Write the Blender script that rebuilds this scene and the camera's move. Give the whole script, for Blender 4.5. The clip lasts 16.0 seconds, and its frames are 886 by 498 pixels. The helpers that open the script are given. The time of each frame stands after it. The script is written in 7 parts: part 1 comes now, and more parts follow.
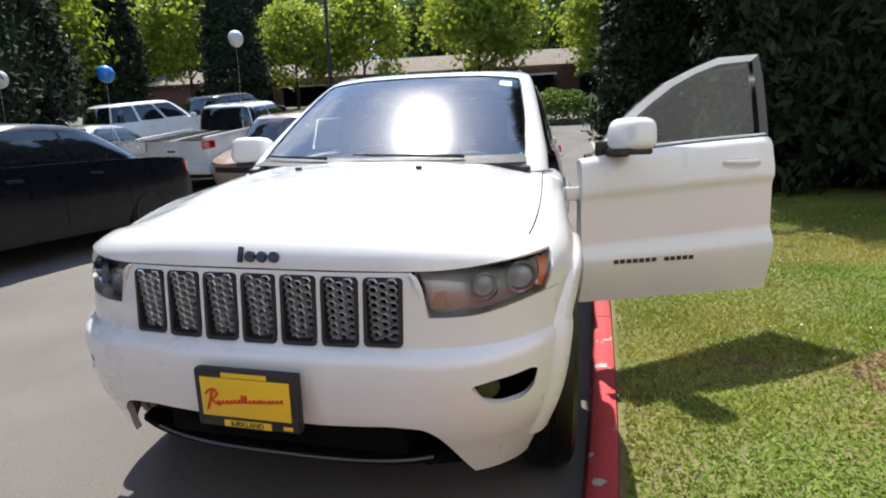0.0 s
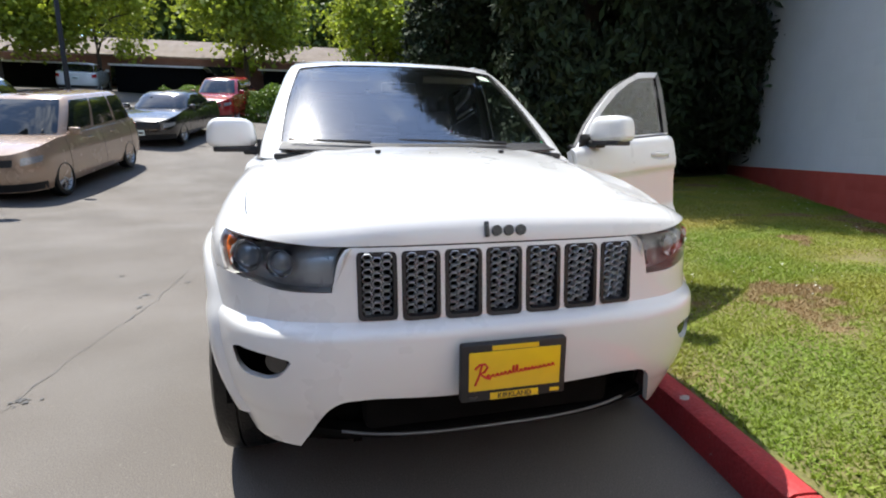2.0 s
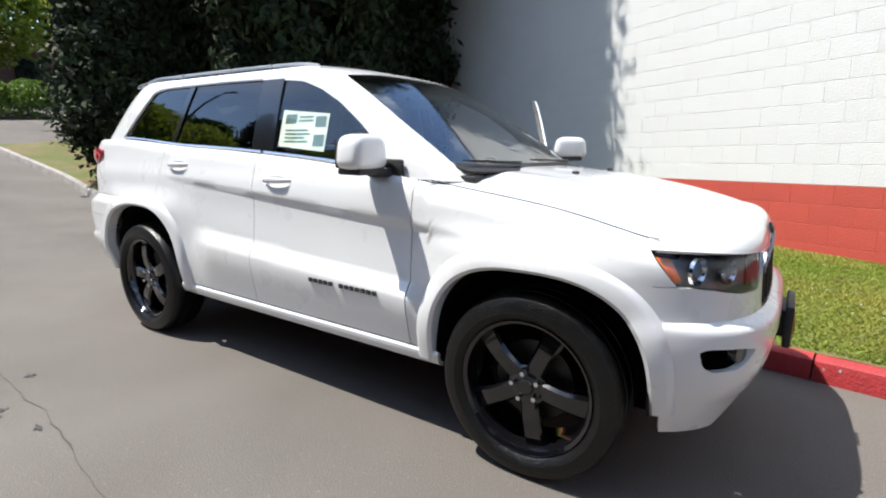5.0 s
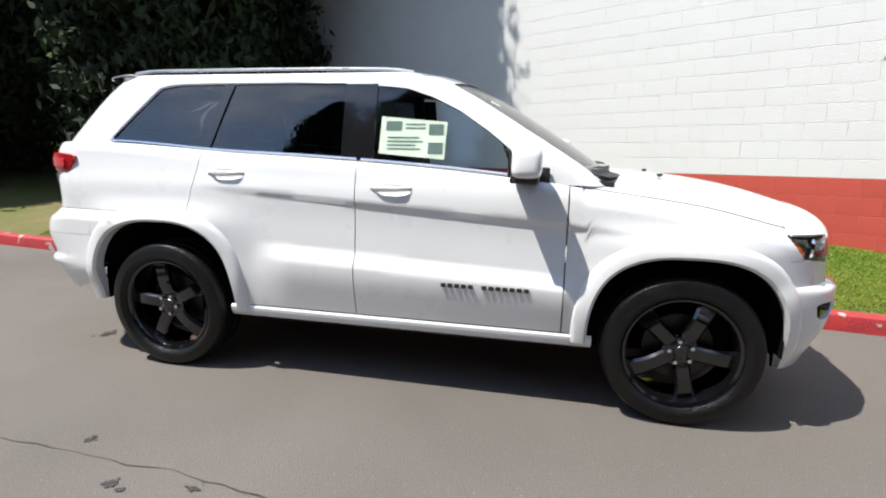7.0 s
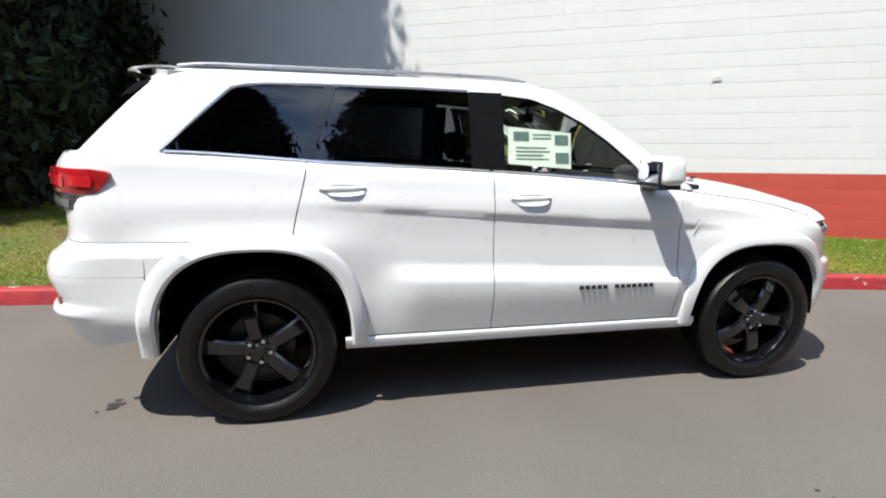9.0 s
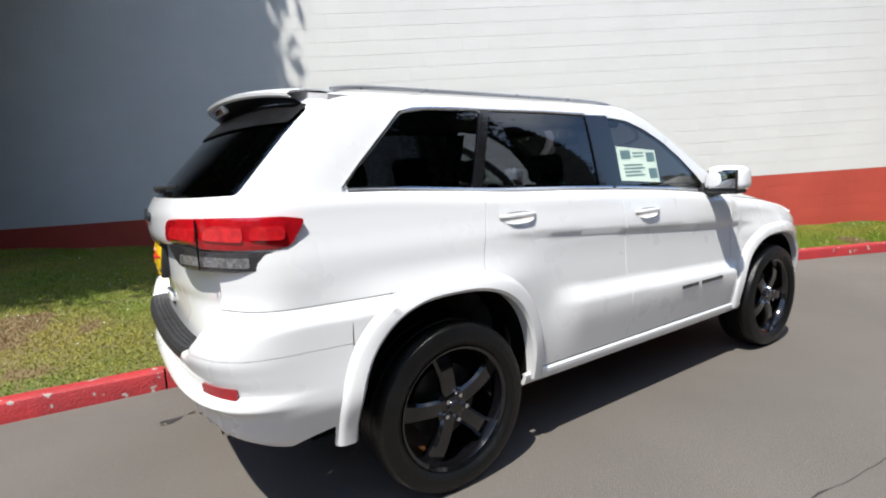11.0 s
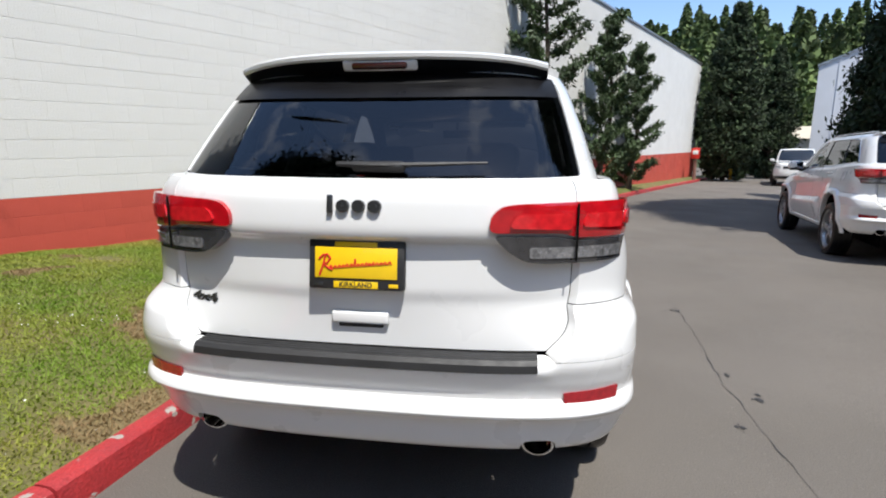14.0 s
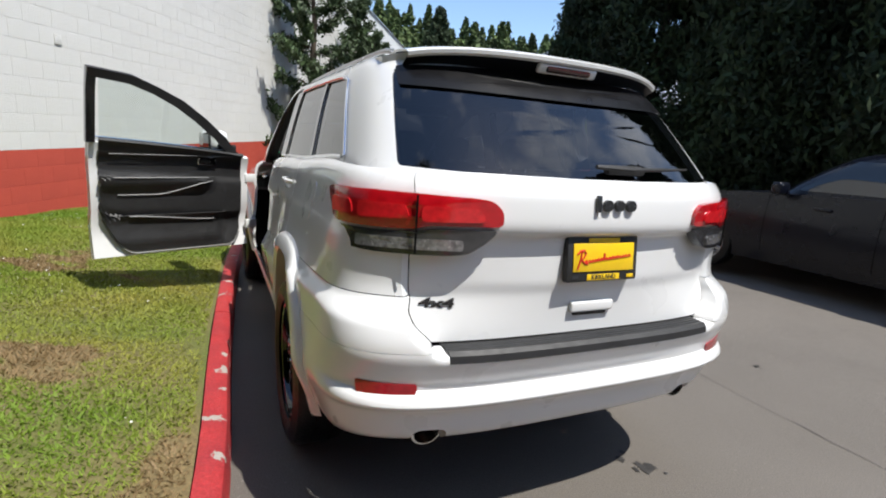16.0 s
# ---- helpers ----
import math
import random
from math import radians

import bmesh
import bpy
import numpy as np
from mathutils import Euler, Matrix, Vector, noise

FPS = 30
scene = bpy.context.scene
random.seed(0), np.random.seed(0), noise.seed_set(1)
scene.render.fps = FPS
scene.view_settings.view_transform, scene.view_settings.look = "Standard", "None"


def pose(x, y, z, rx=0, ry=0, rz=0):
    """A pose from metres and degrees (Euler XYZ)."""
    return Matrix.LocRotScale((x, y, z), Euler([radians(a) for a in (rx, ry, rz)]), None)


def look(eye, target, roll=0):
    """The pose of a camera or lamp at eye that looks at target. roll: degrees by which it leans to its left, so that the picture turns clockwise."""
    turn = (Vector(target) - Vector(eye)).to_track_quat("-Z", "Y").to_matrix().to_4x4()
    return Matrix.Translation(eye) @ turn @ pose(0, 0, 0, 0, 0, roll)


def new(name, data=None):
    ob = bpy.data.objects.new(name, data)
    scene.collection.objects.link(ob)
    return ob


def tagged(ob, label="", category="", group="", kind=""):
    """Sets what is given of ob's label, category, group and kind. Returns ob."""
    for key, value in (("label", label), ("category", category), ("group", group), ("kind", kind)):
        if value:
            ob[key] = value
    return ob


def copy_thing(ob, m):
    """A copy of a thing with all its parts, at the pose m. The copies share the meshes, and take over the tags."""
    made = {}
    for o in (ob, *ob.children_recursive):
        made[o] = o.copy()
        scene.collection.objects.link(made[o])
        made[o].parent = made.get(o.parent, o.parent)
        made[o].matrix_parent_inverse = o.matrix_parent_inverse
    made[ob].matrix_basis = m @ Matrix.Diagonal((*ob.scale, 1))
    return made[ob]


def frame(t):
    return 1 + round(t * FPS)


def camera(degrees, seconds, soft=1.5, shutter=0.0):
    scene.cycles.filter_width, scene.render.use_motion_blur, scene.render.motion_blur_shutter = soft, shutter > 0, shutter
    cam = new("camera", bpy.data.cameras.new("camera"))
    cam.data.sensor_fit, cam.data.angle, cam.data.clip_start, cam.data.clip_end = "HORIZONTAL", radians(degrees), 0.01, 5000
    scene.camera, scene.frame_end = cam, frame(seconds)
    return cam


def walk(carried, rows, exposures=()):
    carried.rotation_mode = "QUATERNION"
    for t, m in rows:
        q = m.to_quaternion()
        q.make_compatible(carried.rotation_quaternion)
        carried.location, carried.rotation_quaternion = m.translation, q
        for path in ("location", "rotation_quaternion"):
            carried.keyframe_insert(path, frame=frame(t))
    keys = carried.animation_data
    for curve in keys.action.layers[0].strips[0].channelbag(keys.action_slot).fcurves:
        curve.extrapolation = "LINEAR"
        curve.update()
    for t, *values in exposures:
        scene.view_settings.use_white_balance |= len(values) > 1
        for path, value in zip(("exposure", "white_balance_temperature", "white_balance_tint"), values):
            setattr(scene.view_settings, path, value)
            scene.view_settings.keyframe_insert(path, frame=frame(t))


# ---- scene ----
cam = camera(81.9, 16.0, 2.0)
PATH = [
    (0, (3.507, 0.864, 1.309), (1.598, 0.425, 0.905), -1.3),
    (0.5, (3.718, 0.565, 1.38), (1.775, 0.343, 0.961), 0.0),
    (1, (3.771, 0.246, 1.305), (1.803, 0.184, 0.951), 0.3),
    (1.5, (3.739, -0.144, 1.256), (1.787, 0.028, 0.86), -0.8),
    (2, (3.627, -0.546, 1.256), (1.728, -0.073, 0.844), 0.3),
    (2.5, (3.45, -0.931, 1.261), (1.652, -0.155, 0.852), 1.9),
    (3, (3.323, -1.33, 1.241), (1.62, -0.375, 0.808), 2.1),
    (3.5, (3.126, -1.682, 1.217), (1.561, -0.528, 0.751), 0.9),
    (4, (2.865, -2.04, 1.22), (1.46, -0.676, 0.81), 2.1),
    (4.5, (2.576, -2.366, 1.26), (1.348, -0.836, 0.868), 0.9),
    (5, (2.232, -2.665, 1.319), (1.142, -1.034, 0.93), 0.8),
    (5.2, (2.096, -2.784, 1.297), (1.026, -1.131, 0.948), 1.6),
    (7.3, (0.494, -3.527, 1.401), (0.221, -1.589, 0.987), 0.1),
    (7.5, (0.271, -3.567, 1.382), (0.087, -1.614, 0.993), -0.3),
    (8, (-0.197, -3.589, 1.341), (-0.155, -1.623, 0.977), 0.9),
    (8.5, (-0.622, -3.57, 1.409), (-0.377, -1.63, 0.986), 0.6),
    (9, (-1.082, -3.43, 1.438), (-0.661, -1.52, 1.018), 1.1),
    (9.5, (-1.533, -3.324, 1.444), (-0.953, -1.454, 1.036), 0.8),
    (10, (-1.938, -3.153, 1.443), (-1.193, -1.338, 1.056), 1.3),
    (10.2, (-2.084, -3.062, 1.441), (-1.277, -1.268, 1.082), -0.0),
    (12.3, (-3.437, -1.813, 1.362), (-1.852, -0.634, 1.05), 0.2),
    (12.5, (-3.524, -1.669, 1.382), (-1.877, -0.588, 1.037), 0.8),
    (13, (-3.686, -1.277, 1.386), (-1.891, -0.48, 1.011), 0.6),
    (13.5, (-3.847, -0.888, 1.404), (-1.945, -0.363, 1.081), 0.5),
    (14, (-3.953, -0.49, 1.416), (-2.005, -0.211, 1.058), 0.3),
    (14.5, (-3.97, -0.051, 1.449), (-2.005, -0.052, 1.052), 1.5),
    (15, (-4.004, 0.377, 1.459), (-2.054, 0.091, 1.08), 1.8),
    (15.5, (-3.947, 0.799, 1.432), (-2.041, 0.274, 1.063), 3.1),
    (16, (-3.785, 1.238, 1.433), (-1.995, 0.405, 1.025), 4.0),
]
EXPOSURE = [(0, 0.96), (2, 1.03), (4, 0.98), (5, 0.92), (7.5, 0.83), (10, 0.78), (12.5, 0.56), (16, 0.52)]
walk(cam, [(t, look(eye, target, roll)) for t, eye, target, roll in PATH], EXPOSURE)

# ---- world, sun, exposure ----
SUN_DIR = Vector((-0.40, -0.22, 0.885)).normalized()
world = bpy.data.worlds.new("sky")
scene.world = world
world.use_nodes = True
wn = world.node_tree
sky = wn.nodes.new("ShaderNodeTexSky")
sky.sky_type = "NISHITA"
sky.sun_disc = False
sky.sun_elevation = math.asin(SUN_DIR.z)
sky.sun_rotation = math.atan2(SUN_DIR.x, SUN_DIR.y)
sky.altitude, sky.air_density, sky.dust_density, sky.ozone_density = 60, 1.0, 0.35, 3.5
bg = wn.nodes["Background"]
bg.inputs["Strength"].default_value = 0.15
# thin broken cloud over the blue
wt = wn.nodes.new("ShaderNodeTexCoord")
cloud = wn.nodes.new("ShaderNodeTexNoise")
cloud.inputs["Scale"].default_value, cloud.inputs["Detail"].default_value, cloud.inputs["Roughness"].default_value = 2.6, 7.0, 0.6
wn.links.new(wt.outputs["Generated"], cloud.inputs["Vector"])
cover = wn.nodes.new("ShaderNodeMapRange")
for k, v in enumerate((0.50, 0.72, 0.0, 0.85)):
    cover.inputs[k + 1].default_value = v
wn.links.new(cloud.outputs["Fac"], cover.inputs[0])
veil = wn.nodes.new("ShaderNodeMix")
veil.data_type = "RGBA"
veil.inputs[7].default_value = (8.5, 8.8, 9.2, 1)
rise = wn.nodes.new("ShaderNodeSeparateXYZ")
wn.links.new(wt.outputs["Generated"], rise.inputs[0])
high = wn.nodes.new("ShaderNodeMapRange")
for k, v in enumerate((0.30, 0.62, 0.0, 1.0)):
    high.inputs[k + 1].default_value = v
wn.links.new(rise.outputs["Z"], high.inputs[0])
part_cover = wn.nodes.new("ShaderNodeMath")
part_cover.operation = "MULTIPLY"
wn.links.new(cover.outputs[0], part_cover.inputs[0])
wn.links.new(high.outputs[0], part_cover.inputs[1])
wn.links.new(part_cover.outputs[0], veil.inputs[0])
wn.links.new(sky.outputs[0], veil.inputs[6])
wn.links.new(veil.outputs[2], bg.inputs["Color"])
sun = new("sun", bpy.data.lights.new("sun", "SUN"))
sun.data.energy, sun.data.angle, sun.data.color = 4.6, radians(0.53), (1.0, 0.965, 0.90)
sun.matrix_world = look(SUN_DIR * 40, (0, 0, 0))


# ---- materials ----
def mat(name, color, rough=0.5, metal=0.0, vary=0.0, scale=8.0, bump=0.0, bscale=40.0, coat=0.0, color2=None, fine=0.0, fscale=120.0, spec=0.5, per_object=0.0, per_island=0.0, chips=None, leafy=0.0):
    """A principled material with noise at two scales in its colour, and a fine relief."""
    m = bpy.data.materials.new(name)
    m.use_nodes = True
    nt = m.node_tree
    b = nt.nodes["Principled BSDF"]
    b.inputs["Roughness"].default_value = rough
    b.inputs["Metallic"].default_value = metal
    b.inputs["Specular IOR Level"].default_value = spec
    b.inputs["Coat Weight"].default_value = coat
    b.inputs["Coat Roughness"].default_value = 0.03
    b.inputs["Base Color"].default_value = (*color, 1)
    tc = nt.nodes.new("ShaderNodeTexCoord")

    def tex(sc, detail=4.0):
        n = nt.nodes.new("ShaderNodeTexNoise")
        n.inputs["Scale"].default_value, n.inputs["Detail"].default_value = sc, detail
        nt.links.new(tc.outputs["Object"], n.inputs["Vector"])
        return n.outputs["Fac"]

    def mix(kind, fac, a, c):
        n = nt.nodes.new("ShaderNodeMix")
        n.data_type, n.blend_type = "RGBA", kind
        for sock, v in ((n.inputs[0], fac), (n.inputs[6], a), (n.inputs[7], c)):
            if hasattr(v, "is_output"):
                nt.links.new(v, sock)
            else:
                sock.default_value = v
        return n.outputs[2]

    def span(src, lo, hi, a, c):
        n = nt.nodes.new("ShaderNodeMapRange")
        for k, v in enumerate((lo, hi, a, c)):
            n.inputs[k + 1].default_value = v
        nt.links.new(src, n.inputs[0])
        return n.outputs[0]

    out = None
    if vary:
        c2 = color2 or tuple(c * (1 - vary) for c in color)
        out = mix("MIX", span(tex(scale), 0.35, 0.68, 0, 1), (*color, 1), (*c2, 1))
    if fine:
        out = mix("MULTIPLY", 1.0, out or (*color, 1), mix("MIX", span(tex(fscale, 2), 0.3, 0.7, 0, 1), (1 - fine,) * 3 + (1,), (1 + fine * 0.4,) * 3 + (1,)))
    if chips:
        ccol, at, cs = chips
        out = mix("MIX", span(tex(cs, 9), at, at + 0.025, 0, 1), out or (*color, 1), (*ccol, 1))
    if per_object or per_island:
        info = nt.nodes.new("ShaderNodeObjectInfo" if per_object else "ShaderNodeNewGeometry")
        src = info.outputs["Random" if per_object else "Random Per Island"]
        k = per_object or per_island
        g = nt.nodes.new("ShaderNodeCombineColor")
        v = span(src, 0, 1, 1 - k, 1 + k)
        for c in range(3):
            nt.links.new(v, g.inputs[c])
        out = mix("MULTIPLY", 1.0, out or (*color, 1), g.outputs[0])
    if out:
        nt.links.new(out, b.inputs["Base Color"])
    if vary:
        nt.links.new(span(tex(scale * 2.3), 0.3, 0.7, max(0.02, rough * 0.85), min(1, rough * 1.15)), b.inputs["Roughness"])
    if leafy:
        # light also passes through thin leaves
        thru, both = nt.nodes.new("ShaderNodeBsdfTranslucent"), nt.nodes.new("ShaderNodeMixShader")
        both.inputs[0].default_value = leafy
        if out:
            nt.links.new(out, thru.inputs["Color"])
        else:
            thru.inputs["Color"].default_value = (*color, 1)
        nt.links.new(b.outputs[0], both.inputs[1])
        nt.links.new(thru.outputs[0], both.inputs[2])
        nt.links.new(both.outputs[0], nt.nodes["Material Output"].inputs["Surface"])
    if bump:
        n = nt.nodes.new("ShaderNodeBump")
        n.inputs["Strength"].default_value, n.inputs["Distance"].default_value = bump, 0.01
        nt.links.new(tex(bscale, 6), n.inputs["Height"])
        nt.links.new(n.outputs[0], b.inputs["Normal"])
    return m


def glass(name, tint, gloss=1.0, ior=1.75, film=0.0):
    """A thin pane: clear or tinted, with a mirror's share by Fresnel."""
    m = bpy.data.materials.new(name)
    m.use_nodes = True
    nt = m.node_tree
    nt.nodes.remove(nt.nodes["Principled BSDF"])
    tr, gl, mx, fr = (nt.nodes.new(k) for k in ("ShaderNodeBsdfTransparent", "ShaderNodeBsdfGlossy", "ShaderNodeMixShader", "ShaderNodeFresnel"))
    tr.inputs["Color"].default_value = (*tint, 1)
    gl.inputs["Roughness"].default_value = 0.012
    gl.inputs["Color"].default_value = (gloss, gloss, gloss, 1)
    fr.inputs["IOR"].default_value = ior
    nt.links.new(fr.outputs[0], mx.inputs[0])
    nt.links.new(tr.outputs[0], mx.inputs[1])
    nt.links.new(gl.outputs[0], mx.inputs[2])
    last = mx
    if film:
        # a thin film of dust spreads the sun's glint
        last, haze = nt.nodes.new("ShaderNodeMixShader"), nt.nodes.new("ShaderNodeBsdfGlossy")
        haze.inputs["Roughness"].default_value = 0.17
        last.inputs[0].default_value = film
        nt.links.new(mx.outputs[0], last.inputs[1])
        nt.links.new(haze.outputs[0], last.inputs[2])
    nt.links.new(last.outputs[0], nt.nodes["Material Output"].inputs["Surface"])
    return m


PAINT = mat("white_paint", (0.74, 0.745, 0.745), 0.30, coat=1.0, vary=0.03, scale=2.0)
BLACK_GLOSS = mat("black_gloss", (0.012, 0.012, 0.013), 0.12, coat=0.6, vary=0.2, scale=5)
BLACK_PLASTIC = mat("black_plastic", (0.02, 0.02, 0.021), 0.55, vary=0.3, scale=12, bump=0.15, bscale=300)
# near-black for black parts, and for hollows with their shade put into the colour
DARK = mat("black_and_hollow_shade", (0.004, 0.004, 0.004), 0.9, vary=0.3, scale=4, spec=0.1)
RUBBER = mat("tyre_rubber", (0.005, 0.005, 0.005), 0.36, vary=0.35, scale=9, bump=0.35, bscale=90, spec=0.35)
RIM_BLACK = mat("rim_black", (0.004, 0.004, 0.005), 0.10, coat=0.6, vary=0.2, scale=6)
DISC_GREY = mat("brake_disc_iron", (0.05, 0.05, 0.05), 0.45, 0.8, vary=0.3, scale=18)
CHROME = mat("chrome", (0.75, 0.76, 0.78), 0.10, 1.0, vary=0.08, scale=9)
SILVER = mat("silver_paint", (0.45, 0.46, 0.47), 0.3, 0.7, vary=0.1, scale=6)
GRILLE_METAL = mat("grille_metal", (0.50, 0.51, 0.53), 0.35, 0.45, vary=0.1, scale=20)
GLASS_CLEAR = glass("clear_glass", (0.80, 0.86, 0.84))
GLASS_DARK = glass("privacy_glass", (0.10, 0.11, 0.13))
LENS = glass("clear_lens", (0.90, 0.91, 0.92), ior=1.5)
GLASS_DUSTY = glass("dusty_glass", (0.78, 0.84, 0.82), ior=2.5, film=0.05)
LAMP_BOWL = mat("lamp_bowl", (0.46, 0.47, 0.48), 0.34, 0.35, vary=0.6, scale=11)
PROJECTOR = mat("projector_glass", (0.30, 0.32, 0.35), 0.08, 0.2, coat=1.0, vary=0.4, scale=25)
RED_LENS = mat("red_lens", (0.46, 0.006, 0.012), 0.12, coat=1.0, vary=0.25, scale=30)
RED_DARK = mat("dark_red_reflector", (0.32, 0.008, 0.015), 0.18, coat=1.0, vary=0.25, scale=60)
SMOKE = mat("smoked_lens", (0.042, 0.042, 0.045), 0.14, coat=1.0, vary=0.35, scale=25)
AMBER = mat("amber_lens", (0.75, 0.16, 0.02), 0.15, coat=0.8, vary=0.25, scale=60)
YELLOW = mat("yellow_plate", (0.80, 0.52, 0.01), 0.35, coat=0.3, vary=0.06, scale=20)
SCRIPT_RED = mat("script_red", (0.62, 0.03, 0.02), 0.4, vary=0.1, scale=20)
BADGE = mat("badge_grey", (0.06, 0.062, 0.065), 0.25, 0.6, vary=0.1, scale=30)
SEAT_CLOTH = mat("seat_cloth", (0.03, 0.03, 0.032), 0.85, vary=0.25, scale=14, bump=0.3, bscale=250)
PAPER = mat("sticker_paper", (0.75, 0.82, 0.76), 0.6, vary=0.04, scale=10)
PAPER_INK = mat("sticker_ink", (0.16, 0.24, 0.24), 0.6, vary=0.2, scale=30)
ASPHALT = mat("asphalt", (0.150, 0.133, 0.116), 0.9, vary=0.22, scale=0.45, bump=0.5, bscale=140, fine=0.42, fscale=190, chips=((0.175, 0.160, 0.142), 0.66, 60.0))
SPOT = mat("oil_stain", (0.045, 0.043, 0.042), 0.6, vary=0.4, scale=9, bump=0.4, bscale=130)
KERB_RED = mat("kerb_red_paint", (0.40, 0.028, 0.03), 0.62, vary=1, color2=(0.30, 0.025, 0.03), scale=5, bump=0.5, bscale=60, fine=0.25, fscale=90, chips=((0.34, 0.30, 0.27), 0.625, 10.0))
CONCRETE = mat("kerb_concrete", (0.36, 0.33, 0.30), 0.85, vary=0.3, scale=4, bump=0.5, bscale=70, fine=0.2)
SOIL = mat("lawn_soil", (0.095, 0.120, 0.020), 0.95, vary=1, color2=(0.17, 0.125, 0.055), scale=1.3, bump=0.8, bscale=60, fine=0.35, fscale=60)
GRASS = mat("grass_blade", (0.145, 0.245, 0.016), 0.7, vary=1, color2=(0.34, 0.30, 0.06), scale=0.75, per_island=0.16, chips=((0.26, 0.18, 0.085), 0.615, 1.3), leafy=0.3)
CLOVER = mat("clover_flower", (0.72, 0.72, 0.66), 0.7, per_island=0.15)
WALL_WHITE = mat("painted_block", (0.69, 0.69, 0.672), 0.75, vary=0.05, scale=1.2, bump=0.35, bscale=55, per_object=0.012)
WALL_RED = mat("painted_block_red", (0.50, 0.075, 0.05), 0.7, vary=0.14, scale=1.5, bump=0.35, bscale=55, per_object=0.03)
WALL_REST = mat("painted_block_far", (0.69, 0.69, 0.672), 0.75, vary=0.05, scale=1.2, bump=0.35, bscale=55, per_island=0.012)
WALL_RED_REST = mat("painted_block_red_far", (0.50, 0.075, 0.05), 0.7, vary=0.14, scale=1.5, bump=0.35, bscale=55, per_island=0.03)
JOINT = mat("wall_joint", (0.69, 0.69, 0.672), 0.8, vary=0.08, scale=3)
JOINT_RED = mat("wall_joint_red", (0.50, 0.075, 0.05), 0.8, vary=0.1, scale=3)
BARK = mat("bark", (0.10, 0.075, 0.055), 0.95, vary=0.4, scale=9, bump=0.8, bscale=25)
NEEDLE_DARK = mat("cedar_foliage", (0.026, 0.046, 0.014), 0.9, vary=0.5, scale=0.9, per_island=0.4)
NEEDLE_MID = mat("pine_foliage", (0.055, 0.095, 0.03), 0.65, vary=0.5, scale=1.2, per_island=0.4)
LEAF_LIGHT = mat("maple_leaf", (0.33, 0.40, 0.04), 0.5, vary=0.35, scale=0.6, per_island=0.3, leafy=0.5)
LEAF_MID = mat("broad_leaf", (0.095, 0.15, 0.022), 0.6, vary=0.4, scale=0.5, per_island=0.4, leafy=0.35)
HEDGE_LEAF = mat("hedge_leaf", (0.15, 0.24, 0.03), 0.55, vary=0.35, scale=0.8, per_island=0.3, leafy=0.3)
WOODS_LEAF = mat("woods_foliage", (0.105, 0.150, 0.045), 0.85, vary=0.65, scale=0.12, per_island=0.4)


# ---- building helpers ----
def link(name, verts, faces, material, parent=None, label="", smooth=True, sharp=40, tags=None):
    me = bpy.data.meshes.new(name)
    me.from_pydata([tuple(map(float, v)) for v in verts], [], [tuple(f) for f in faces])
    me.materials.append(material)
    if smooth:
        me.shade_smooth()
        if sharp < 180:
            me.set_sharp_from_angle(angle=radians(sharp))
    ob = new(name, me)
    ob.parent = parent
    if label:
        tagged(ob, label)
    return ob


def part(name, bm, material, parent, label="", smooth=True, sharp=35):
    me = bpy.data.meshes.new(name)
    bmesh.ops.recalc_face_normals(bm, faces=bm.faces)
    bm.to_mesh(me)
    bm.free()
    me.materials.append(material)
    if smooth:
        me.shade_smooth()
        me.set_sharp_from_angle(angle=radians(sharp))
    ob = new(name, me)
    ob.parent = parent
    if label:
        tagged(ob, label)
    return ob


def thing(name, label, category, at=None, group="", kind=""):
    ob = new(name)
    ob.empty_display_size = 0.2
    if at is not None:
        ob.matrix_basis = at
    return tagged(ob, label, category, group, kind)


def box(bm, center, size, bevel=0.0, turn=None, seg=2):
    r = bmesh.ops.create_cube(bm, size=1.0)
    vs = r["verts"]
    bmesh.ops.scale(bm, vec=size, verts=vs)
    if bevel:
        es = list({e for v in vs for e in v.link_edges})
        vs = bmesh.ops.bevel(bm, geom=es, offset=bevel, segments=seg, affect="EDGES", profile=0.5)["verts"]
        vs = list({v for v in vs})
    if turn is not None:
        bmesh.ops.transform(bm, matrix=turn, verts=vs)
    bmesh.ops.translate(bm, vec=center, verts=vs)
    return vs


def tube_pts(path, radius, sides=8):
    """Vertices and faces of a tube along points; radius a number or one for each point."""
    path = [Vector(p) for p in path]
    rad = radius if hasattr(radius, "__len__") else [radius] * len(path)
    vs, fs = [], []
    up = Vector((0, 0, 1))
    for i, p in enumerate(path):
        d = (path[min(i + 1, len(path) - 1)] - path[max(i - 1, 0)]).normalized()
        a = d.cross(up)
        a = a.normalized() if a.length > 1e-3 else Vector((1, 0, 0))
        b = a.cross(d)
        for k in range(sides):
            t = 2 * math.pi * k / sides
            vs.append(p + (a * math.cos(t) + b * math.sin(t)) * rad[i])
    for i in range(len(path) - 1):
        for k in range(sides):
            k2 = (k + 1) % sides
            fs.append((i * sides + k, i * sides + k2, (i + 1) * sides + k2, (i + 1) * sides + k))
    fs.append(tuple(range(sides))[::-1])
    fs.append(tuple((len(path) - 1) * sides + k for k in range(sides)))
    return vs, fs


def tube(name, path, radius, material, parent, sides=8, label=""):
    vs, fs = tube_pts(path, radius, sides)
    return link(name, vs, fs, material, parent, label)


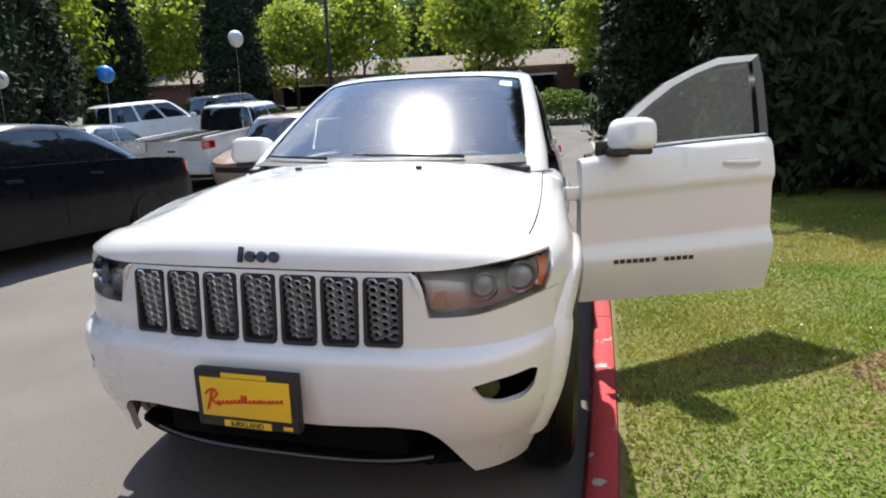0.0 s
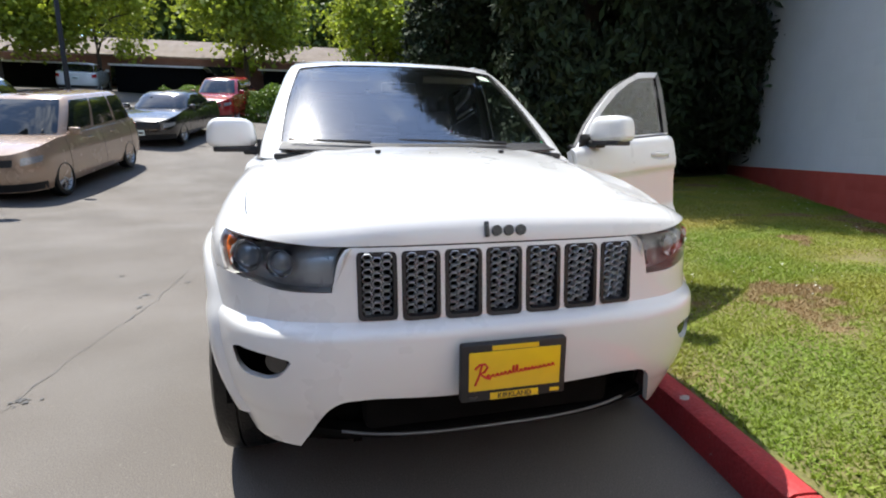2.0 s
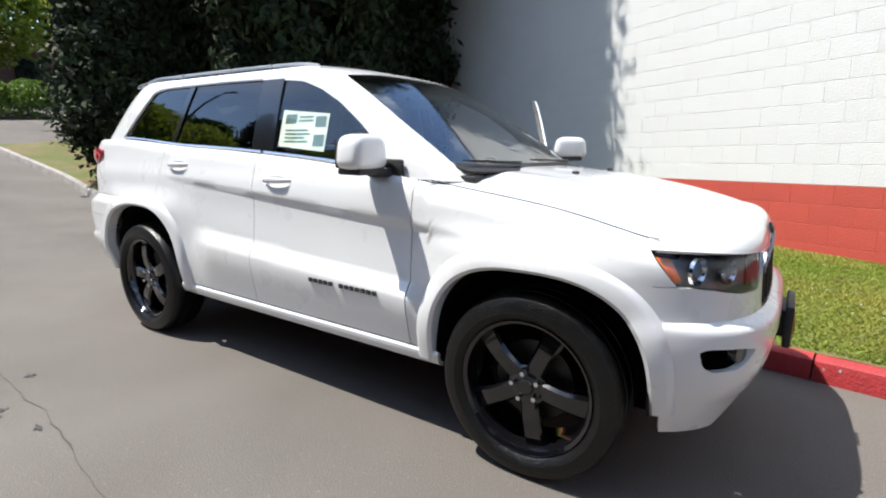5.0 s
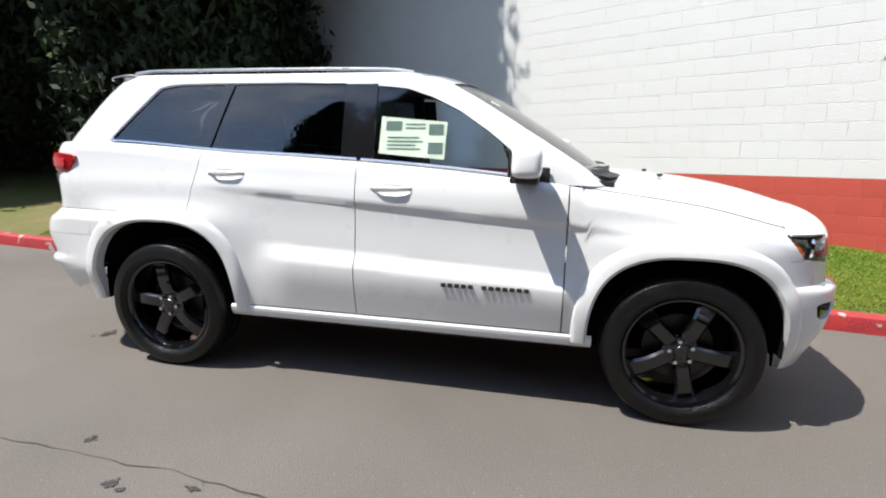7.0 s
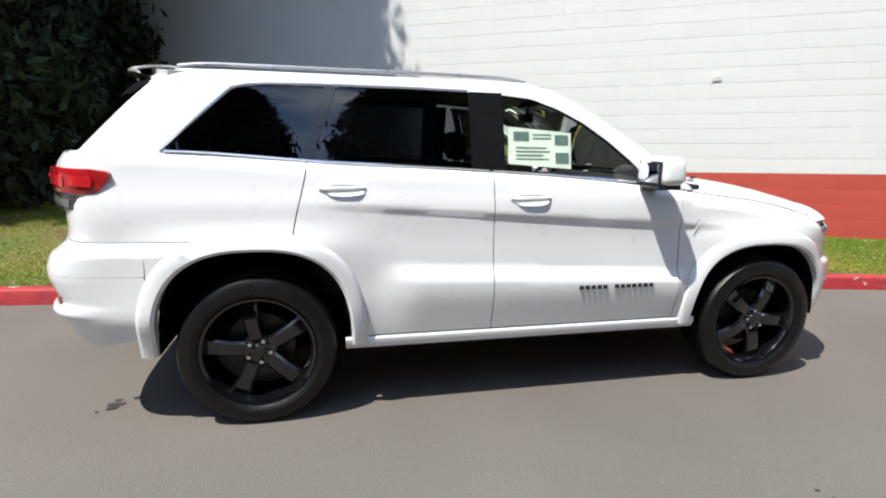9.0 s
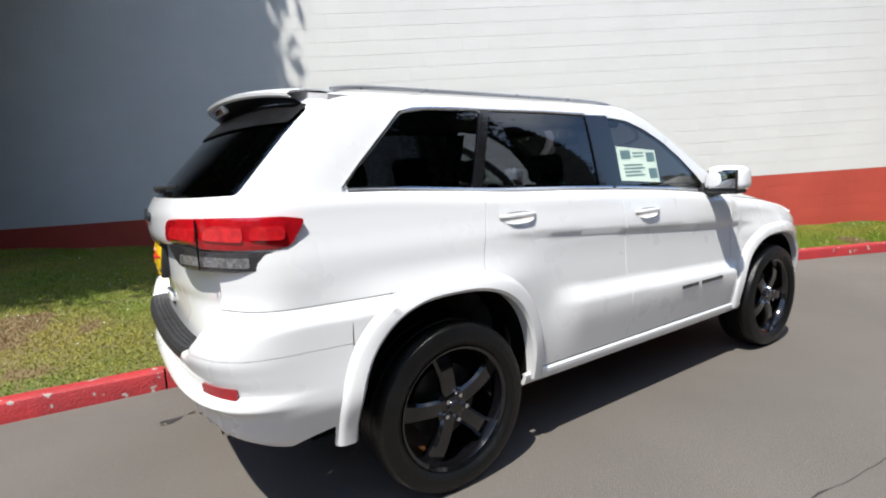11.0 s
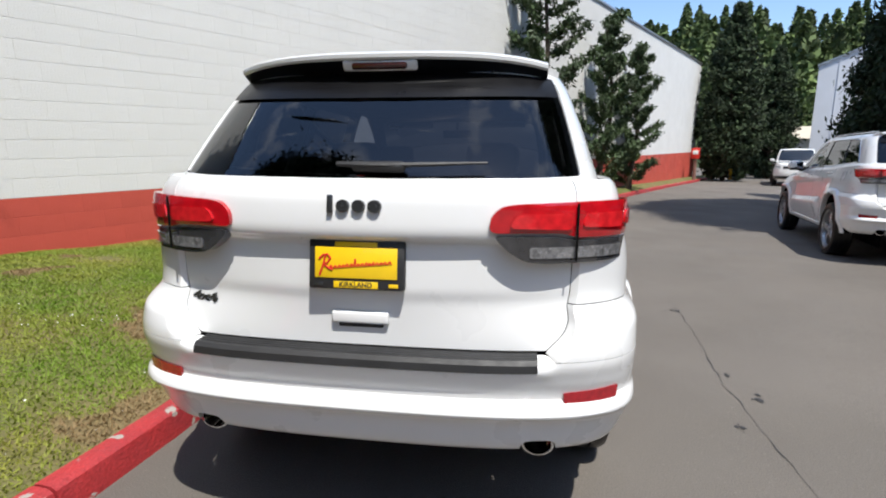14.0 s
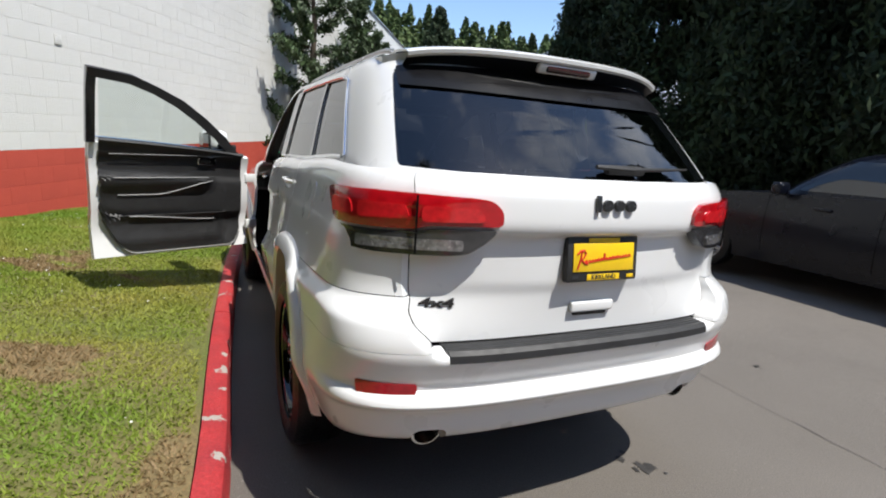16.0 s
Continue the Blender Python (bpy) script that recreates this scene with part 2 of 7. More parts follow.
def curve(points):
    """A smooth function through (x, y) control points (monotone-safe blend of linear and cubic)."""
    pts = sorted(points)
    xs, ys = [p[0] for p in pts], [p[1] for p in pts]
    n = len(xs)
    sl = [(ys[i + 1] - ys[i]) / (xs[i + 1] - xs[i]) for i in range(n - 1)]
    m = [sl[0]] + [0 if sl[i - 1] * sl[i] <= 0 else 2 * sl[i - 1] * sl[i] / (sl[i - 1] + sl[i]) for i in range(1, n - 1)] + [sl[-1]]

    def f(x):
        if x <= xs[0]:
            return ys[0]
        if x >= xs[-1]:
            return ys[-1]
        i = next(k for k in range(n - 1) if x <= xs[k + 1])
        h = xs[i + 1] - xs[i]
        t = (x - xs[i]) / h
        return (2 * t**3 - 3 * t**2 + 1) * ys[i] + (t**3 - 2 * t**2 + t) * h * m[i] + (3 * t**2 - 2 * t**3) * ys[i + 1] + (t**3 - t**2) * h * m[i + 1]

    return f


def carve(ob, cutters, solver="EXACT"):
    """Cut solid shapes out of a solid part, and leave plain mesh data."""
    for c in cutters:
        md = ob.modifiers.new("cut", "BOOLEAN")
        md.operation, md.solver, md.object = "DIFFERENCE", solver, c
    dg = bpy.context.evaluated_depsgraph_get()
    me = bpy.data.meshes.new_from_object(ob.evaluated_get(dg))
    ob.modifiers.clear()
    old = ob.data
    ob.data = me
    bpy.data.meshes.remove(old)
    me.shade_smooth()
    me.set_sharp_from_angle(angle=radians(32))
    for c in cutters:
        d = c.data
        bpy.data.objects.remove(c)
        bpy.data.meshes.remove(d)
    return ob


def prism(outline, axis, lo, hi):
    """A closed prism for carving: outline in the two other axes, along 'x' or 'y'."""
    n = len(outline)
    vs = []
    for d in (lo, hi):
        vs += [(d, a, b) if axis == "x" else (a, d, b) for a, b in outline]
    fs = [tuple(range(n))[::-1], tuple(range(n, 2 * n))] + [(i, (i + 1) % n, n + (i + 1) % n, n + i) for i in range(n)]
    me = bpy.data.meshes.new("cutter")
    me.from_pydata(vs, [], fs)
    bm = bmesh.new()
    bm.from_mesh(me)
    bmesh.ops.recalc_face_normals(bm, faces=bm.faces)
    bm.to_mesh(me)
    bm.free()
    return new("cutter", me)


def rounded(points, r, n=4):
    """A polygon with its corners rounded."""
    out = []
    k = len(points)
    for i in range(k):
        p, a, b = Vector(points[i]), Vector(points[i - 1]), Vector(points[(i + 1) % k])
        da, db = (a - p), (b - p)
        ra = min(r, da.length * 0.45, db.length * 0.45)
        p0, p1 = p + da.normalized() * ra, p + db.normalized() * ra
        for j in range(n + 1):
            t = j / n
            out.append(tuple(p0 * (1 - t) ** 2 + p * 2 * t * (1 - t) + p1 * t**2))
    return out


def densify(points, step):
    out = []
    for i, p in enumerate(points):
        q = points[(i + 1) % len(points)]
        n = max(1, int(math.hypot(q[0] - p[0], q[1] - p[1]) / step))
        out += [(p[0] + (q[0] - p[0]) * j / n, p[1] + (q[1] - p[1]) * j / n) for j in range(n)]
    return out


class Wrap:
    """A car's skin: for each height the plan is a line round nose, flank and tail, with rounded corners."""

    def __init__(self, fx, rx, w, mf, mr, af, ar, bulge=None):
        self.fx, self.rx, self.w, self.mf, self.mr, self.af, self.ar, self.bulge = fx, rx, w, mf, mr, af, ar, bulge
        self.rx2 = self.edge = None
        self.bow = lambda z: 0.0

    def side(self, x, z, sgn=-1):
        """The point of the flank at x, z."""
        F, R, W = self.fx(z), (self.rx2 or self.rx)(z), self.w(z)
        if self.bulge:
            W += self.bulge(x, z)
        k = 1.0
        if x > F - self.af:
            k = max(0.0, 1 - min(1.0, (x - F + self.af) / self.af) ** self.mf) ** (1 / self.mf)
        elif x < R + self.ar:
            k = max(0.0, 1 - min(1.0, (R + self.ar - x) / self.ar) ** self.mr) ** (1 / self.mr)
        return Vector((x, sgn * W * k, z))

    def front(self, y, z):
        F, W = self.fx(z), self.w(z) + (self.bulge(self.fx(z) - 0.3, z) if self.bulge else 0)
        q = min(1.0, abs(y) / W)
        return Vector((F - self.af + self.af * max(0.0, 1 - q**self.mf) ** (1 / self.mf), y, z))

    def rear(self, y, z):
        R, W = self.rx(z), self.w(z)
        q = min(1.0, abs(y) / W)
        bow = self.bow(z) * y * y * math.sqrt(max(0.0, 1 - q**self.mr))
        return Vector((R + bow + self.ar - self.ar * max(0.0, 1 - q**self.mr) ** (1 / self.mr), y, z))

    def nose(self, s, z):
        """s from -1 to 1: round the nose, from flank to flank."""
        F = self.fx(z)
        a = abs(s) * math.pi / 2
        x = F - self.af + self.af * max(0.0, math.cos(a)) ** (2 / self.mf)
        W = self.w(z) + (self.bulge(x, z) if self.bulge else 0)
        return Vector((x, math.copysign(W * math.sin(a) ** (2 / self.mf), s), z))

    def tail(self, s, z):
        R = self.rx(z)
        if self.rx2:
            k = max(0.0, min(1.0, (abs(s) - self.edge(z)) / 0.03))
            R += (self.rx2(z) - R) * k * k * (3 - 2 * k)
        a = abs(s) * math.pi / 2
        x = R + self.ar - self.ar * max(0.0, math.cos(a)) ** (2 / self.mr)
        W = self.w(z) + (self.bulge(x, z) if self.bulge else 0)
        y = W * math.sin(a) ** (2 / self.mr)
        return Vector((x + self.bow(z) * y * y * math.cos(a), math.copysign(y, s), z))


def sheet(rows, thick=0.0, inward=None, closed=False):
    """Vertices and faces of a grid of points; with a thickness, a solid plate: inward(p) gives the way to its back."""
    nu, nv = len(rows), len(rows[0])
    vs = [p for r in rows for p in r]
    fs = [(i * nv + j, (i + 1) * nv + j, (i + 1) * nv + j + 1, i * nv + j + 1) for i in range(nu - 1) for j in range(nv - 1)]
    if thick:
        n = len(vs)
        P = np.array([tuple(p) for p in vs]).reshape(nu, nv, 3)
        du, dv = np.gradient(P, axis=0), np.gradient(P, axis=1)
        N = np.cross(du, dv)
        N /= np.linalg.norm(N, axis=2, keepdims=True) + 1e-9
        c = P.reshape(-1, 3).mean(0)
        if inward is not None:
            flip = np.sign((N * inward).sum())
        else:
            flip = -np.sign((N * (P - np.array((c[0] * 0.3, 0, 0.7)))).sum())
        back = (P + N * flip * thick).reshape(-1, 3)
        vs = vs + [Vector(b) for b in back]
        fs = fs + [tuple(n + k for k in f[::-1]) for f in fs]
        rim = [i * nv for i in range(nu)] + [(nu - 1) * nv + j for j in range(1, nv)] + [i * nv + nv - 1 for i in range(nu - 2, -1, -1)] + [j for j in range(nv - 2, 0, -1)]
        fs += [(a, b, n + b, n + a) for a, b in zip(rim, rim[1:] + rim[:1])]
    return vs, fs


def line_inside(ob, material, center=(0, 0, 0.9)):
    """Give the faces that look into the cabin another material."""
    ob.data.materials.append(material)
    for p in ob.data.polygons:
        if p.normal.dot(Vector(p.center) - Vector((p.center.x * 0.55, 0, center[2]))) < 0:
            p.material_index = 1


def fix_normals(ob):
    bm = bmesh.new()
    bm.from_mesh(ob.data)
    bmesh.ops.remove_doubles(bm, verts=bm.verts, dist=1e-5)
    bmesh.ops.recalc_face_normals(bm, faces=bm.faces)
    bm.to_mesh(ob.data)
    bm.free()
    ob.data.shade_smooth()
    ob.data.set_sharp_from_angle(angle=radians(35))
    return ob


def plate(name, rows, thick, material, parent, label="", inward=None):
    vs, fs = sheet(rows, thick, inward)
    return fix_normals(link(name, vs, fs, material, parent, label))


def disc(name, outline, proj, material, parent, thick=0.004, off=0.0, rings=6, label="", domed=0.0):
    """A plate with a free outline (two coordinates), laid on a skin by proj(a, b), raised by off along its normal."""
    pts = outline
    n = len(pts)
    ca = sum(p[0] for p in pts) / n
    cb = sum(p[1] for p in pts) / n

    def at(a, b, d):
        p = proj(a, b)
        e = 0.004
        nrm = (proj(a + e, b) - proj(a - e, b)).cross(proj(a, b + e) - proj(a, b - e))
        nrm = nrm.normalized() if nrm.length > 1e-9 else Vector((0, 0, 1))
        if nrm.dot(p - Vector((p.x * 0.6, 0, 0.7))) < 0:
            nrm = -nrm
        return p + nrm * d

    vs, fs = [], []
    for side, d in ((0, off), (1, off - thick))[: 2 if thick else 1]:
        base = len(vs)
        vs.append(at(ca, cb, d + domed))
        for k in range(1, rings + 1):
            for a, b in pts:
                r = k / rings
                vs.append(at(ca + (a - ca) * r, cb + (b - cb) * r, d + domed * (1 - r**3)))
        for i in range(n):
            j = (i + 1) % n
            f = [(base, base + 1 + i, base + 1 + j)]
            for k in range(rings - 1):
                q = base + 1 + k * n
                f.append((q + i, q + n + i, q + n + j, q + j))
            fs += f if side == 0 else [t[::-1] for t in f]
        last = base + 1 + (rings - 1) * n
        if side == 0:
            top = last
        else:
            fs += [(top + i, top + (i + 1) % n, last + (i + 1) % n, last + i) for i in range(n)]
    return fix_normals(link(name, vs, fs, material, parent, label))


def frange(a, b, n):
    return [a + (b - a) * i / (n - 1) for i in range(n)]


def words(name, text, size, material, parent, place, right, up, depth=0.003, label="", shear=0.0, wide=1.0, bold=0.0):
    """Letters as a mesh: place is the middle, right and up are the writing's directions."""
    c = bpy.data.curves.new(name, "FONT")
    c.body, c.size, c.align_x, c.align_y, c.extrude, c.shear, c.offset = text, size, "CENTER", "CENTER", depth, shear, bold
    c.resolution_u = 3
    tmp = new("tmp", c)
    dg = bpy.context.evaluated_depsgraph_get()
    me = bpy.data.meshes.new_from_object(tmp.evaluated_get(dg))
    bpy.data.objects.remove(tmp)
    bpy.data.curves.remove(c)
    me.materials.clear()
    me.materials.append(material)
    ob = new(name, me)
    r, u = Vector(right).normalized(), Vector(up).normalized()
    n = r.cross(u)
    m = Matrix(((r.x * wide, u.x, n.x, place[0]), (r.y * wide, u.y, n.y, place[1]), (r.z * wide, u.z, n.z, place[2]), (0, 0, 0, 1)))
    me.transform(m)
    ob.parent = parent
    if label:
        tagged(ob, label)
    return ob


# ---- the setting: ground, kerb, lawn, wall ----
def gz(x, y=0.0):
    """The height of the asphalt: flat round the car, climbing behind it."""
    t = min(-x - 7.2, 27.0)
    z = 0.0 if t < -3 else 0.152 * (math.log1p(math.exp(1.3 * t)) / 1.3 if t < 12 else t)
    if y < -2.4:
        # the lot beyond the drive lies a little higher
        q = max(0.0, min(1.0, (x + 1.0) / 5.0))
        u = min(-y - 3.0, 11.0)
        z += 0.055 * math.log1p(math.exp(3 * u)) / 3 * (1 - q * q * (3 - 2 * q))
    return z


KERB = curve([(-17, 1.6), (-14, 1.85), (-11, 1.9), (-8, 1.64), (-3.85, 1.35), (-2.4, 1.235), (-1.6, 1.175), (-0.8, 1.145), (1.6, 0.985), (2.75, 0.845), (4.46, 0.56), (6.4, -0.12), (9.7, -1.74), (13.8, -3.72), (22, -7.75), (30, -11.9), (36, -14.6)])
WALL_TURN = math.atan(-0.54)
WALL_U = Vector((math.cos(WALL_TURN), math.sin(WALL_TURN), 0))
WALL_N = Vector((math.sin(WALL_TURN), -math.cos(WALL_TURN), 0))
WALL_O = Vector((0, 5.05, 0))


def wall_y(x):
    return 5.05 - 0.54 * x


def lawn_z(x, y):
    k = KERB(x) + 0.13
    t = max(0.0, min(1.0, (y - k) / max(0.4, wall_y(x) - k)))
    top = max(0.24, min(0.62, 0.44 - 0.035 * x))
    return gz(x) + 0.125 + (top - 0.125) * t * (2 - t) * 0.9 + 0.012 * math.sin(1.7 * x + 2.1 * y) + 0.008 * math.sin(4.3 * x - 3.1 * y)


def steps(lo, hi, near_lo, near_hi, fine, growth=1.35):
    xs = list(np.arange(near_lo, near_hi, fine))
    s, a, b = fine, near_lo, near_hi
    left, right = [], []
    while a > lo:
        s *= growth
        a -= s
        left.append(max(a, lo))
    s = fine
    right.append(b)
    while b < hi:
        s *= growth
        b += s
        right.append(min(b, hi))
    return left[::-1] + xs + right


gx, gy = steps(-900, 900, -26, 30, 0.5), steps(-900, 900, -16, 12, 0.8)
ground = link("ground", *sheet([[Vector((x, y, gz(x, y))) for y in gy] for x in gx]), ASPHALT)
tagged(ground, "worn grey-brown asphalt of the lot and drive", "ground", kind="structure")

kerb = thing("kerb", "red-painted concrete kerb with chipped, worn paint", "kerb", kind="structure")
stones = [-14.6 + 2.44 * k for k in range(21)]
for a in stones:
    rows = []
    for x in frange(a + 0.006, min(a + 2.434, 36), 9):
        y, z = KERB(x), gz(x)
        sl = (KERB(x + 0.05) - KERB(x - 0.05)) / 0.1
        n = Vector((-sl, 1, 0)).normalized()
        prof = [(0.0, -0.02), (0.012, 0.09), (0.022, 0.120), (0.045, 0.134), (0.09, 0.137), (0.125, 0.134), (0.133, 0.10), (0.138, -0.02)]
        rows.append([Vector((x, y, z + h)) + n * d for d, h in prof])
    n = len(rows[0])
    vs, fs = sheet(rows)
    fs += [tuple(range(n)), tuple((len(rows) - 1) * n + k for k in range(n))[::-1]]
    fix_normals(link("kerb_stone", vs, fs, KERB_RED if a > -7.5 else CONCRETE, kerb))

lx = [-14.6 + 0.25 * k for k in range(203)]
lawn_rows = [[Vector((x, y, lawn_z(x, y))) for y in frange(KERB(x) + 0.132, wall_y(x) + 0.1, 26)] for x in lx]
lawn = link("lawn", *sheet(lawn_rows), SOIL)
tagged(lawn, "patchy mown lawn with bare brown spots and clover", "lawn", kind="structure")

# the painted block wall
wall = thing("wall_north", "white painted block wall with a red band along its foot", "wall", kind="structure")
WT = Matrix.Translation(WALL_O + Vector((0, 0, -0.06))) @ Matrix.Rotation(WALL_TURN, 4, "Z") @ Matrix.Rotation(radians(-1.35), 4, "Y")  # the courses climb with the drive
LO, HI, TOP, BAND = -11.0, 34.6, 6.2, 1.0
for nm, z0, z1, m in (("wall_core", BAND, TOP, JOINT), ("wall_core", -1.4, BAND, JOINT_RED)):
    bm = bmesh.new()
    box(bm, ((LO + HI) / 2, 0.103, (z0 + z1) / 2), (HI - LO, 0.2, z1 - z0))
    ob = part(nm, bm, m, wall, smooth=False)
    ob.matrix_basis = WT
bm = bmesh.new()
box(bm, ((LO + HI) / 2, 0.1, TOP + 0.04), (HI - LO + 0.1, 0.3, 0.08), 0.01)
part("coping", bm, SILVER, wall, "grey metal coping").matrix_basis = WT


def block_mesh(w, h):
    c, d, j = 0.004, 0.0014, 0.0010
    o, i = [(-w / 2 + j, 0, -h / 2 + j), (w / 2 - j, 0, -h / 2 + j), (w / 2 - j, 0, h / 2 - j), (-w / 2 + j, 0, h / 2 - j)], []
    i = [(x - math.copysign(c, x), -d, z - math.copysign(c, z)) for x, _, z in o]
    return o + i, [(4, 5, 6, 7), (0, 1, 5, 4), (1, 2, 6, 5), (2, 3, 7, 6), (3, 0, 4, 7)]


bv, bf = block_mesh(0.4, 0.2)
shared = {}
for nm, m in (("block_white", WALL_WHITE), ("block_red", WALL_RED)):
    me = bpy.data.meshes.new(nm)
    me.from_pydata(bv, [], bf)
    me.materials.append(m)
    shared[nm] = me
rest = {"white": ([], []), "red": ([], [])}
for r in range(-7, 31):
    zc = 0.1 + 0.2 * r
    if zc > TOP:
        break
    for k in range(int((HI - LO) / 0.4)):
        u = LO + 0.4 * k + (0.2 if r % 2 else 0.0) + 0.2
        red = zc < BAND
        if 0.2 <= zc <= 3.0 and -1.2 < u < 6.8:
            ob = new("block", shared["block_red" if red else "block_white"])
            ob.parent = wall
            ob.matrix_basis = WT @ Matrix.Translation((u, 0, zc)) @ Matrix.Rotation(radians(random.uniform(-0.12, 0.12)), 4, "Z")
        else:
            V, F = rest["red" if red else "white"]
            n = len(V)
            V += [WT @ Vector((x + u, y, z + zc)) for x, y, z in bv]
            F += [tuple(n + q for q in f) for f in bf]
tagged(link("block_courses", *rest["white"], WALL_REST, wall, smooth=False), kind="stuff")
tagged(link("block_courses", *rest["red"], WALL_RED_REST, wall, smooth=False), kind="stuff")


# ---- the white sport utility car ----
AXLE, HUB_Z, TYRE_R = 1.4575, 0.385, 0.385
suv = thing("sport_utility_car", "white sport utility car with black wheels and driver's door open", "car", pose(0, 0, 0))
ZTOP = curve([(-2.5, 1.35), (-1.85, 1.345), (-1.05, 1.30), (-0.6, 1.285), (0.0, 1.255), (0.55, 1.212), (0.85, 1.180), (1.0, 1.160), (1.5, 1.095), (1.9, 1.0), (2.05, 0.965), (2.3, 0.955)])
ARCH = {1: (0.455, 0.475), -1: (0.46, 0.515)}


def arch_z(x, grow=0.0):
    e = 1 if x > 0 else -1
    a, b = ARCH[e]
    q = abs(x - e * AXLE) / (a + grow)
    return HUB_Z + (b + grow) * (1 - q**2.7) ** (1 / 2.7) if q < 1 else 0.0


def arch_x(z, end, side, grow=0.0):
    """Where the arch opening of one axle ends at a height: side 1 ahead, -1 behind."""
    a, b = ARCH[end]
    q = max(0.0, z - HUB_Z) / (b + grow)
    return end * AXLE + side * (a + grow) * max(0.0, 1 - q**2.7) ** (1 / 2.7)


def ramp(v, lo, hi):
    t = max(0.0, min(1.0, (v - lo) / (hi - lo)))
    return t * t * (3 - 2 * t)


def bulge(x, z):
    d = 0.0
    t = ZTOP(x) - z
    h, e = (0.085, 0.085) if x > 0.95 else (0.06, 0.03)
    if t < h:
        q = 1 - max(0.0, t) / h
        d -= e * (1 - math.sqrt(max(0.0, 1 - q * q)))
    wedge = ramp(x, -0.90, -0.62) * (1 - ramp(x, 0.86, 0.98))
    if wedge:
        zr, zl = 0.695 - 0.038 * x, 0.770 - 0.05 * x
        d += 0.034 * wedge * (ramp(z, 0.40, zr) if z < zr else 1 - (z - zr) / (zl - zr) if z < zl else 0.0)
    for xw in (AXLE, -AXLE):
        d += 0.042 * math.exp(-(((x - xw) / 0.50) ** 4)) * ramp(z, 0.35, 0.6) * (1 - ramp(z, 0.88, 1.06))
    d += 0.030 * (1 - ramp(x, -1.9, -1.55)) * ramp(z, 0.44, 0.60) * (1 - ramp(z, 0.885, 0.95)) if x < -1.5 else 0.0
    # the shoulder crease under the handles, and the shallow hollow below it
    zc = 1.047 - 0.063 * x
    if z < zc:
        hollow = ramp(x, -1.25, -0.8) * (1 - ramp(x, 0.95, 1.25))
        d -= 0.013 * hollow * min(1.0, (zc - z) / 0.028) * (1 - ramp(zc - z, 0.06, 0.34))
    return d


WIDTH = curve([(0.28, 0.855), (0.40, 0.885), (0.50, 0.895), (0.62, 0.898), (0.75, 0.894), (0.90, 0.892), (1.03, 0.891), (1.10, 0.884), (1.2, 0.860), (1.3, 0.84), (1.4, 0.83)])
FRONT = curve([(0.28, 2.165), (0.42, 2.215), (0.46, 2.235), (0.55, 2.262), (0.66, 2.276), (0.70, 2.274), (0.722, 2.262), (0.742, 2.222), (0.85, 2.212), (0.93, 2.205), (0.975, 2.195), (1.1, 2.15)])
REAR_M, REAR_A = 4.3, 0.56  # how square and how deep the rear corners are
REAR = curve([(0.41, -2.33), (0.47, -2.41), (0.560, -2.440), (0.587, -2.456), (0.612, -2.486), (0.634, -2.478), (0.658, -2.450), (0.722, -2.472), (0.768, -2.490), (0.784, -2.482), (0.797, -2.405), (0.95, -2.414), (1.0, -2.424), (1.145, -2.426), (1.172, -2.462), (1.20, -2.468), (1.28, -2.462), (1.35, -2.428), (1.4, -2.40)])
REAR_SIDE = curve([(0.41, -2.33), (0.47, -2.41), (0.560, -2.440), (0.587, -2.456), (0.612, -2.486), (0.634, -2.478), (0.658, -2.450), (0.722, -2.472), (0.785, -2.490), (0.87, -2.486), (0.905, -2.460), (0.945, -2.440), (1.0, -2.438), (1.145, -2.452), (1.172, -2.458), (1.20, -2.462), (1.28, -2.458), (1.35, -2.428), (1.4, -2.40)])
BODY = Wrap(FRONT, REAR, WIDTH, 4.0, REAR_M, 0.95, REAR_A, bulge)
BODY.rx2 = REAR_SIDE
BODY.bow = curve([(0.3, 0.04), (0.80, 0.04), (1.0, 0.17), (1.4, 0.17)])
TG = curve([(0.80, 0.575), (0.87, 0.635), (1.0, 0.668), (1.35, 0.672)])  # half the tailgate's width
BODY.edge = lambda z: s_at(BODY, TG(z) + 0.004, z, REAR_M)

# greenhouse: a second skin from the belt to the roof
GW = curve([(1.10, 0.82), (1.25, 0.800), (1.40, 0.765), (1.5, 0.740), (1.6, 0.712), (1.68, 0.685), (1.72, 0.666), (1.745, 0.645), (1.76, 0.62)])
GF = curve([(1.10, 1.26), (1.18, 1.17), (1.23, 1.11), (1.30, 1.01), (1.45, 0.775), (1.6, 0.525), (1.68, 0.375), (1.72, 0.285), (1.745, 0.20), (1.76, 0.13)])
GR = curve([(1.20, -2.47), (1.33, -2.435), (1.35, -2.42), (1.5, -2.285), (1.62, -2.17), (1.70, -2.08), (1.745, -2.02), (1.76, -1.97)])
CABIN = Wrap(GF, GR, GW, 2.2, 4.0, 0.25, 0.6)
CABIN.bow = lambda z: 0.15


def spread(a, b, n, keys=()):
    """Heights from a to b, with the given creases among them."""
    zs = frange(a, b, n)
    for k in keys:
        if a < k < b:
            i = min(range(len(zs)), key=lambda q: abs(zs[q] - k))
            if 0 < i < len(zs) - 1:
                zs[i] = k
    return zs


def creases(x):
    """The heights of the flank's folds at x."""
    return 0.695 - 0.038 * x, 0.770 - 0.05 * x, 1.019 - 0.063 * x, 1.047 - 0.063 * x


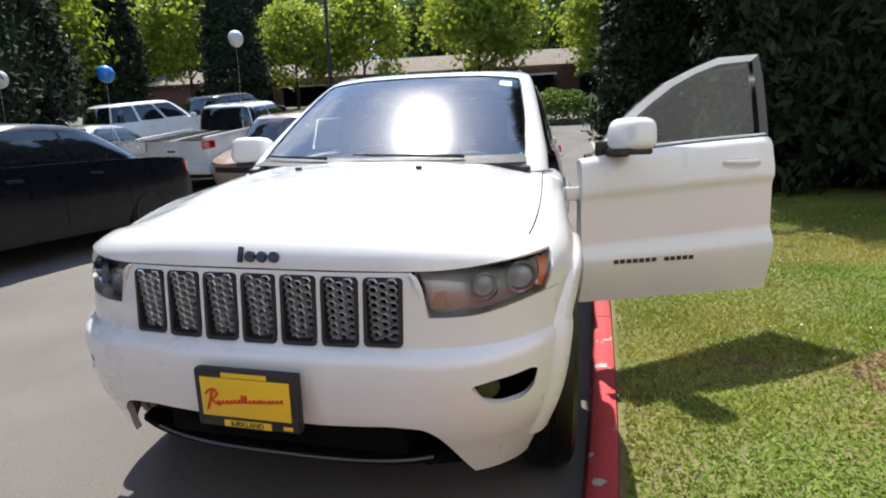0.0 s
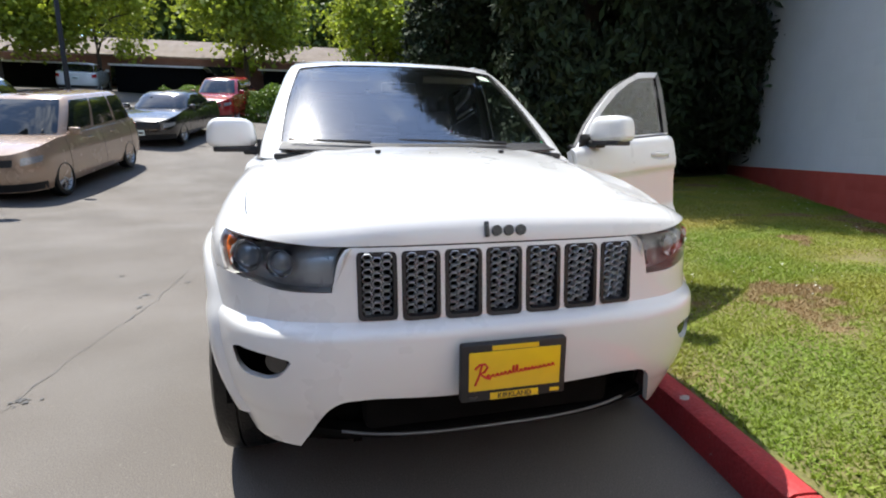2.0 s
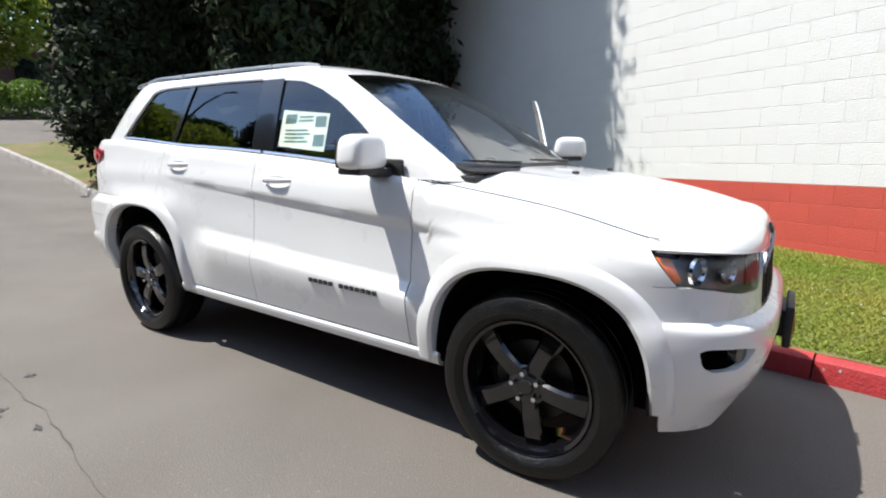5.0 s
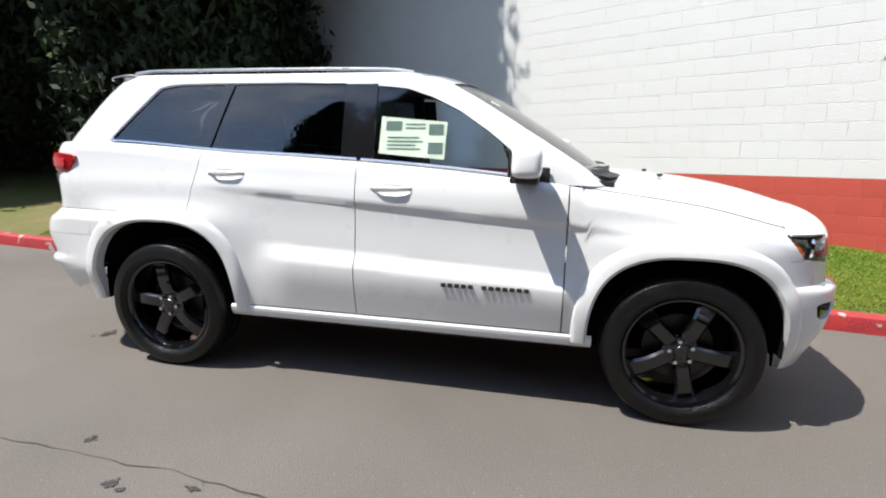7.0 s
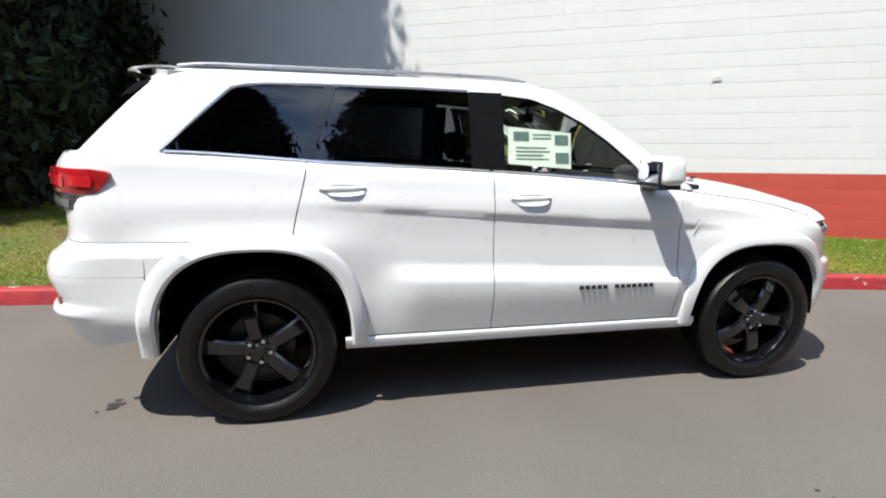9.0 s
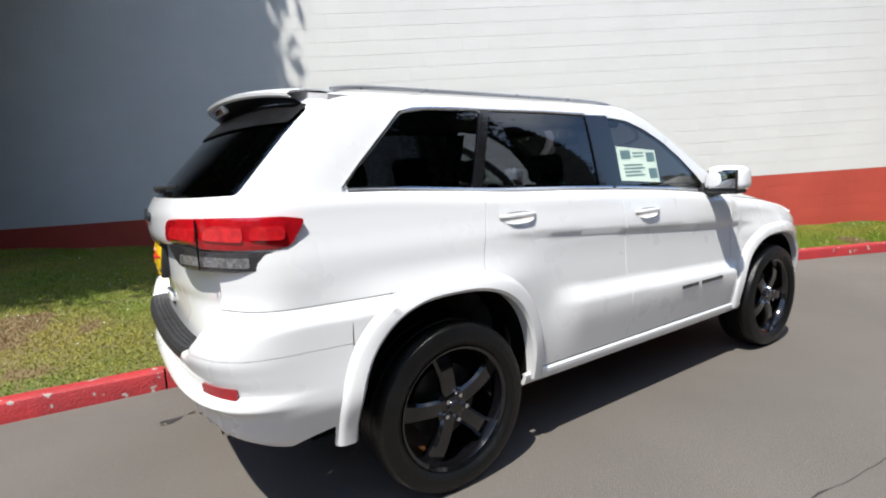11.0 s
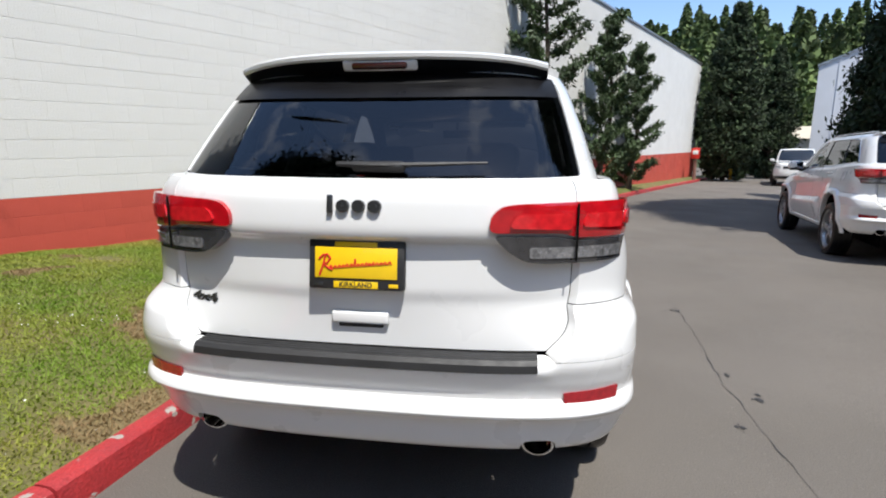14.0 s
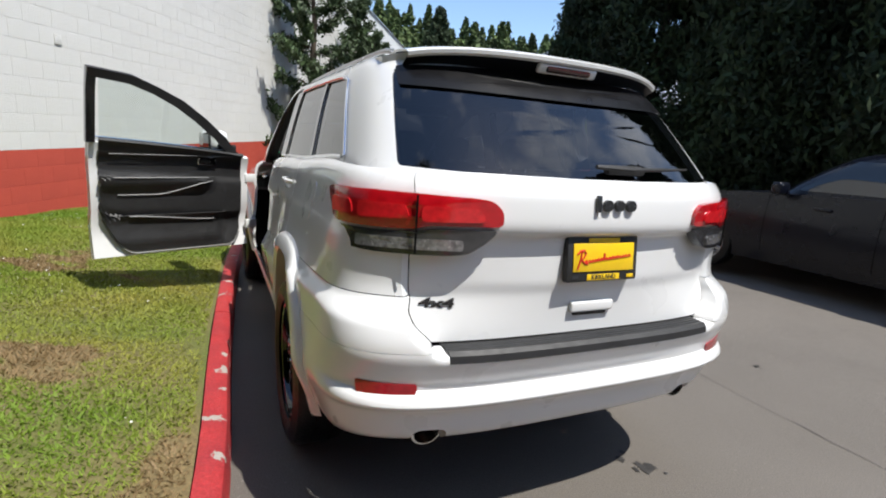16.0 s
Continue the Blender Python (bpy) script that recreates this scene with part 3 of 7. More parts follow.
def flank(name, x0, x1, zb, zt, sgn, parent, n=40, thick=0.02, label="", m=None):
    rows = []
    for x in frange(x0, x1, n):
        row = []
        top = zt(x - 0.094 * ramp(x, 1.55, 1.962)) if name == "fender" else zt(x)
        for z in spread(zb(x), top, 46, creases(x)):
            back = 0.094 * max(0.0, min(1.0, (z - 0.866) / 0.116)) * ramp(x, 1.55, 1.962) if name == "fender" else 0.0
            slant = 0.08 * ramp(z, 0.90, 1.36) * (DOOR_B - x) / (DOOR_B - DOOR_R) if name == "door_skin" and x < DOOR_B else 0.0
            row.append(BODY.side(x - back + slant, z, sgn))
        rows.append(row)
    return plate(name, rows, thick, m or PAINT, parent, label, inward=Vector((0, -sgn, 0)))


def rocker(x):
    return 0.43


def s_at(wrap, y, z, m):
    return 2 / math.pi * math.asin(min(1.0, (abs(y) / wrap.w(z)) ** (m / 2)))


# front fascia with its openings
def nose_end(z):
    x = arch_x(z, 1, 1, 0.03) if z < 0.78 else min(1.885, 1.829 + (z - 0.78) / 0.085 * 0.056)
    F = FRONT(z)
    return 2 / math.pi * math.acos(min(1.0, max(0.0, (x - F + 0.95) / 0.95)) ** 2.0)


def fascia_point(u, v):
    """u is the share of the way from the middle to the arch, v the height; below the headlights the top edge steps down."""
    zb = 0.295 + 0.02 * (1 - abs(u))
    y = BODY.nose(u * nose_end(0.85), 0.85).y
    zt = 0.957 if abs(y) < 0.508 else 0.829 + 0.033 * ramp(abs(y), 0.60, 0.84)
    z = zb + (0.80 - zb) * v / 0.75 if v < 0.75 else 0.80 + (zt - 0.80) * (v - 0.75) / 0.25
    return BODY.nose(u * nose_end(z), z)


u_lamp = s_at(BODY, 0.508, 0.85, 4.0) / nose_end(0.85)
us = [math.copysign(abs(t) ** 1.25, t) for t in frange(-1, 1, 141)]
us = sorted([u for u in us if abs(abs(u) - u_lamp) > 0.004] + [k * (u_lamp + d) for k in (1, -1) for d in (-0.0015, 0.0015)])
fascia = plate("front_fascia", [[fascia_point(u, v) for v in frange(0, 1, 66)] for u in us], 0.022, PAINT, suv, "white front bumper and grille surround", inward=Vector((-1, 0, 0)))
SLOT_P, SLOT_W = 0.1285, 0.116
slots = [SLOT_P * k for k in range(-3, 4)]


def slot_outline(y, grow=0.0):
    w, drop = SLOT_W / 2 + grow, 0.007 * abs(y / 0.385) ** 2
    return rounded([(y - w, 0.737 - grow + drop), (y + w, 0.737 - grow + drop), (y + w, 0.946 + grow - drop * 0.2), (y - w, 0.946 + grow - drop * 0.2)], 0.016)


def y_s(s, z, sgn):
    return BODY.nose(sgn * s, z).y


def headlight_outline(grow=0.0):
    pts = [(0.252 - grow, 0.832 - grow), (0.45, 0.838 - grow), (0.655 + grow, 0.866 - grow), (0.735 + grow * 1.5, 0.982 + grow), (0.50, 0.970 + grow), (0.258 - grow, 0.956 + grow)]
    return densify(rounded(pts, 0.014), 0.03)


def squarer(s, k):
    """The share of the way round a corner that a squarer corner needs for the same width."""
    return math.copysign(2 / math.pi * math.asin(math.sin(abs(s) * math.pi / 2) ** k), s)


fog = {s: rounded([(s * 0.632, 0.640), (s * 0.668, 0.590), (s * 0.705, 0.570), (s * 0.775, 0.568), (s * 0.802, 0.590), (s * 0.815, 0.645), (s * 0.795, 0.656), (s * 0.70, 0.652)], 0.018) for s in (1, -1)}
intake = rounded([(-0.66, 0.24), (0.66, 0.24), (0.60, 0.36), (0.545, 0.47), (0.50, 0.507), (0.40, 0.515), (0.2, 0.502), (-0.2, 0.502), (-0.40, 0.515), (-0.50, 0.507), (-0.545, 0.47), (-0.60, 0.36)], 0.025)
cutters = [prism(slot_outline(y), "x", 1.9, 2.6) for y in slots] + [prism(fog[s], "x", 1.7, 2.6) for s in (1, -1)] + [prism(intake, "x", 1.8, 2.6)]
carve(fascia, cutters)

# grille: black frames and honeycomb in each slot
hexes = []
R = 0.0143
for c in range(3):
    for r in range(8 if c % 2 else 9):
        cy = (c - 1) * R * 2 * 0.98
        cz = (r - 4 + (0.5 if c % 2 else 0)) * R * 1.62
        hexes.append((cy, cz))
bm = bmesh.new()
seen_edges = set()
for cy, cz in hexes:
    ring = [(cy + R * 1.16 * math.cos(math.radians(60 * k)), cz + R * 0.94 * math.sin(math.radians(60 * k))) for k in range(6)]
    inner = [(cy + (a - cy) * 0.80, cz + (b - cz) * 0.80) for a, b in ring]
    v0 = [bm.verts.new((0, a, b)) for a, b in ring]
    v1 = [bm.verts.new((0.004, a, b)) for a, b in inner]
    v2 = [bm.verts.new((-0.014, a, b)) for a, b in inner]
    for k in range(6):
        bm.faces.new((v0[k], v0[(k + 1) % 6], v1[(k + 1) % 6], v1[k]))
        bm.faces.new((v1[k], v1[(k + 1) % 6], v2[(k + 1) % 6], v2[k]))
comb = part("honeycomb", bm, GRILLE_METAL, None, smooth=False)
comb_mesh = comb.data
bpy.data.objects.remove(comb)
for y in slots:
    x = BODY.front(y, 0.84).x
    lean = math.atan2(BODY.front(y, 0.93).x - BODY.front(y, 0.76).x, 0.17)
    frame_out, frame_in = slot_outline(y, -0.0015), slot_outline(y, -0.012)
    n = len(frame_out)
    vs, fs = [], []
    for dx, o in ((0.003, frame_out), (0.003, frame_in), (-0.030, frame_in), (-0.034, frame_out)):
        vs += [(BODY.front(a, b).x + dx, a, b) for a, b in o]
    for q in range(3):
        fs += [(q * n + i, q * n + (i + 1) % n, (q + 1) * n + (i + 1) % n, (q + 1) * n + i) for i in range(n)]
    slot = fix_normals(link("grille_slot", vs, fs, BLACK_PLASTIC, suv, "black-framed grille slot with a honeycomb insert"))
    h = new("honeycomb", comb_mesh)
    h.parent = slot
    h.matrix_basis = Matrix.Translation((x - 0.012, y, 0.839)) @ Matrix.Rotation(-lean, 4, "Y") @ Matrix.Rotation(math.atan2(-(BODY.front(y + 0.02, 0.84).x - BODY.front(y - 0.02, 0.84).x), 0.04), 4, "Z")
# plain near-black sheets stand in for the shade inside grille and intake
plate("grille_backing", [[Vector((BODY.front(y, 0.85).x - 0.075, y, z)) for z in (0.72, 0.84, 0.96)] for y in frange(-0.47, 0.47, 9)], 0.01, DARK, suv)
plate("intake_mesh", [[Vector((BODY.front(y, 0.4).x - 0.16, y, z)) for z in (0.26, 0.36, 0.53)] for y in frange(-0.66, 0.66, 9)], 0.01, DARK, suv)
rows = []
for y in frange(-0.60, 0.60, 21):
    q = abs(y) / 0.6
    rows.append([Vector((BODY.front(y, 0.32).x - 0.035 + dx, y, 0.305 + dz + 0.03 * q**3)) for dx, dz in ((-0.10, 0.0), (-0.02, -0.004), (0.004, 0.008), (0.0, 0.028), (-0.05, 0.034))])
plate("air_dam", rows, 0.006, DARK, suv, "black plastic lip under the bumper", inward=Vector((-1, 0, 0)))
tube("skid_strip", [Vector((BODY.front(y, 0.32).x - 0.029, y, 0.322 + 0.03 * (abs(y) / 0.5) ** 3)) for y in frange(-0.50, 0.50, 17)], 0.005, mat("dull_strip", (0.14, 0.145, 0.15), 0.4, 0.5, vary=0.2, scale=12), suv, 6, "dull metal strip along the lip")
for s in (1, -1):
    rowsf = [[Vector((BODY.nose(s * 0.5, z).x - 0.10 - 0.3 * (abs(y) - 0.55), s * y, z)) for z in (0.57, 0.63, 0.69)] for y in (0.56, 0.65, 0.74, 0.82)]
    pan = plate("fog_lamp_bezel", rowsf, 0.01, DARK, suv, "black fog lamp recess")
    fx = BODY.front(0.68, 0.63).x
    bm = bmesh.new()
    bmesh.ops.create_cone(bm, cap_ends=True, segments=20, radius1=0.038, radius2=0.033, depth=0.03, matrix=Matrix.Translation((fx - 0.035, s * 0.675, 0.626)) @ Matrix.Rotation(radians(90), 4, "Y") @ Matrix.Rotation(radians(s * -25), 4, "X"))
    part("fog_lamp", bm, BLACK_GLOSS, pan, "round fog lamp glass")

# headlights
for s in (1, -1):
    nose = lambda a, b: BODY.nose(squarer(a, 1.176), min(b, 1.0))
    hl = disc("headlight", [(s * a, b) for a, b in headlight_outline(0.006)], nose, LAMP_BOWL, suv, thick=0.012, off=-0.050, rings=5, label="headlight with a projector lamp and amber marker")
    rim = [(s * a, b) for a, b in headlight_outline(0.001)]
    n = len(rim)
    vs = []
    for d in (-0.006, -0.047):
        for a, b in rim:
            p = nose(a, b)
            out = (p - Vector((p.x - 0.5, p.y * 0.4, p.z))).normalized()
            vs.append(p + out * d)
    fix_normals(link("housing", vs, [(i, (i + 1) % n, n + (i + 1) % n, n + i) for i in range(n)], LAMP_BOWL, hl, "grey lamp housing"))
    for (ss, zz, r, m) in ((0.565, 0.914, 0.050, CHROME), (0.42, 0.905, 0.043, CHROME)):
        p = nose(s * ss, zz)
        ahead = (Vector((1, s * 0.35, 0))).normalized()
        turn = ahead.to_track_quat("Z", "Y").to_matrix().to_4x4()
        bm = bmesh.new()
        prof = [(r * 1.05, 0.0), (r, 0.012), (r * 0.9, 0.008), (r * 0.72, -0.012), (r * 0.3, -0.03), (0.004, -0.034)]
        rings = []
        for rr, h in prof:
            rings.append([bm.verts.new((rr * math.cos(2 * math.pi * k / 24), rr * math.sin(2 * math.pi * k / 24), h)) for k in range(24)])
        for a, b in zip(rings, rings[1:]):
            for k in range(24):
                bm.faces.new((a[k], a[(k + 1) % 24], b[(k + 1) % 24], b[k]))
        bmesh.ops.transform(bm, matrix=Matrix.Translation(p - ahead * 0.030) @ turn, verts=bm.verts)
        part("reflector", bm, m, hl, "chrome lamp ring")
        bm = bmesh.new()
        bmesh.ops.create_uvsphere(bm, u_segments=20, v_segments=10, radius=r * 0.74)
        bmesh.ops.scale(bm, vec=(1, 1, 0.55), verts=bm.verts)
        bmesh.ops.transform(bm, matrix=Matrix.Translation(p - ahead * 0.036) @ turn, verts=bm.verts)
        part("projector_lens", bm, PROJECTOR, hl)
    amb = densify(rounded([(0.636, 0.880), (0.664, 0.876), (0.726, 0.972), (0.674, 0.966)], 0.006), 0.02)
    disc("marker", [(s * a, b) for a, b in amb], nose, AMBER, hl, thick=0.006, off=-0.018, rings=3, label="amber side marker")
    inner = densify(rounded([(0.262, 0.845), (0.35, 0.848), (0.36, 0.94), (0.27, 0.94)], 0.01), 0.03)
    disc("turn_signal", [(s * a, b) for a, b in inner], nose, SILVER, hl, thick=0.006, off=-0.05, rings=3, label="grey inner lamp")
    cover = disc("lens", [(s * a, b) for a, b in headlight_outline(-0.001)], nose, LENS, hl, thick=0, off=0.001, rings=6, label="clear lens")
    cover.visible_shadow = False

    # the fender's tip above the lamp's outer corner
    rows = [[BODY.nose(s * squarer(0.715 + 0.125 * u, 1.176), b) + Vector((-0.003, -s * 0.002, 0)) for b in frange(0.984, ZTOP(1.84) - 0.001, 7)] for u in frange(0, 1, 8)]
    plate("fender_tip", rows, 0.006, PAINT, suv, "white fender tip over the headlight", inward=Vector((-1, 0, 0)))

# hood
HOOD_MID = curve([(0.80, 1.262), (1.0, 1.250), (1.4, 1.222), (1.8, 1.165), (2.0, 1.112), (2.08, 1.080), (2.14, 1.045), (2.178, 1.012), (2.190, 0.985), (2.196, 0.960)])


def hood_edge(x):
    """Half the hood's width at x."""
    return BODY.side(min(x, 1.84), ZTOP(min(x, 1.84)), 1).y


def hood_point(u, v):
    """u from -1 to 1 across, v from 0 (cowl) to 1 (front lip, which follows the grille and the headlights' tops)."""
    x0 = 1.13 - 0.20 * u * u
    tip = BODY.front(u * 0.842, 0.965).x
    roll = 0.135 * (1 - abs(u) ** 6) + 0.006
    if v < 0.80:
        x, lip = x0 + (tip - roll - x0) * v / 0.80, 0.0
    else:
        a = (v - 0.80) / 0.20 * math.pi / 2
        x, lip = tip - roll + roll * math.sin(a), 1 - math.cos(a)
    y = u * (hood_edge(x) * (1 - lip) + 0.842 * lip)
    crown = HOOD_MID(min(x - (tip - FRONT(0.965)) * 0.6, 2.06)) - 0.012
    edge = ZTOP(min(x, 1.84)) + 0.004
    k = abs(u) ** 2.8
    ridge = 0.010 * math.exp(-(((abs(u) - 0.66) / 0.09) ** 2)) * (1 - ramp(x, 1.6, 2.1))
    z = crown * (1 - k) + edge * k + ridge
    z += (0.961 + 0.026 * ramp(abs(y), 0.5, 0.85) - z) * lip
    return Vector((x, y, z))


hood = plate("hood", [[hood_point(u, v) for v in frange(0, 1, 56)] for u in frange(-0.995, 0.995, 61)], 0.012, PAINT, suv, "white hood", inward=Vector((0, 0, -1)))
for y in (0.28, -0.28):
    bm = bmesh.new()
    box(bm, (1.39, y, HOOD_MID(1.39) - 0.010), (0.03, 0.022, 0.014), 0.004)
    part("washer_nozzle", bm, BLACK_PLASTIC, suv)

# fenders, doors, quarters and sills
DOOR_F, DOOR_B, DOOR_R = 0.875, -0.245, -1.275


def fender_bottom(x):
    a = arch_z(x, 0.03)
    return max(a, 0.43 if x < 1.6 else min(0.865, 0.78 + max(0.0, x - 1.829) / 0.056 * 0.085))


def door_rear_edge(x):
    a = arch_z(x, 0.03)
    return max(a, 0.43)


hinge = Vector((0.89, 0.90, 0))
OPEN = 67.0
door_parts, door_skins = {}, {}
for s in (-1, 1):
    flank("fender", DOOR_F + 0.004, 1.962, fender_bottom, ZTOP, s, suv, 62, label="white front fender")
    front_door = thing("front_door", "", "", None)
    front_door.parent = suv
    rear_door = thing("rear_door", "", "", None)
    rear_door.parent = suv
    door_parts[s] = front_door
    fd = flank("door_skin", DOOR_B + 0.003, DOOR_F - 0.003, rocker, ZTOP, s, front_door, 40)
    rd = flank("door_skin", DOOR_R + 0.003, DOOR_B - 0.003, door_rear_edge, ZTOP, s, rear_door, 50)
    door_skins[s] = (fd, rd)
    # sill
    rows = []
    for x in frange(-1.03, 1.03, 40):
        rows.append([BODY.side(x, z, s) + Vector((0, -s * dy, 0)) for z, dy in ((0.345, 0.02), (0.36, -0.004), (0.39, -0.012), (0.412, -0.008), (0.424, 0.004))])
    plate("sill", rows, 0.02, PAINT, suv, "white sill panel", inward=Vector((0, -s, 0)))
    # quarter panel, round to the tailgate
    rows = []
    for u in frange(0, 1, 90):
        row = []
        for v in frange(0, 1, 34):
            if u < 0.55:
                x = DOOR_R - 0.003 + (-1.86 - DOOR_R) * (u / 0.55)
                zb = max(arch_z(x, 0.03), 0.43 if x > -AXLE else 0.80 if x > -1.60 else 0.951)
                z = zb + (ZTOP(x) - zb) * v
                row.append(BODY.side(x + 0.08 * ramp(z, 0.90, 1.36) * (1 - u / 0.55), z, s))
            else:
                w = (u - 0.55) / 0.45
                q9 = 2 / math.pi * math.acos(min(1, max(0, (BODY.rx2(0.9) + REAR_A + 1.86) / REAR_A)) ** (REAR_M / 2))
                xw = BODY.tail(q9 + (s_at(BODY, TG(0.9), 0.9, REAR_M) - q9) * w, 0.9).x
                z0 = 0.951
                z = z0 + (1.345 - z0) * v
                xr = BODY.rx2(z) + REAR_A
                send = s_at(BODY, TG(z) + 0.003, z, REAR_M)
                q0 = 2 / math.pi * math.acos(min(1, max(0, (xr + 1.86) / REAR_A)) ** (REAR_M / 2))
                row.append(BODY.tail(s * (q0 + (send - q0) * w), z))
        rows.append(row)
    plate("quarter_panel", rows, 0.012, PAINT, suv, "white rear quarter panel", inward=Vector((0.3, -s, 0)))
    # arch flares
    for e in (1, -1):
        a, b = ARCH[e]
        rows = []
        for k in range(49):
            t = math.pi * (0.0 + 1.0 * k / 48)
            ring = []
            for grow, prd in ((0.0, -0.05), (0.0, 0.008), (0.014, 0.022), (0.056, 0.023), (0.074, 0.014), (0.086, -0.008)):
                cx, cz = math.cos(t), math.sin(t)
                x = e * AXLE + (a + grow) * math.copysign(abs(cx) ** (2 / 2.7), cx)
                z = HUB_Z + (b + grow) * math.copysign(abs(cz) ** (2 / 2.7), cz)
                p = BODY.side(x, min(max(z, 0.33), 1.1), s)
                ring.append(Vector((x, p.y + s * prd, z)))
            rows.append(ring)
        vs, fs = sheet(rows)
        fix_normals(link("arch_flare", vs, fs, PAINT, suv, "white wheel-arch flare"))
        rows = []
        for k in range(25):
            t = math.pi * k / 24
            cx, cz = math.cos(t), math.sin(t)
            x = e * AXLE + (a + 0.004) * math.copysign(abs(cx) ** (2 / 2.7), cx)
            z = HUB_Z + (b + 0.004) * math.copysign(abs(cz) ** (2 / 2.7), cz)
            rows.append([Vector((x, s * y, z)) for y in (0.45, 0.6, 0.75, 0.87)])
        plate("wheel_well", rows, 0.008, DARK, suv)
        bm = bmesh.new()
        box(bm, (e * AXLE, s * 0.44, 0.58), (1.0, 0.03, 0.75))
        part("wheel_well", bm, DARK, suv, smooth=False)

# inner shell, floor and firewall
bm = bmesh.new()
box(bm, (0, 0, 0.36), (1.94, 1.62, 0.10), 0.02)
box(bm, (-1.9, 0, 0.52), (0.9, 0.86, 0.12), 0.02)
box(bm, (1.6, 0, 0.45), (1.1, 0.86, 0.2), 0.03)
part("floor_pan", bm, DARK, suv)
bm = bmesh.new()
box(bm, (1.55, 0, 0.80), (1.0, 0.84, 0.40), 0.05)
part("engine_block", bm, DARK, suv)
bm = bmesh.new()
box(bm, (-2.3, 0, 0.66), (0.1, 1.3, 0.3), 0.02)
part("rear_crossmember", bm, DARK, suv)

# tailgate
rows = []
for u in frange(-1, 1, 61):
    row = []
    for z in sorted(frange(0.804, 1.348, 41) + [1.15, 1.17]):
        y = u * TG(z)
        row.append(BODY.tail(math.copysign(s_at(BODY, y, z, REAR_M), y), z))
    rows.append(row)
tailgate = plate("tailgate", rows, 0.02, PAINT, suv, "white tailgate", inward=Vector((1, 0, 0)))
bm = bmesh.new()
box(bm, (-2.408, 0.0, 0.874), (0.012, 0.15, 0.018), 0.005)
part("handle_recess", bm, BLACK_PLASTIC, tailgate, "dark tailgate release recess")
bm = bmesh.new()
box(bm, (-2.414, 0.0, 0.900), (0.022, 0.19, 0.040), 0.008, seg=3)
part("tailgate_handle", bm, PAINT, tailgate)


def tail_end(z):
    x = arch_x(z, -1, -1, 0.03)
    R = BODY.rx2(z)
    return 2 / math.pi * math.acos(min(1.0, max(0.0, (R + REAR_A - x) / REAR_A)) ** (REAR_M / 2))


def rear_point(u, v):
    zb = 0.426 + 0.056 * (1 - min(1, (1 - abs(u)) * 4))
    z = zb + (0.794 - zb) * v
    return BODY.tail(u * tail_end(z), z)


bumper = plate("rear_bumper", [[rear_point(u, v) for v in sorted(frange(0, 1, 44) + [0.9715])] for u in [math.copysign(abs(t) ** 1.2, t) for t in frange(-1, 1, 121)]], 0.022, PAINT, suv, "white rear bumper", inward=Vector((1, 0, 0)))
for s in (1, -1):
    rows = []
    for u in frange(0, 1, 30):
        row = []
        for z in frange(0.796, 0.948, 19):
            s0, s1 = s_at(BODY, TG(z) + 0.003, z, REAR_M), tail_end(min(z, 0.86))
            row.append(BODY.tail(s * (s0 + (s1 - s0) * u), z))
        rows.append(row)
    plate("bumper_corner", rows, 0.02, PAINT, suv, "white bumper shoulder", inward=Vector((1, 0, 0)))
    flank("bumper_side", -1.924, -1.60, lambda x: max(arch_z(x, 0.03), 0.47), lambda x: 0.948, s, suv, 24, label="white bumper side behind the wheel arch")
pipe_cut = [prism(rounded([(s * 0.515, 0.37), (s * 0.655, 0.37), (s * 0.64, 0.497), (s * 0.53, 0.497)], 0.03), "x", -2.7, -2.1) for s in (1, -1)]
carve(bumper, pipe_cut)
rows = [[Vector((BODY.rear(y, 0.782).x + dx, y, 0.788 + dz)) for dx, dz in ((0.085, 0.0), (0.085, 0.010), (0.062, 0.012), (0.06, 0.008), (0.045, 0.012), (0.043, 0.008), (0.028, 0.012), (0.026, 0.008), (0.008, 0.010), (-0.006, -0.002), (-0.010, -0.026))] for y in frange(-0.57, 0.57, 31)]
plate("bumper_step_pad", rows, 0.006, BLACK_PLASTIC, suv, "ribbed black bumper step pad", inward=Vector((1, 0, -0.6)))
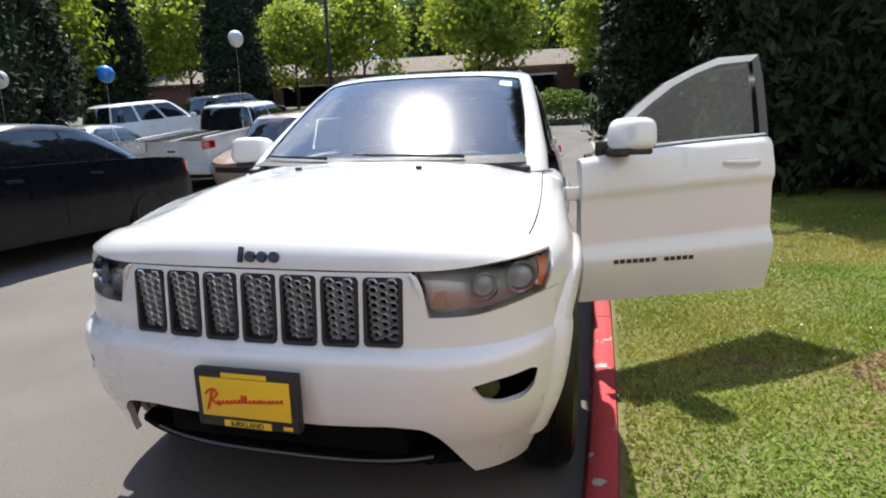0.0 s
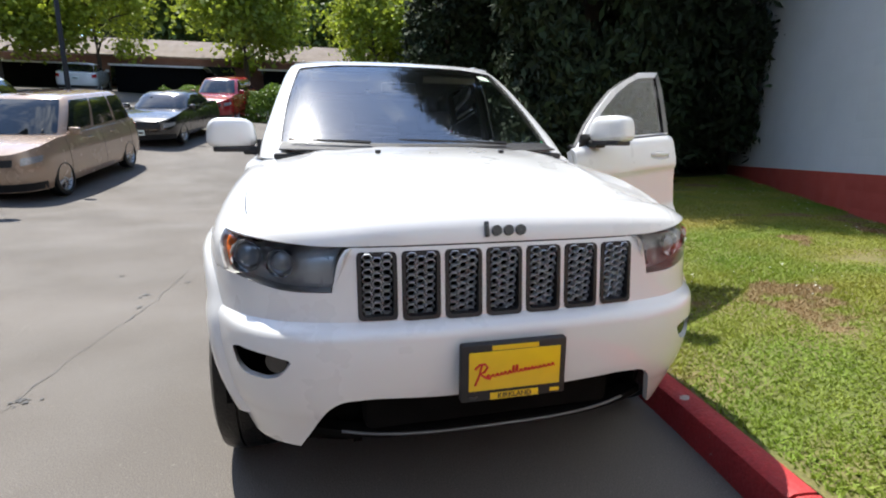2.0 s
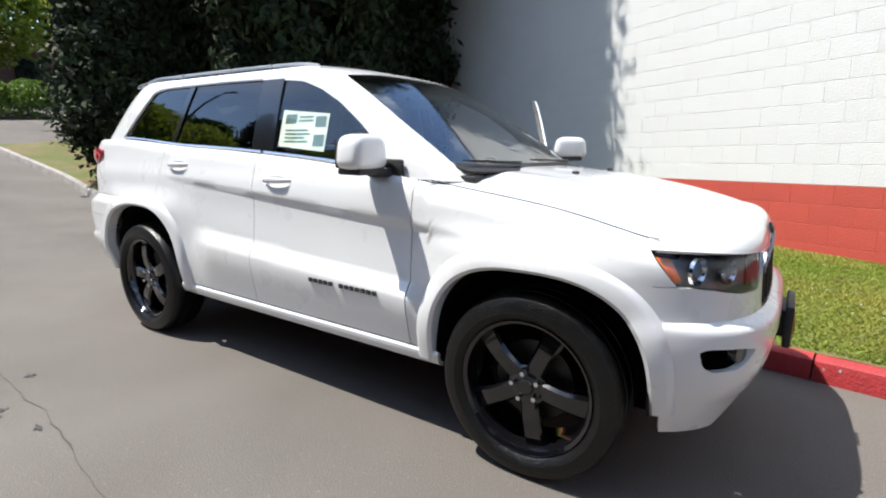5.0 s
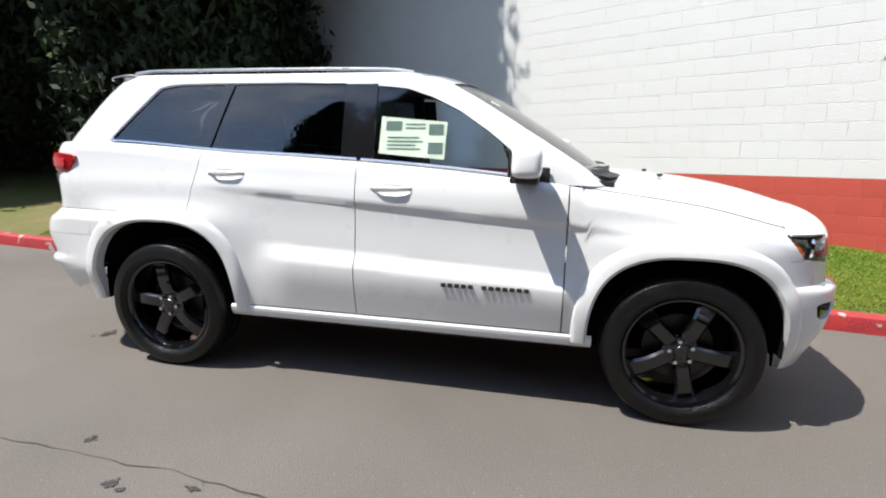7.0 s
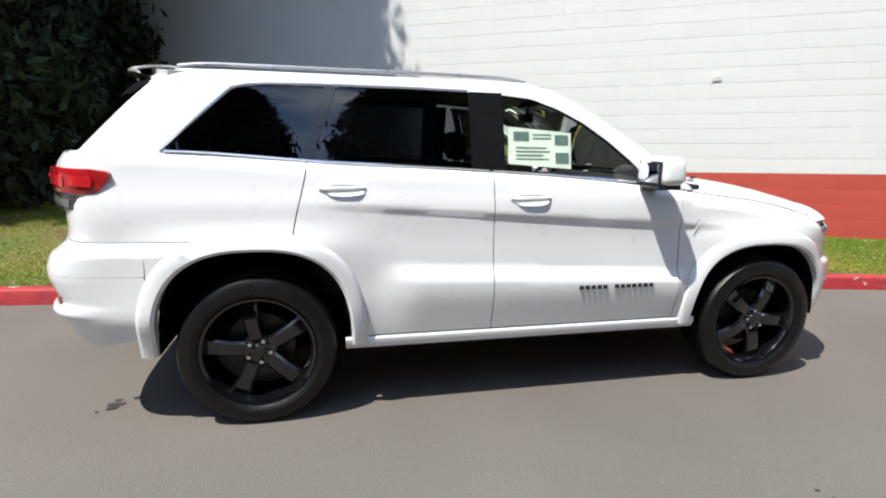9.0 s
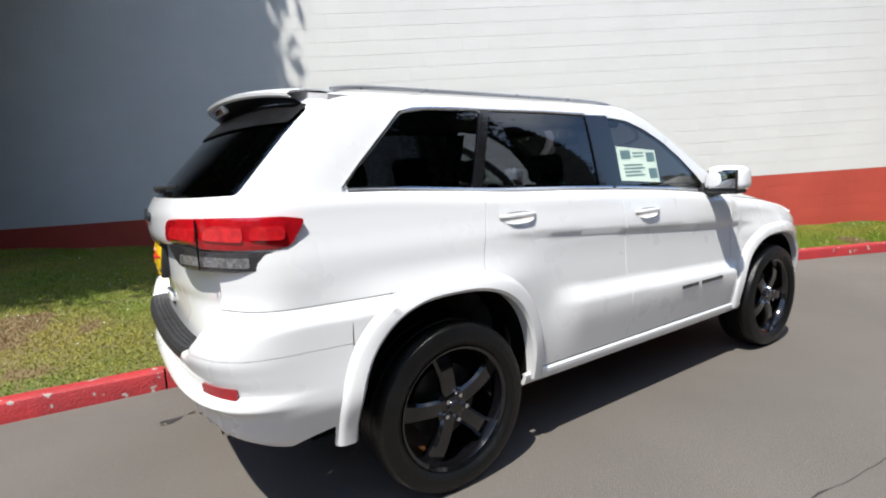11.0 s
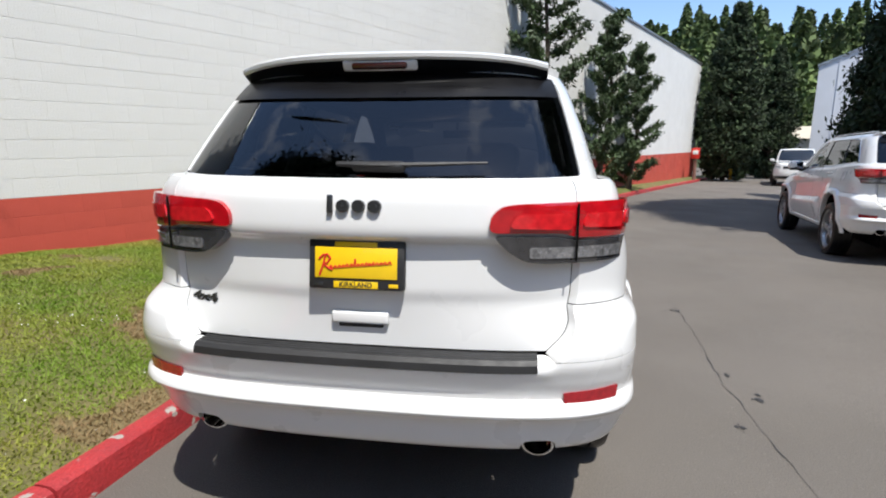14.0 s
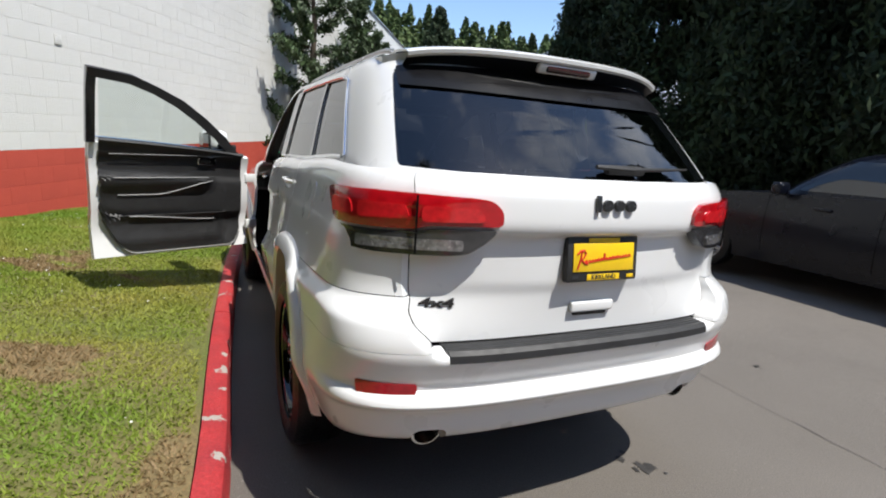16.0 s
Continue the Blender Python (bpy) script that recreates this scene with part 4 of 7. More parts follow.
for s in (1, -1):
    tail = lambda a, b: BODY.tail(squarer(a, REAR_M / 4), b)
    lamp = lambda a, b: Vector((BODY.tail(squarer(a, REAR_M / 4), 1.215).x, BODY.tail(squarer(a, REAR_M / 4), 1.215).y, b))
    ref = densify(rounded([(0.335, 0.644), (0.38, 0.632), (0.54, 0.634), (0.585, 0.646), (0.595, 0.690), (0.33, 0.682)], 0.012), 0.03)
    disc("rear_reflector", [(s * a, b) for a, b in ref], lambda a, b: BODY.tail(squarer(a, REAR_M / 4), 0.672) + Vector((0, 0, b - 0.672)), RED_DARK, suv, thick=0.03, off=0.008, rings=3, label="dark red bumper reflector")
    bm = bmesh.new()
    for r0, r1, d0, d1 in ((0.044, 0.044, -0.16, 0.0), (0.044, 0.037, 0.0, 0.004), (0.037, 0.036, 0.004, -0.12)):
        ra = [bm.verts.new((-2.348 - d0, s * 0.585 + 1.25 * r0 * math.cos(2 * math.pi * k / 24), 0.465 + r0 * math.sin(2 * math.pi * k / 24))) for k in range(24)]
        rb = [bm.verts.new((-2.348 - d1, s * 0.585 + 1.25 * r1 * math.cos(2 * math.pi * k / 24), 0.465 + r1 * math.sin(2 * math.pi * k / 24))) for k in range(24)]
        for k in range(24):
            bm.faces.new((ra[k], ra[(k + 1) % 24], rb[(k + 1) % 24], rb[k]))
    bmesh.ops.remove_doubles(bm, verts=bm.verts, dist=1e-5)
    part("exhaust_tip", bm, CHROME, suv, "chrome exhaust tip")
    red = [(0.147, 1.190), (0.150, 1.240), (0.175, 1.270), (0.22, 1.277), (0.40, 1.282), (0.62, 1.284), (0.90, 1.280), (0.962, 1.268), (0.952, 1.235), (0.918, 1.174), (0.88, 1.168), (0.60, 1.170), (0.43, 1.172), (0.36, 1.186)]
    smoke = [(0.155, 1.180), (0.35, 1.176), (0.42, 1.164), (0.60, 1.162), (0.88, 1.160), (0.912, 1.160), (0.885, 1.108), (0.85, 1.096), (0.60, 1.092), (0.30, 1.094), (0.235, 1.102), (0.19, 1.135)]
    tl = disc("tail_lamp", [(s * a, b) for a, b in densify(rounded(red, 0.02, 3), 0.03)], lamp, RED_LENS, suv, thick=0.04, off=0.014, rings=8, label="red and smoked-clear tail lamp", domed=0.006)
    lo = disc("reversing_lamp", [(s * a, b) for a, b in densify(rounded(smoke, 0.02, 3), 0.03)], lamp, SMOKE, tl, thick=0.04, off=0.012, rings=6, label="smoked clear lower lamp")
    for a0, a1 in ((0.19, 0.395), (0.43, 0.70), (0.73, 0.90)):
        glow = rounded([(a0, 1.205), (a1, 1.198), (a1, 1.248), (a0 + 0.02, 1.248)], 0.02, 3)
        disc("lamp_facet", [(s * a, b) for a, b in densify(glow, 0.03)], lamp, mat("bright_red_lens", (0.66, 0.016, 0.022), 0.15, coat=1.0, vary=0.3, scale=40), tl, thick=0.008, off=0.024, rings=3, label="brighter red facet")
    chips = rounded([(0.25, 1.112), (0.72, 1.106), (0.72, 1.142), (0.25, 1.146)], 0.01, 3)
    disc("lamp_facet", [(s * a, b) for a, b in densify(chips, 0.03)], lamp, mat("clear_lamp_bowl", (0.30, 0.30, 0.31), 0.25, 0.4, coat=1.0, vary=0.6, scale=45), lo, thick=0.006, off=0.016, rings=3, label="silvered lamp strip")
    seam = densify([(0.409, 1.10), (0.417, 1.10), (0.417, 1.278), (0.409, 1.278)], 0.03)
    disc("lamp_seam", [(s * a, b) for a, b in seam], lamp, DARK, tl, thick=0.004, off=0.0275, rings=2, label="dark gap where the tailgate parts the lamp")

# number plates in dark frames
for nm, x, z, d, lean, w, h in (("front_plate", 2.318, 0.598, 1, 0.0, 0.33, 0.18), ("rear_plate", -2.445, 1.080, -1, 7.0, 0.31, 0.157)):
    pl = thing(nm, "", "", None)
    pl.parent = suv
    pl.matrix_basis = Matrix.Translation((x, 0, z)) @ Matrix.Rotation(radians(90 if d > 0 else -90), 4, "Z") @ Matrix.Rotation(radians(90 - lean), 4, "X")
    bm = bmesh.new()
    box(bm, (0, 0, -0.012), (w, h, 0.03), 0.008)
    part("plate_frame", bm, BLACK_PLASTIC, pl, "dark plate frame")
    bm = bmesh.new()
    box(bm, (0, 0.006 * h / 0.16, 0.005), (w - 0.045, h - 0.06, 0.004), 0.0015)
    part("plate_face", bm, YELLOW, pl, "yellow dealer plate")
    bm = bmesh.new()
    box(bm, (0.0, -h / 2 + 0.0155, 0.004), (w * 0.46, 0.021, 0.003), 0.001)
    part("caption_bar", bm, YELLOW, pl, "yellow caption strip")
    words("caption", "KIRKLAND", 0.022, BLACK_PLASTIC, pl, (0, -h / 2 + 0.0155, 0.0062), (1, 0, 0), (0, 1, 0), 0.0006, bold=0.0004)
    bm = bmesh.new()
    box(bm, (0.0, h / 2 - 0.0145, 0.004), (w * 0.44, 0.015, 0.002), 0.001)
    part("caption_bar", bm, YELLOW, pl, "yellow caption strip")
    # the dealer's script: an uneven red scrawl, rising to the right
    scrawl = random.Random(5)
    pts, a = [], -w * 0.27
    while a < w * 0.37:
        tall = scrawl.choice((0.007, 0.008, 0.009, 0.010))
        if abs(a + w * 0.02) < 0.009:
            tall = 0.024
        wide = scrawl.uniform(0.010, 0.015)
        base = -0.016 + 0.030 * (a / w + 0.4)
        pts += [(a + wide * p, base + tall * q, 0.0085) for p, q in ((0.0, 0.1), (0.30, 1.0), (0.55, 0.9), (0.45, 0.15), (0.80, 0.0))]
        a += wide
    tube("script_stroke", pts, 0.0024, SCRIPT_RED, pl, 6)
    tube("script_stroke", [(-w * 0.375, -0.034, 0.0085), (-w * 0.34, -0.004, 0.0085), (-w * 0.315, 0.028, 0.0085)], 0.0034, SCRIPT_RED, pl, 6)
    tube("script_stroke", [(-w * 0.38, 0.016, 0.0085), (-w * 0.34, 0.029, 0.0085), (-w * 0.29, 0.031, 0.0085), (-w * 0.262, 0.020, 0.0085), (-w * 0.29, 0.006, 0.0085), (-w * 0.335, 0.001, 0.0085), (-w * 0.28, -0.012, 0.0085), (-w * 0.235, -0.017, 0.0085)], 0.0034, SCRIPT_RED, pl, 6)
    for k in (-1, 1):
        bm = bmesh.new()
        box(bm, (k * w * 0.39, -h / 2 + 0.0155, 0.004), (0.03, 0.012, 0.002), 0.001)
        part("frame_mark", bm, YELLOW if k > 0 else BADGE, pl)
bm = bmesh.new()
box(bm, (2.29, 0, 0.60), (0.05, 0.24, 0.12), 0.01)
part("plate_bracket", bm, BLACK_PLASTIC, suv)

# cabin shell, windows and pillars
def cabin_half(s):
    rows = []
    path = [("n", t) for t in frange(0.0, 0.98, 26)] + [("s", t) for t in frange(0.03, 0.97, 44)] + [("t", t) for t in frange(0.98, 0.0, 26)]
    for kind, t in path:
        row = []
        for v in frange(0, 1, 30):
            if kind == "n":
                zb = 1.16 + 0.02 * t
                z = zb + (1.752 - zb) * v
                p = CABIN.nose(s * t, z)
            elif kind == "s":
                x = 0.62 + (-1.85 - 0.62) * t
                zb = ZTOP(x) - 0.035
                z = zb + (1.752 - zb) * v
                xf, xr = GF(z) - CABIN.af, GR(z) + CABIN.ar
                p = CABIN.side(xf + (xr - xf) * t, z, s)
            else:
                zb = 1.315
                z = zb + (1.752 - zb) * v
                p = CABIN.tail(s * t, z)
            row.append(p)
        rows.append(row)
    return rows


WIN_F = [(-0.175, 1.268), (0.10, 1.258), (0.45, 1.228), (0.74, 1.188), (0.60, 1.325), (0.45, 1.442), (0.30, 1.540), (0.15, 1.612), (0.0, 1.662), (-0.185, 1.680)]
WIN_R = [(-0.345, 1.276), (-0.345, 1.686), (-0.66, 1.690), (-1.055, 1.688), (-1.185, 1.320), (-0.7, 1.296)]
WIN_Q = [(-1.220, 1.324), (-1.090, 1.687), (-1.40, 1.684), (-1.535, 1.664), (-1.70, 1.510), (-1.855, 1.366), (-1.5, 1.346)]
WIN_W = [(-0.66, 1.228), (-0.34, 1.222), (0.0, 1.220), (0.34, 1.222), (0.66, 1.228), (0.70, 1.45), (0.70, 1.690), (0.36, 1.712), (0.0, 1.717), (-0.36, 1.712), (-0.70, 1.690), (-0.70, 1.45)]
WIN_B = [(-0.60, 1.356), (-0.3, 1.350), (0.0, 1.348), (0.3, 1.350), (0.60, 1.356), (0.61, 1.48), (0.625, 1.685), (0.25, 1.70), (-0.25, 1.70), (-0.625, 1.685), (-0.61, 1.48)]
APERTURE = [(-0.262, 1.20), (0.2, 1.18), (0.80, 1.10), (0.80, 1.168), (0.66, 1.325), (0.50, 1.455), (0.34, 1.565), (0.17, 1.640), (0.0, 1.700), (-0.262, 1.722)]


def line(points, r=0.03, step=0.05):
    return densify(rounded(points, r, 4), step)


def nose_c(a, b):
    return CABIN.nose(max(-0.999, min(0.999, a)), b)


def tail_c(a, b):
    return CABIN.tail(a, b)


for s in (-1, 1):
    side_c = lambda a, b, s=s: CABIN.side(a, b, s)
    shell = plate("cabin_frame", cabin_half(s), 0.03, PAINT, suv, "white roof pillars", inward=Vector((0, -s, -0.2)))
    cut = [disc("cutter", line(WIN_W), nose_c, DARK, None, 0.14, 0.06, 6), disc("cutter", line(WIN_B), tail_c, DARK, None, 0.14, 0.06, 6)]
    for w in (WIN_R, WIN_Q, APERTURE if s > 0 else WIN_F):
        cut.append(disc("cutter", line(w), side_c, DARK, None, 0.14, 0.06, 6))
    carve(shell, cut)
    line_inside(shell, BLACK_PLASTIC)
    holders = {"front": (WIN_F, GLASS_CLEAR, door_parts[s]), "rear": (WIN_R, GLASS_DARK, suv), "quarter": (WIN_Q, GLASS_DARK, suv)}
    for nm, (w, g, par) in holders.items():
        pane = disc(nm + "_window", line(w), side_c, g, par, 0, -0.006, 6, "clear side glass" if nm == "front" else "dark tinted side glass")
        pane.visible_shadow = nm != "front"
    # black pillar covers and the bright strip under the glass
    for a0, a1, b0, b1 in ((-0.170, -0.165, -0.355, -0.355), (-1.045, -1.175, -1.098, -1.230)):
        rows = [[side_c(a0 + (b0 - a0) * u + (a1 - a0 + (b1 - b0 - a1 + a0) * u) * v, 1.688 - (0.412 if a0 > -0.5 else 0.365) * v) + Vector((0, s * 0.003, 0)) for v in frange(0, 1, 8)] for u in (0, 0.5, 1)]
        plate("pillar_cover", rows, 0.006, BLACK_GLOSS, suv, "gloss black pillar cover", inward=Vector((0, -s, 0)))
    for x0, x1, par in ((0.74, -0.235, door_parts[s]), (-0.26, -1.84, suv)):
        pts = [side_c(x, ZTOP(x) + (0.018 if x > 0.6 else 0.014), s) + Vector((0, s * 0.006, 0)) for x in frange(x0, x1, 18)]
        tube("belt_moulding", pts, 0.008, CHROME, par, 6, "thin bright moulding")
    edge = [(-1.862, 1.362), (-1.79, 1.436), (-1.71, 1.513), (-1.62, 1.597), (-1.545, 1.668), (-1.47, 1.686), (-1.38, 1.692), (-1.20, 1.696), (-0.70, 1.698), (-0.36, 1.693)]
    tube("window_moulding", [side_c(a, b) + Vector((0, s * 0.003, 0)) for a, b in edge], 0.006, CHROME, suv, 6, "thin bright moulding round the glass")
    # door handles across hollow cups
    for xh, zh, par, skin in ((-0.04, 1.140, door_parts[s], door_skins[s][0]), (-1.025, 1.193, suv, door_skins[s][1])):
        p = BODY.side(xh, zh, s)
        bm = bmesh.new()
        bmesh.ops.create_uvsphere(bm, u_segments=24, v_segments=12, radius=1.0)
        bmesh.ops.scale(bm, vec=(0.118, 0.0165, 0.032), verts=bm.verts)
        bmesh.ops.translate(bm, vec=(p.x, p.y + s * 0.002, p.z - 0.012), verts=bm.verts)
        carve(skin, [part("cutter", bm, PAINT, None)])
        rows = []
        for q in frange(-1, 1, 17):
            out = 0.030 * (1 - abs(q) ** 4) - 0.004
            half = 0.0135 * (1 - 0.35 * q * q)
            edge = BODY.side(xh + 0.112 * q, zh, s)
            rows.append([edge + Vector((0, s * (out + dy), dz * half)) for dy, dz in ((-0.010, -0.9), (0.0, -1.0), (0.006, -0.4), (0.006, 0.4), (0.0, 1.0), (-0.010, 0.9))])
        plate("door_handle", rows, 0.003, PAINT, par, "white pull handle over a hollow cup", inward=Vector((0, -s, 0)))
    # mirror
    mir = thing("door_mirror", "", "", None)
    mir.parent = door_parts[s]
    bm = bmesh.new()
    bmesh.ops.create_uvsphere(bm, u_segments=32, v_segments=20, radius=1.0)
    for v in bm.verts:
        c = v.co
        q = [math.copysign(abs(t) ** 0.54, t) for t in c]
        v.co = Vector((0.66 + 0.078 * q[0] - 0.012 * q[1] * s, s * (0.965 + 0.120 * q[1] * (1 - 0.08 * q[2])), 1.286 + (0.088 if q[2] > 0 else 0.070) * q[2]))
    part("mirror_shell", bm, PAINT, mir, "white mirror shell", sharp=80)
    bm = bmesh.new()
    box(bm, (0.66, s * 0.960, 1.212), (0.135, 0.19, 0.03), 0.012)
    box(bm, (0.675, s * 0.86, 1.205), (0.10, 0.10, 0.045), 0.015)
    box(bm, (0.70, s * 0.82, 1.215), (0.15, 0.025, 0.10), 0.01)
    part("mirror_foot", bm, BLACK_PLASTIC, mir, "black mirror foot")
    bm = bmesh.new()
    box(bm, (0.586, s * 0.965, 1.286), (0.008, 0.172, 0.104), 0.003)
    # the dark tint stands in for a reflection of dark trees
    part("mirror_glass", bm, mat("mirror_darkened", (0.30, 0.31, 0.33), 0.03, 1.0), mir, "mirror glass tinted dark for the trees it reflects")
    bm = bmesh.new()
    box(bm, (0.592, s * 0.965, 1.286), (0.012, 0.190, 0.122), 0.005)
    part("mirror_bezel", bm, BLACK_PLASTIC, mir, "black rim round the mirror glass")
    # the model's badge on the door: letters as bars
    for k in range(13):
        if k == 5:
            continue
        x = s * 0 + (0.26 + 0.036 * k)
        p = BODY.side(x, 0.648, s)
        bm = bmesh.new()
        box(bm, (p.x, p.y + s * 0.004, 0.648), (0.026, 0.006, 0.022), 0.002)
        part("badge_letter", bm, BADGE, door_parts[s])

flap = rounded([(-1.74, 1.09), (-1.56, 1.09), (-1.56, 1.25), (-1.74, 1.25)], 0.05, 6)
disc("fuel_flap", densify(flap, 0.03), lambda a, b: BODY.side(a, b, 1), PAINT, suv, 0.004, 0.0025, 4, "white fuel flap")
windshield = disc("windshield", line(WIN_W), nose_c, GLASS_DUSTY, suv, 0, -0.006, 10, "raked clear windshield")
windshield.visible_shadow = False
rear_glass = disc("rear_window", line(WIN_B), tail_c, GLASS_DARK, suv, 0, -0.006, 8, "dark tinted rear window")
rows = [[nose_c(a, 1.224 + 0.006 * abs(a) / 0.6 + dz) + Vector((dx, 0, 0)) for dx, dz in ((0.06, -0.012), (0.01, 0.0), (-0.012, 0.022))] for a in frange(-0.67, 0.67, 25)]
plate("cowl_panel", rows, 0.006, BLACK_PLASTIC, suv, "black cowl panel", inward=Vector((0, 0, -1)))
for y0, y1 in ((0.42, -0.14), (-0.28, -0.66)):
    pts = []
    for k in range(10):
        t = k / 9
        y = y0 + (y1 - y0) * t
        z = 1.238 + 0.014 * t
        p = CABIN.front(y, z)
        pts.append(p + Vector((0.012, 0, 0.012)))
    tube("wiper", pts, [0.011, 0.009, 0.008, 0.007, 0.007, 0.006, 0.006, 0.006, 0.005, 0.004], BLACK_PLASTIC, suv, 6)

# roof
RC = curve([(-2.15, 0.030), (-1.9, 0.036), (-1.2, 0.038), (-0.5, 0.036), (-0.05, 0.018), (0.18, -0.002)])


def roof_point(u, v):
    y = u * 0.640
    xf = CABIN.front(u * 0.60, 1.740).x
    xr = CABIN.rear(u * 0.60, 1.740).x
    x = xf + (xr - xf) * v
    return Vector((x, y, 1.738 + RC(x) * (1 - abs(u) ** 3.5) + 0.006 * (1 - u * u)))


roof = plate("roof", [[roof_point(u, v) for v in frange(0, 1, 40)] for u in frange(-1, 1, 31)], 0.03, PAINT, suv, "white roof", inward=Vector((0, 0, -1)))
line_inside(roof, BLACK_PLASTIC)
for s in (-1, 1):
    pts = []
    for k in range(23):
        t = k / 22
        x = 0.0 - 1.80 * t
        lift = min(1.0, 12 * min(t, 1 - t)) ** 0.5
        pts.append(Vector((x, s * (0.585 + 0.01 * math.sin(math.pi * t)), 1.750 + RC(x) * 0.45 + 0.014 * lift)))
    tube("roof_rail", pts, 0.010, SILVER, suv, 8, "pale grey roof rail")
bm = bmesh.new()
bmesh.ops.create_uvsphere(bm, u_segments=14, v_segments=8, radius=0.03)
bmesh.ops.scale(bm, vec=(1.6, 0.8, 0.9), verts=bm.verts)
bmesh.ops.translate(bm, vec=(-1.72, 0, 1.755), verts=bm.verts)
part("roof_antenna", bm, PAINT, suv, "small fin antenna")
# tail spoiler
def spoiler_back(u):
    return -2.150 + 0.165 * abs(u) ** 2.4


rows, under = [], []
for u in frange(-1, 1, 41):
    y = u * 0.590
    k = abs(u) ** 5
    b = spoiler_back(u)
    rows.append([Vector((x, y, z - 0.022 * k)) for x, z in ((-1.78 + 0.02 * k, 1.778), (b + 0.20 - 0.06 * k, 1.787), (b + 0.08, 1.783), (b + 0.014, 1.773), (b, 1.764), (b + 0.002, 1.752), (b + 0.012, 1.745))])
    under.append([Vector((x, y, z - 0.022 * k)) for x, z in ((b + 0.013, 1.744), (b + 0.05, 1.726), (b + 0.085, 1.702), (b + 0.13, 1.672))])
plate("spoiler", rows, 0.008, PAINT, suv, "white roof spoiler", inward=Vector((0.3, 0, -1)))
UNDER_BLACK = mat("spoiler_black", (0.006, 0.006, 0.007), 0.32, vary=0.2, scale=6, spec=0.25)
plate("spoiler_underside", under, 0.006, UNDER_BLACK, suv, "black underside of the spoiler", inward=Vector((0.7, 0, 0.7)))
# black top band, drawn deeper to paint in the spoiler's reflection
band = [(-0.58, 1.625), (0.0, 1.612), (0.58, 1.625), (0.60, 1.700), (0.0, 1.712), (-0.60, 1.700)]
disc("glass_band", line(band, 0.02), tail_c, UNDER_BLACK, suv, 0, 0.002, 6, "black band along the top of the rear glass, deepened by the spoiler's painted reflection")
bm = bmesh.new()
box(bm, (-2.120, 0, 1.730), (0.022, 0.27, 0.040), 0.010, Matrix.Rotation(radians(-30), 4, "Y"), seg=3)
part("lamp_surround", bm, PAINT, suv, "white surround of the high-set lamp")
bm = bmesh.new()
box(bm, (-2.128, 0, 1.727), (0.022, 0.20, 0.024), 0.008, Matrix.Rotation(radians(-30), 4, "Y"))
part("brake_lamp", bm, mat("unlit_red_lens", (0.05, 0.006, 0.008), 0.15, coat=1.0, vary=0.3, scale=40), suv, "high-set brake lamp")
# rear wiper
p0 = CABIN.rear(-0.02, 1.385) + Vector((-0.03, 0, 0))
p1 = CABIN.rear(-0.30, 1.40) + Vector((-0.028, 0, 0))
bm = bmesh.new()
box(bm, (p0.x + 0.006, -0.07, 1.383), (0.035, 0.17, 0.034), 0.014)
part("rear_wiper", bm, BLACK_PLASTIC, suv, "black rear wiper")
tube("rear_wiper_blade", [CABIN.rear(y, 1.375 + 0.03 * abs(y + 0.08)) + Vector((-0.028, 0, 0.012)) for y in frange(0.06, -0.40, 10)], [0.008, 0.010, 0.010, 0.009, 0.009, 0.008, 0.007, 0.006, 0.005, 0.004], BLACK_PLASTIC, suv, 6)


# badges as plain raised shapes, not letters
def badge(place, out, right, widths, h, gap):
    total = sum(widths) + gap * (len(widths) - 1)
    c = -total / 2
    up = Vector((0, 0, 1))
    r, o = Vector(right).normalized(), Vector(out).normalized()
    u = o.cross(r) * (1 if o.cross(r).z > 0 else -1)
    for k, w in enumerate(widths):
        bm = bmesh.new()
        if k == 0:
            box(bm, (w * 0.22, 0, 0), (w * 0.42, h, 0.012), 0.003)
        else:
            bmesh.ops.create_cone(bm, cap_ends=True, segments=20, radius1=w / 2, radius2=w * 0.46, depth=0.012)
            bmesh.ops.scale(bm, vec=(1, h * 0.72 / w, 1), verts=bm.verts)
        m = Matrix(((r.x, u.x, o.x, 0), (r.y, u.y, o.y, 0), (r.z, u.z, o.z, 0), (0, 0, 0, 1)))
        bmesh.ops.transform(bm, matrix=Matrix.Translation(Vector(place) + r * (c + w / 2) - u * (0 if k == 0 else h * 0.1)) @ m, verts=bm.verts)
        part("badge_letter", bm, BADGE, suv)
        c += w + gap


badge((2.196, -0.004, 1.000), (1, 0, 0.35), (0, 1, 0), (0.034, 0.032, 0.032, 0.034), 0.048, 0.006)
badge((-2.470, 0.005, 1.272), (-1, 0, 0.12), (0, -1, 0), (0.042, 0.042, 0.042, 0.044), 0.056, 0.007)
four_a, four_b = (BODY.tail(s_at(BODY, y, 0.94, REAR_M), 0.94) for y in (0.52, 0.645))
words("badge_four", "4x4", 0.044, BADGE, suv, (four_a + four_b) / 2 + Vector((-0.008, 0, -0.012)), (four_a - four_b).normalized(), (0, 0, 1), 0.003, wide=1.75, shear=0.12, bold=0.0012)


# wheels
def lathe(profile, n=48):
    vs, fs = [], []
    for r, y in profile:
        vs += [(r * math.cos(2 * math.pi * k / n), y, r * math.sin(2 * math.pi * k / n)) for k in range(n)]
    for i in range(len(profile) - 1):
        fs += [(i * n + k, i * n + (k + 1) % n, (i + 1) * n + (k + 1) % n, (i + 1) * n + k) for k in range(n)]
    return vs, fs


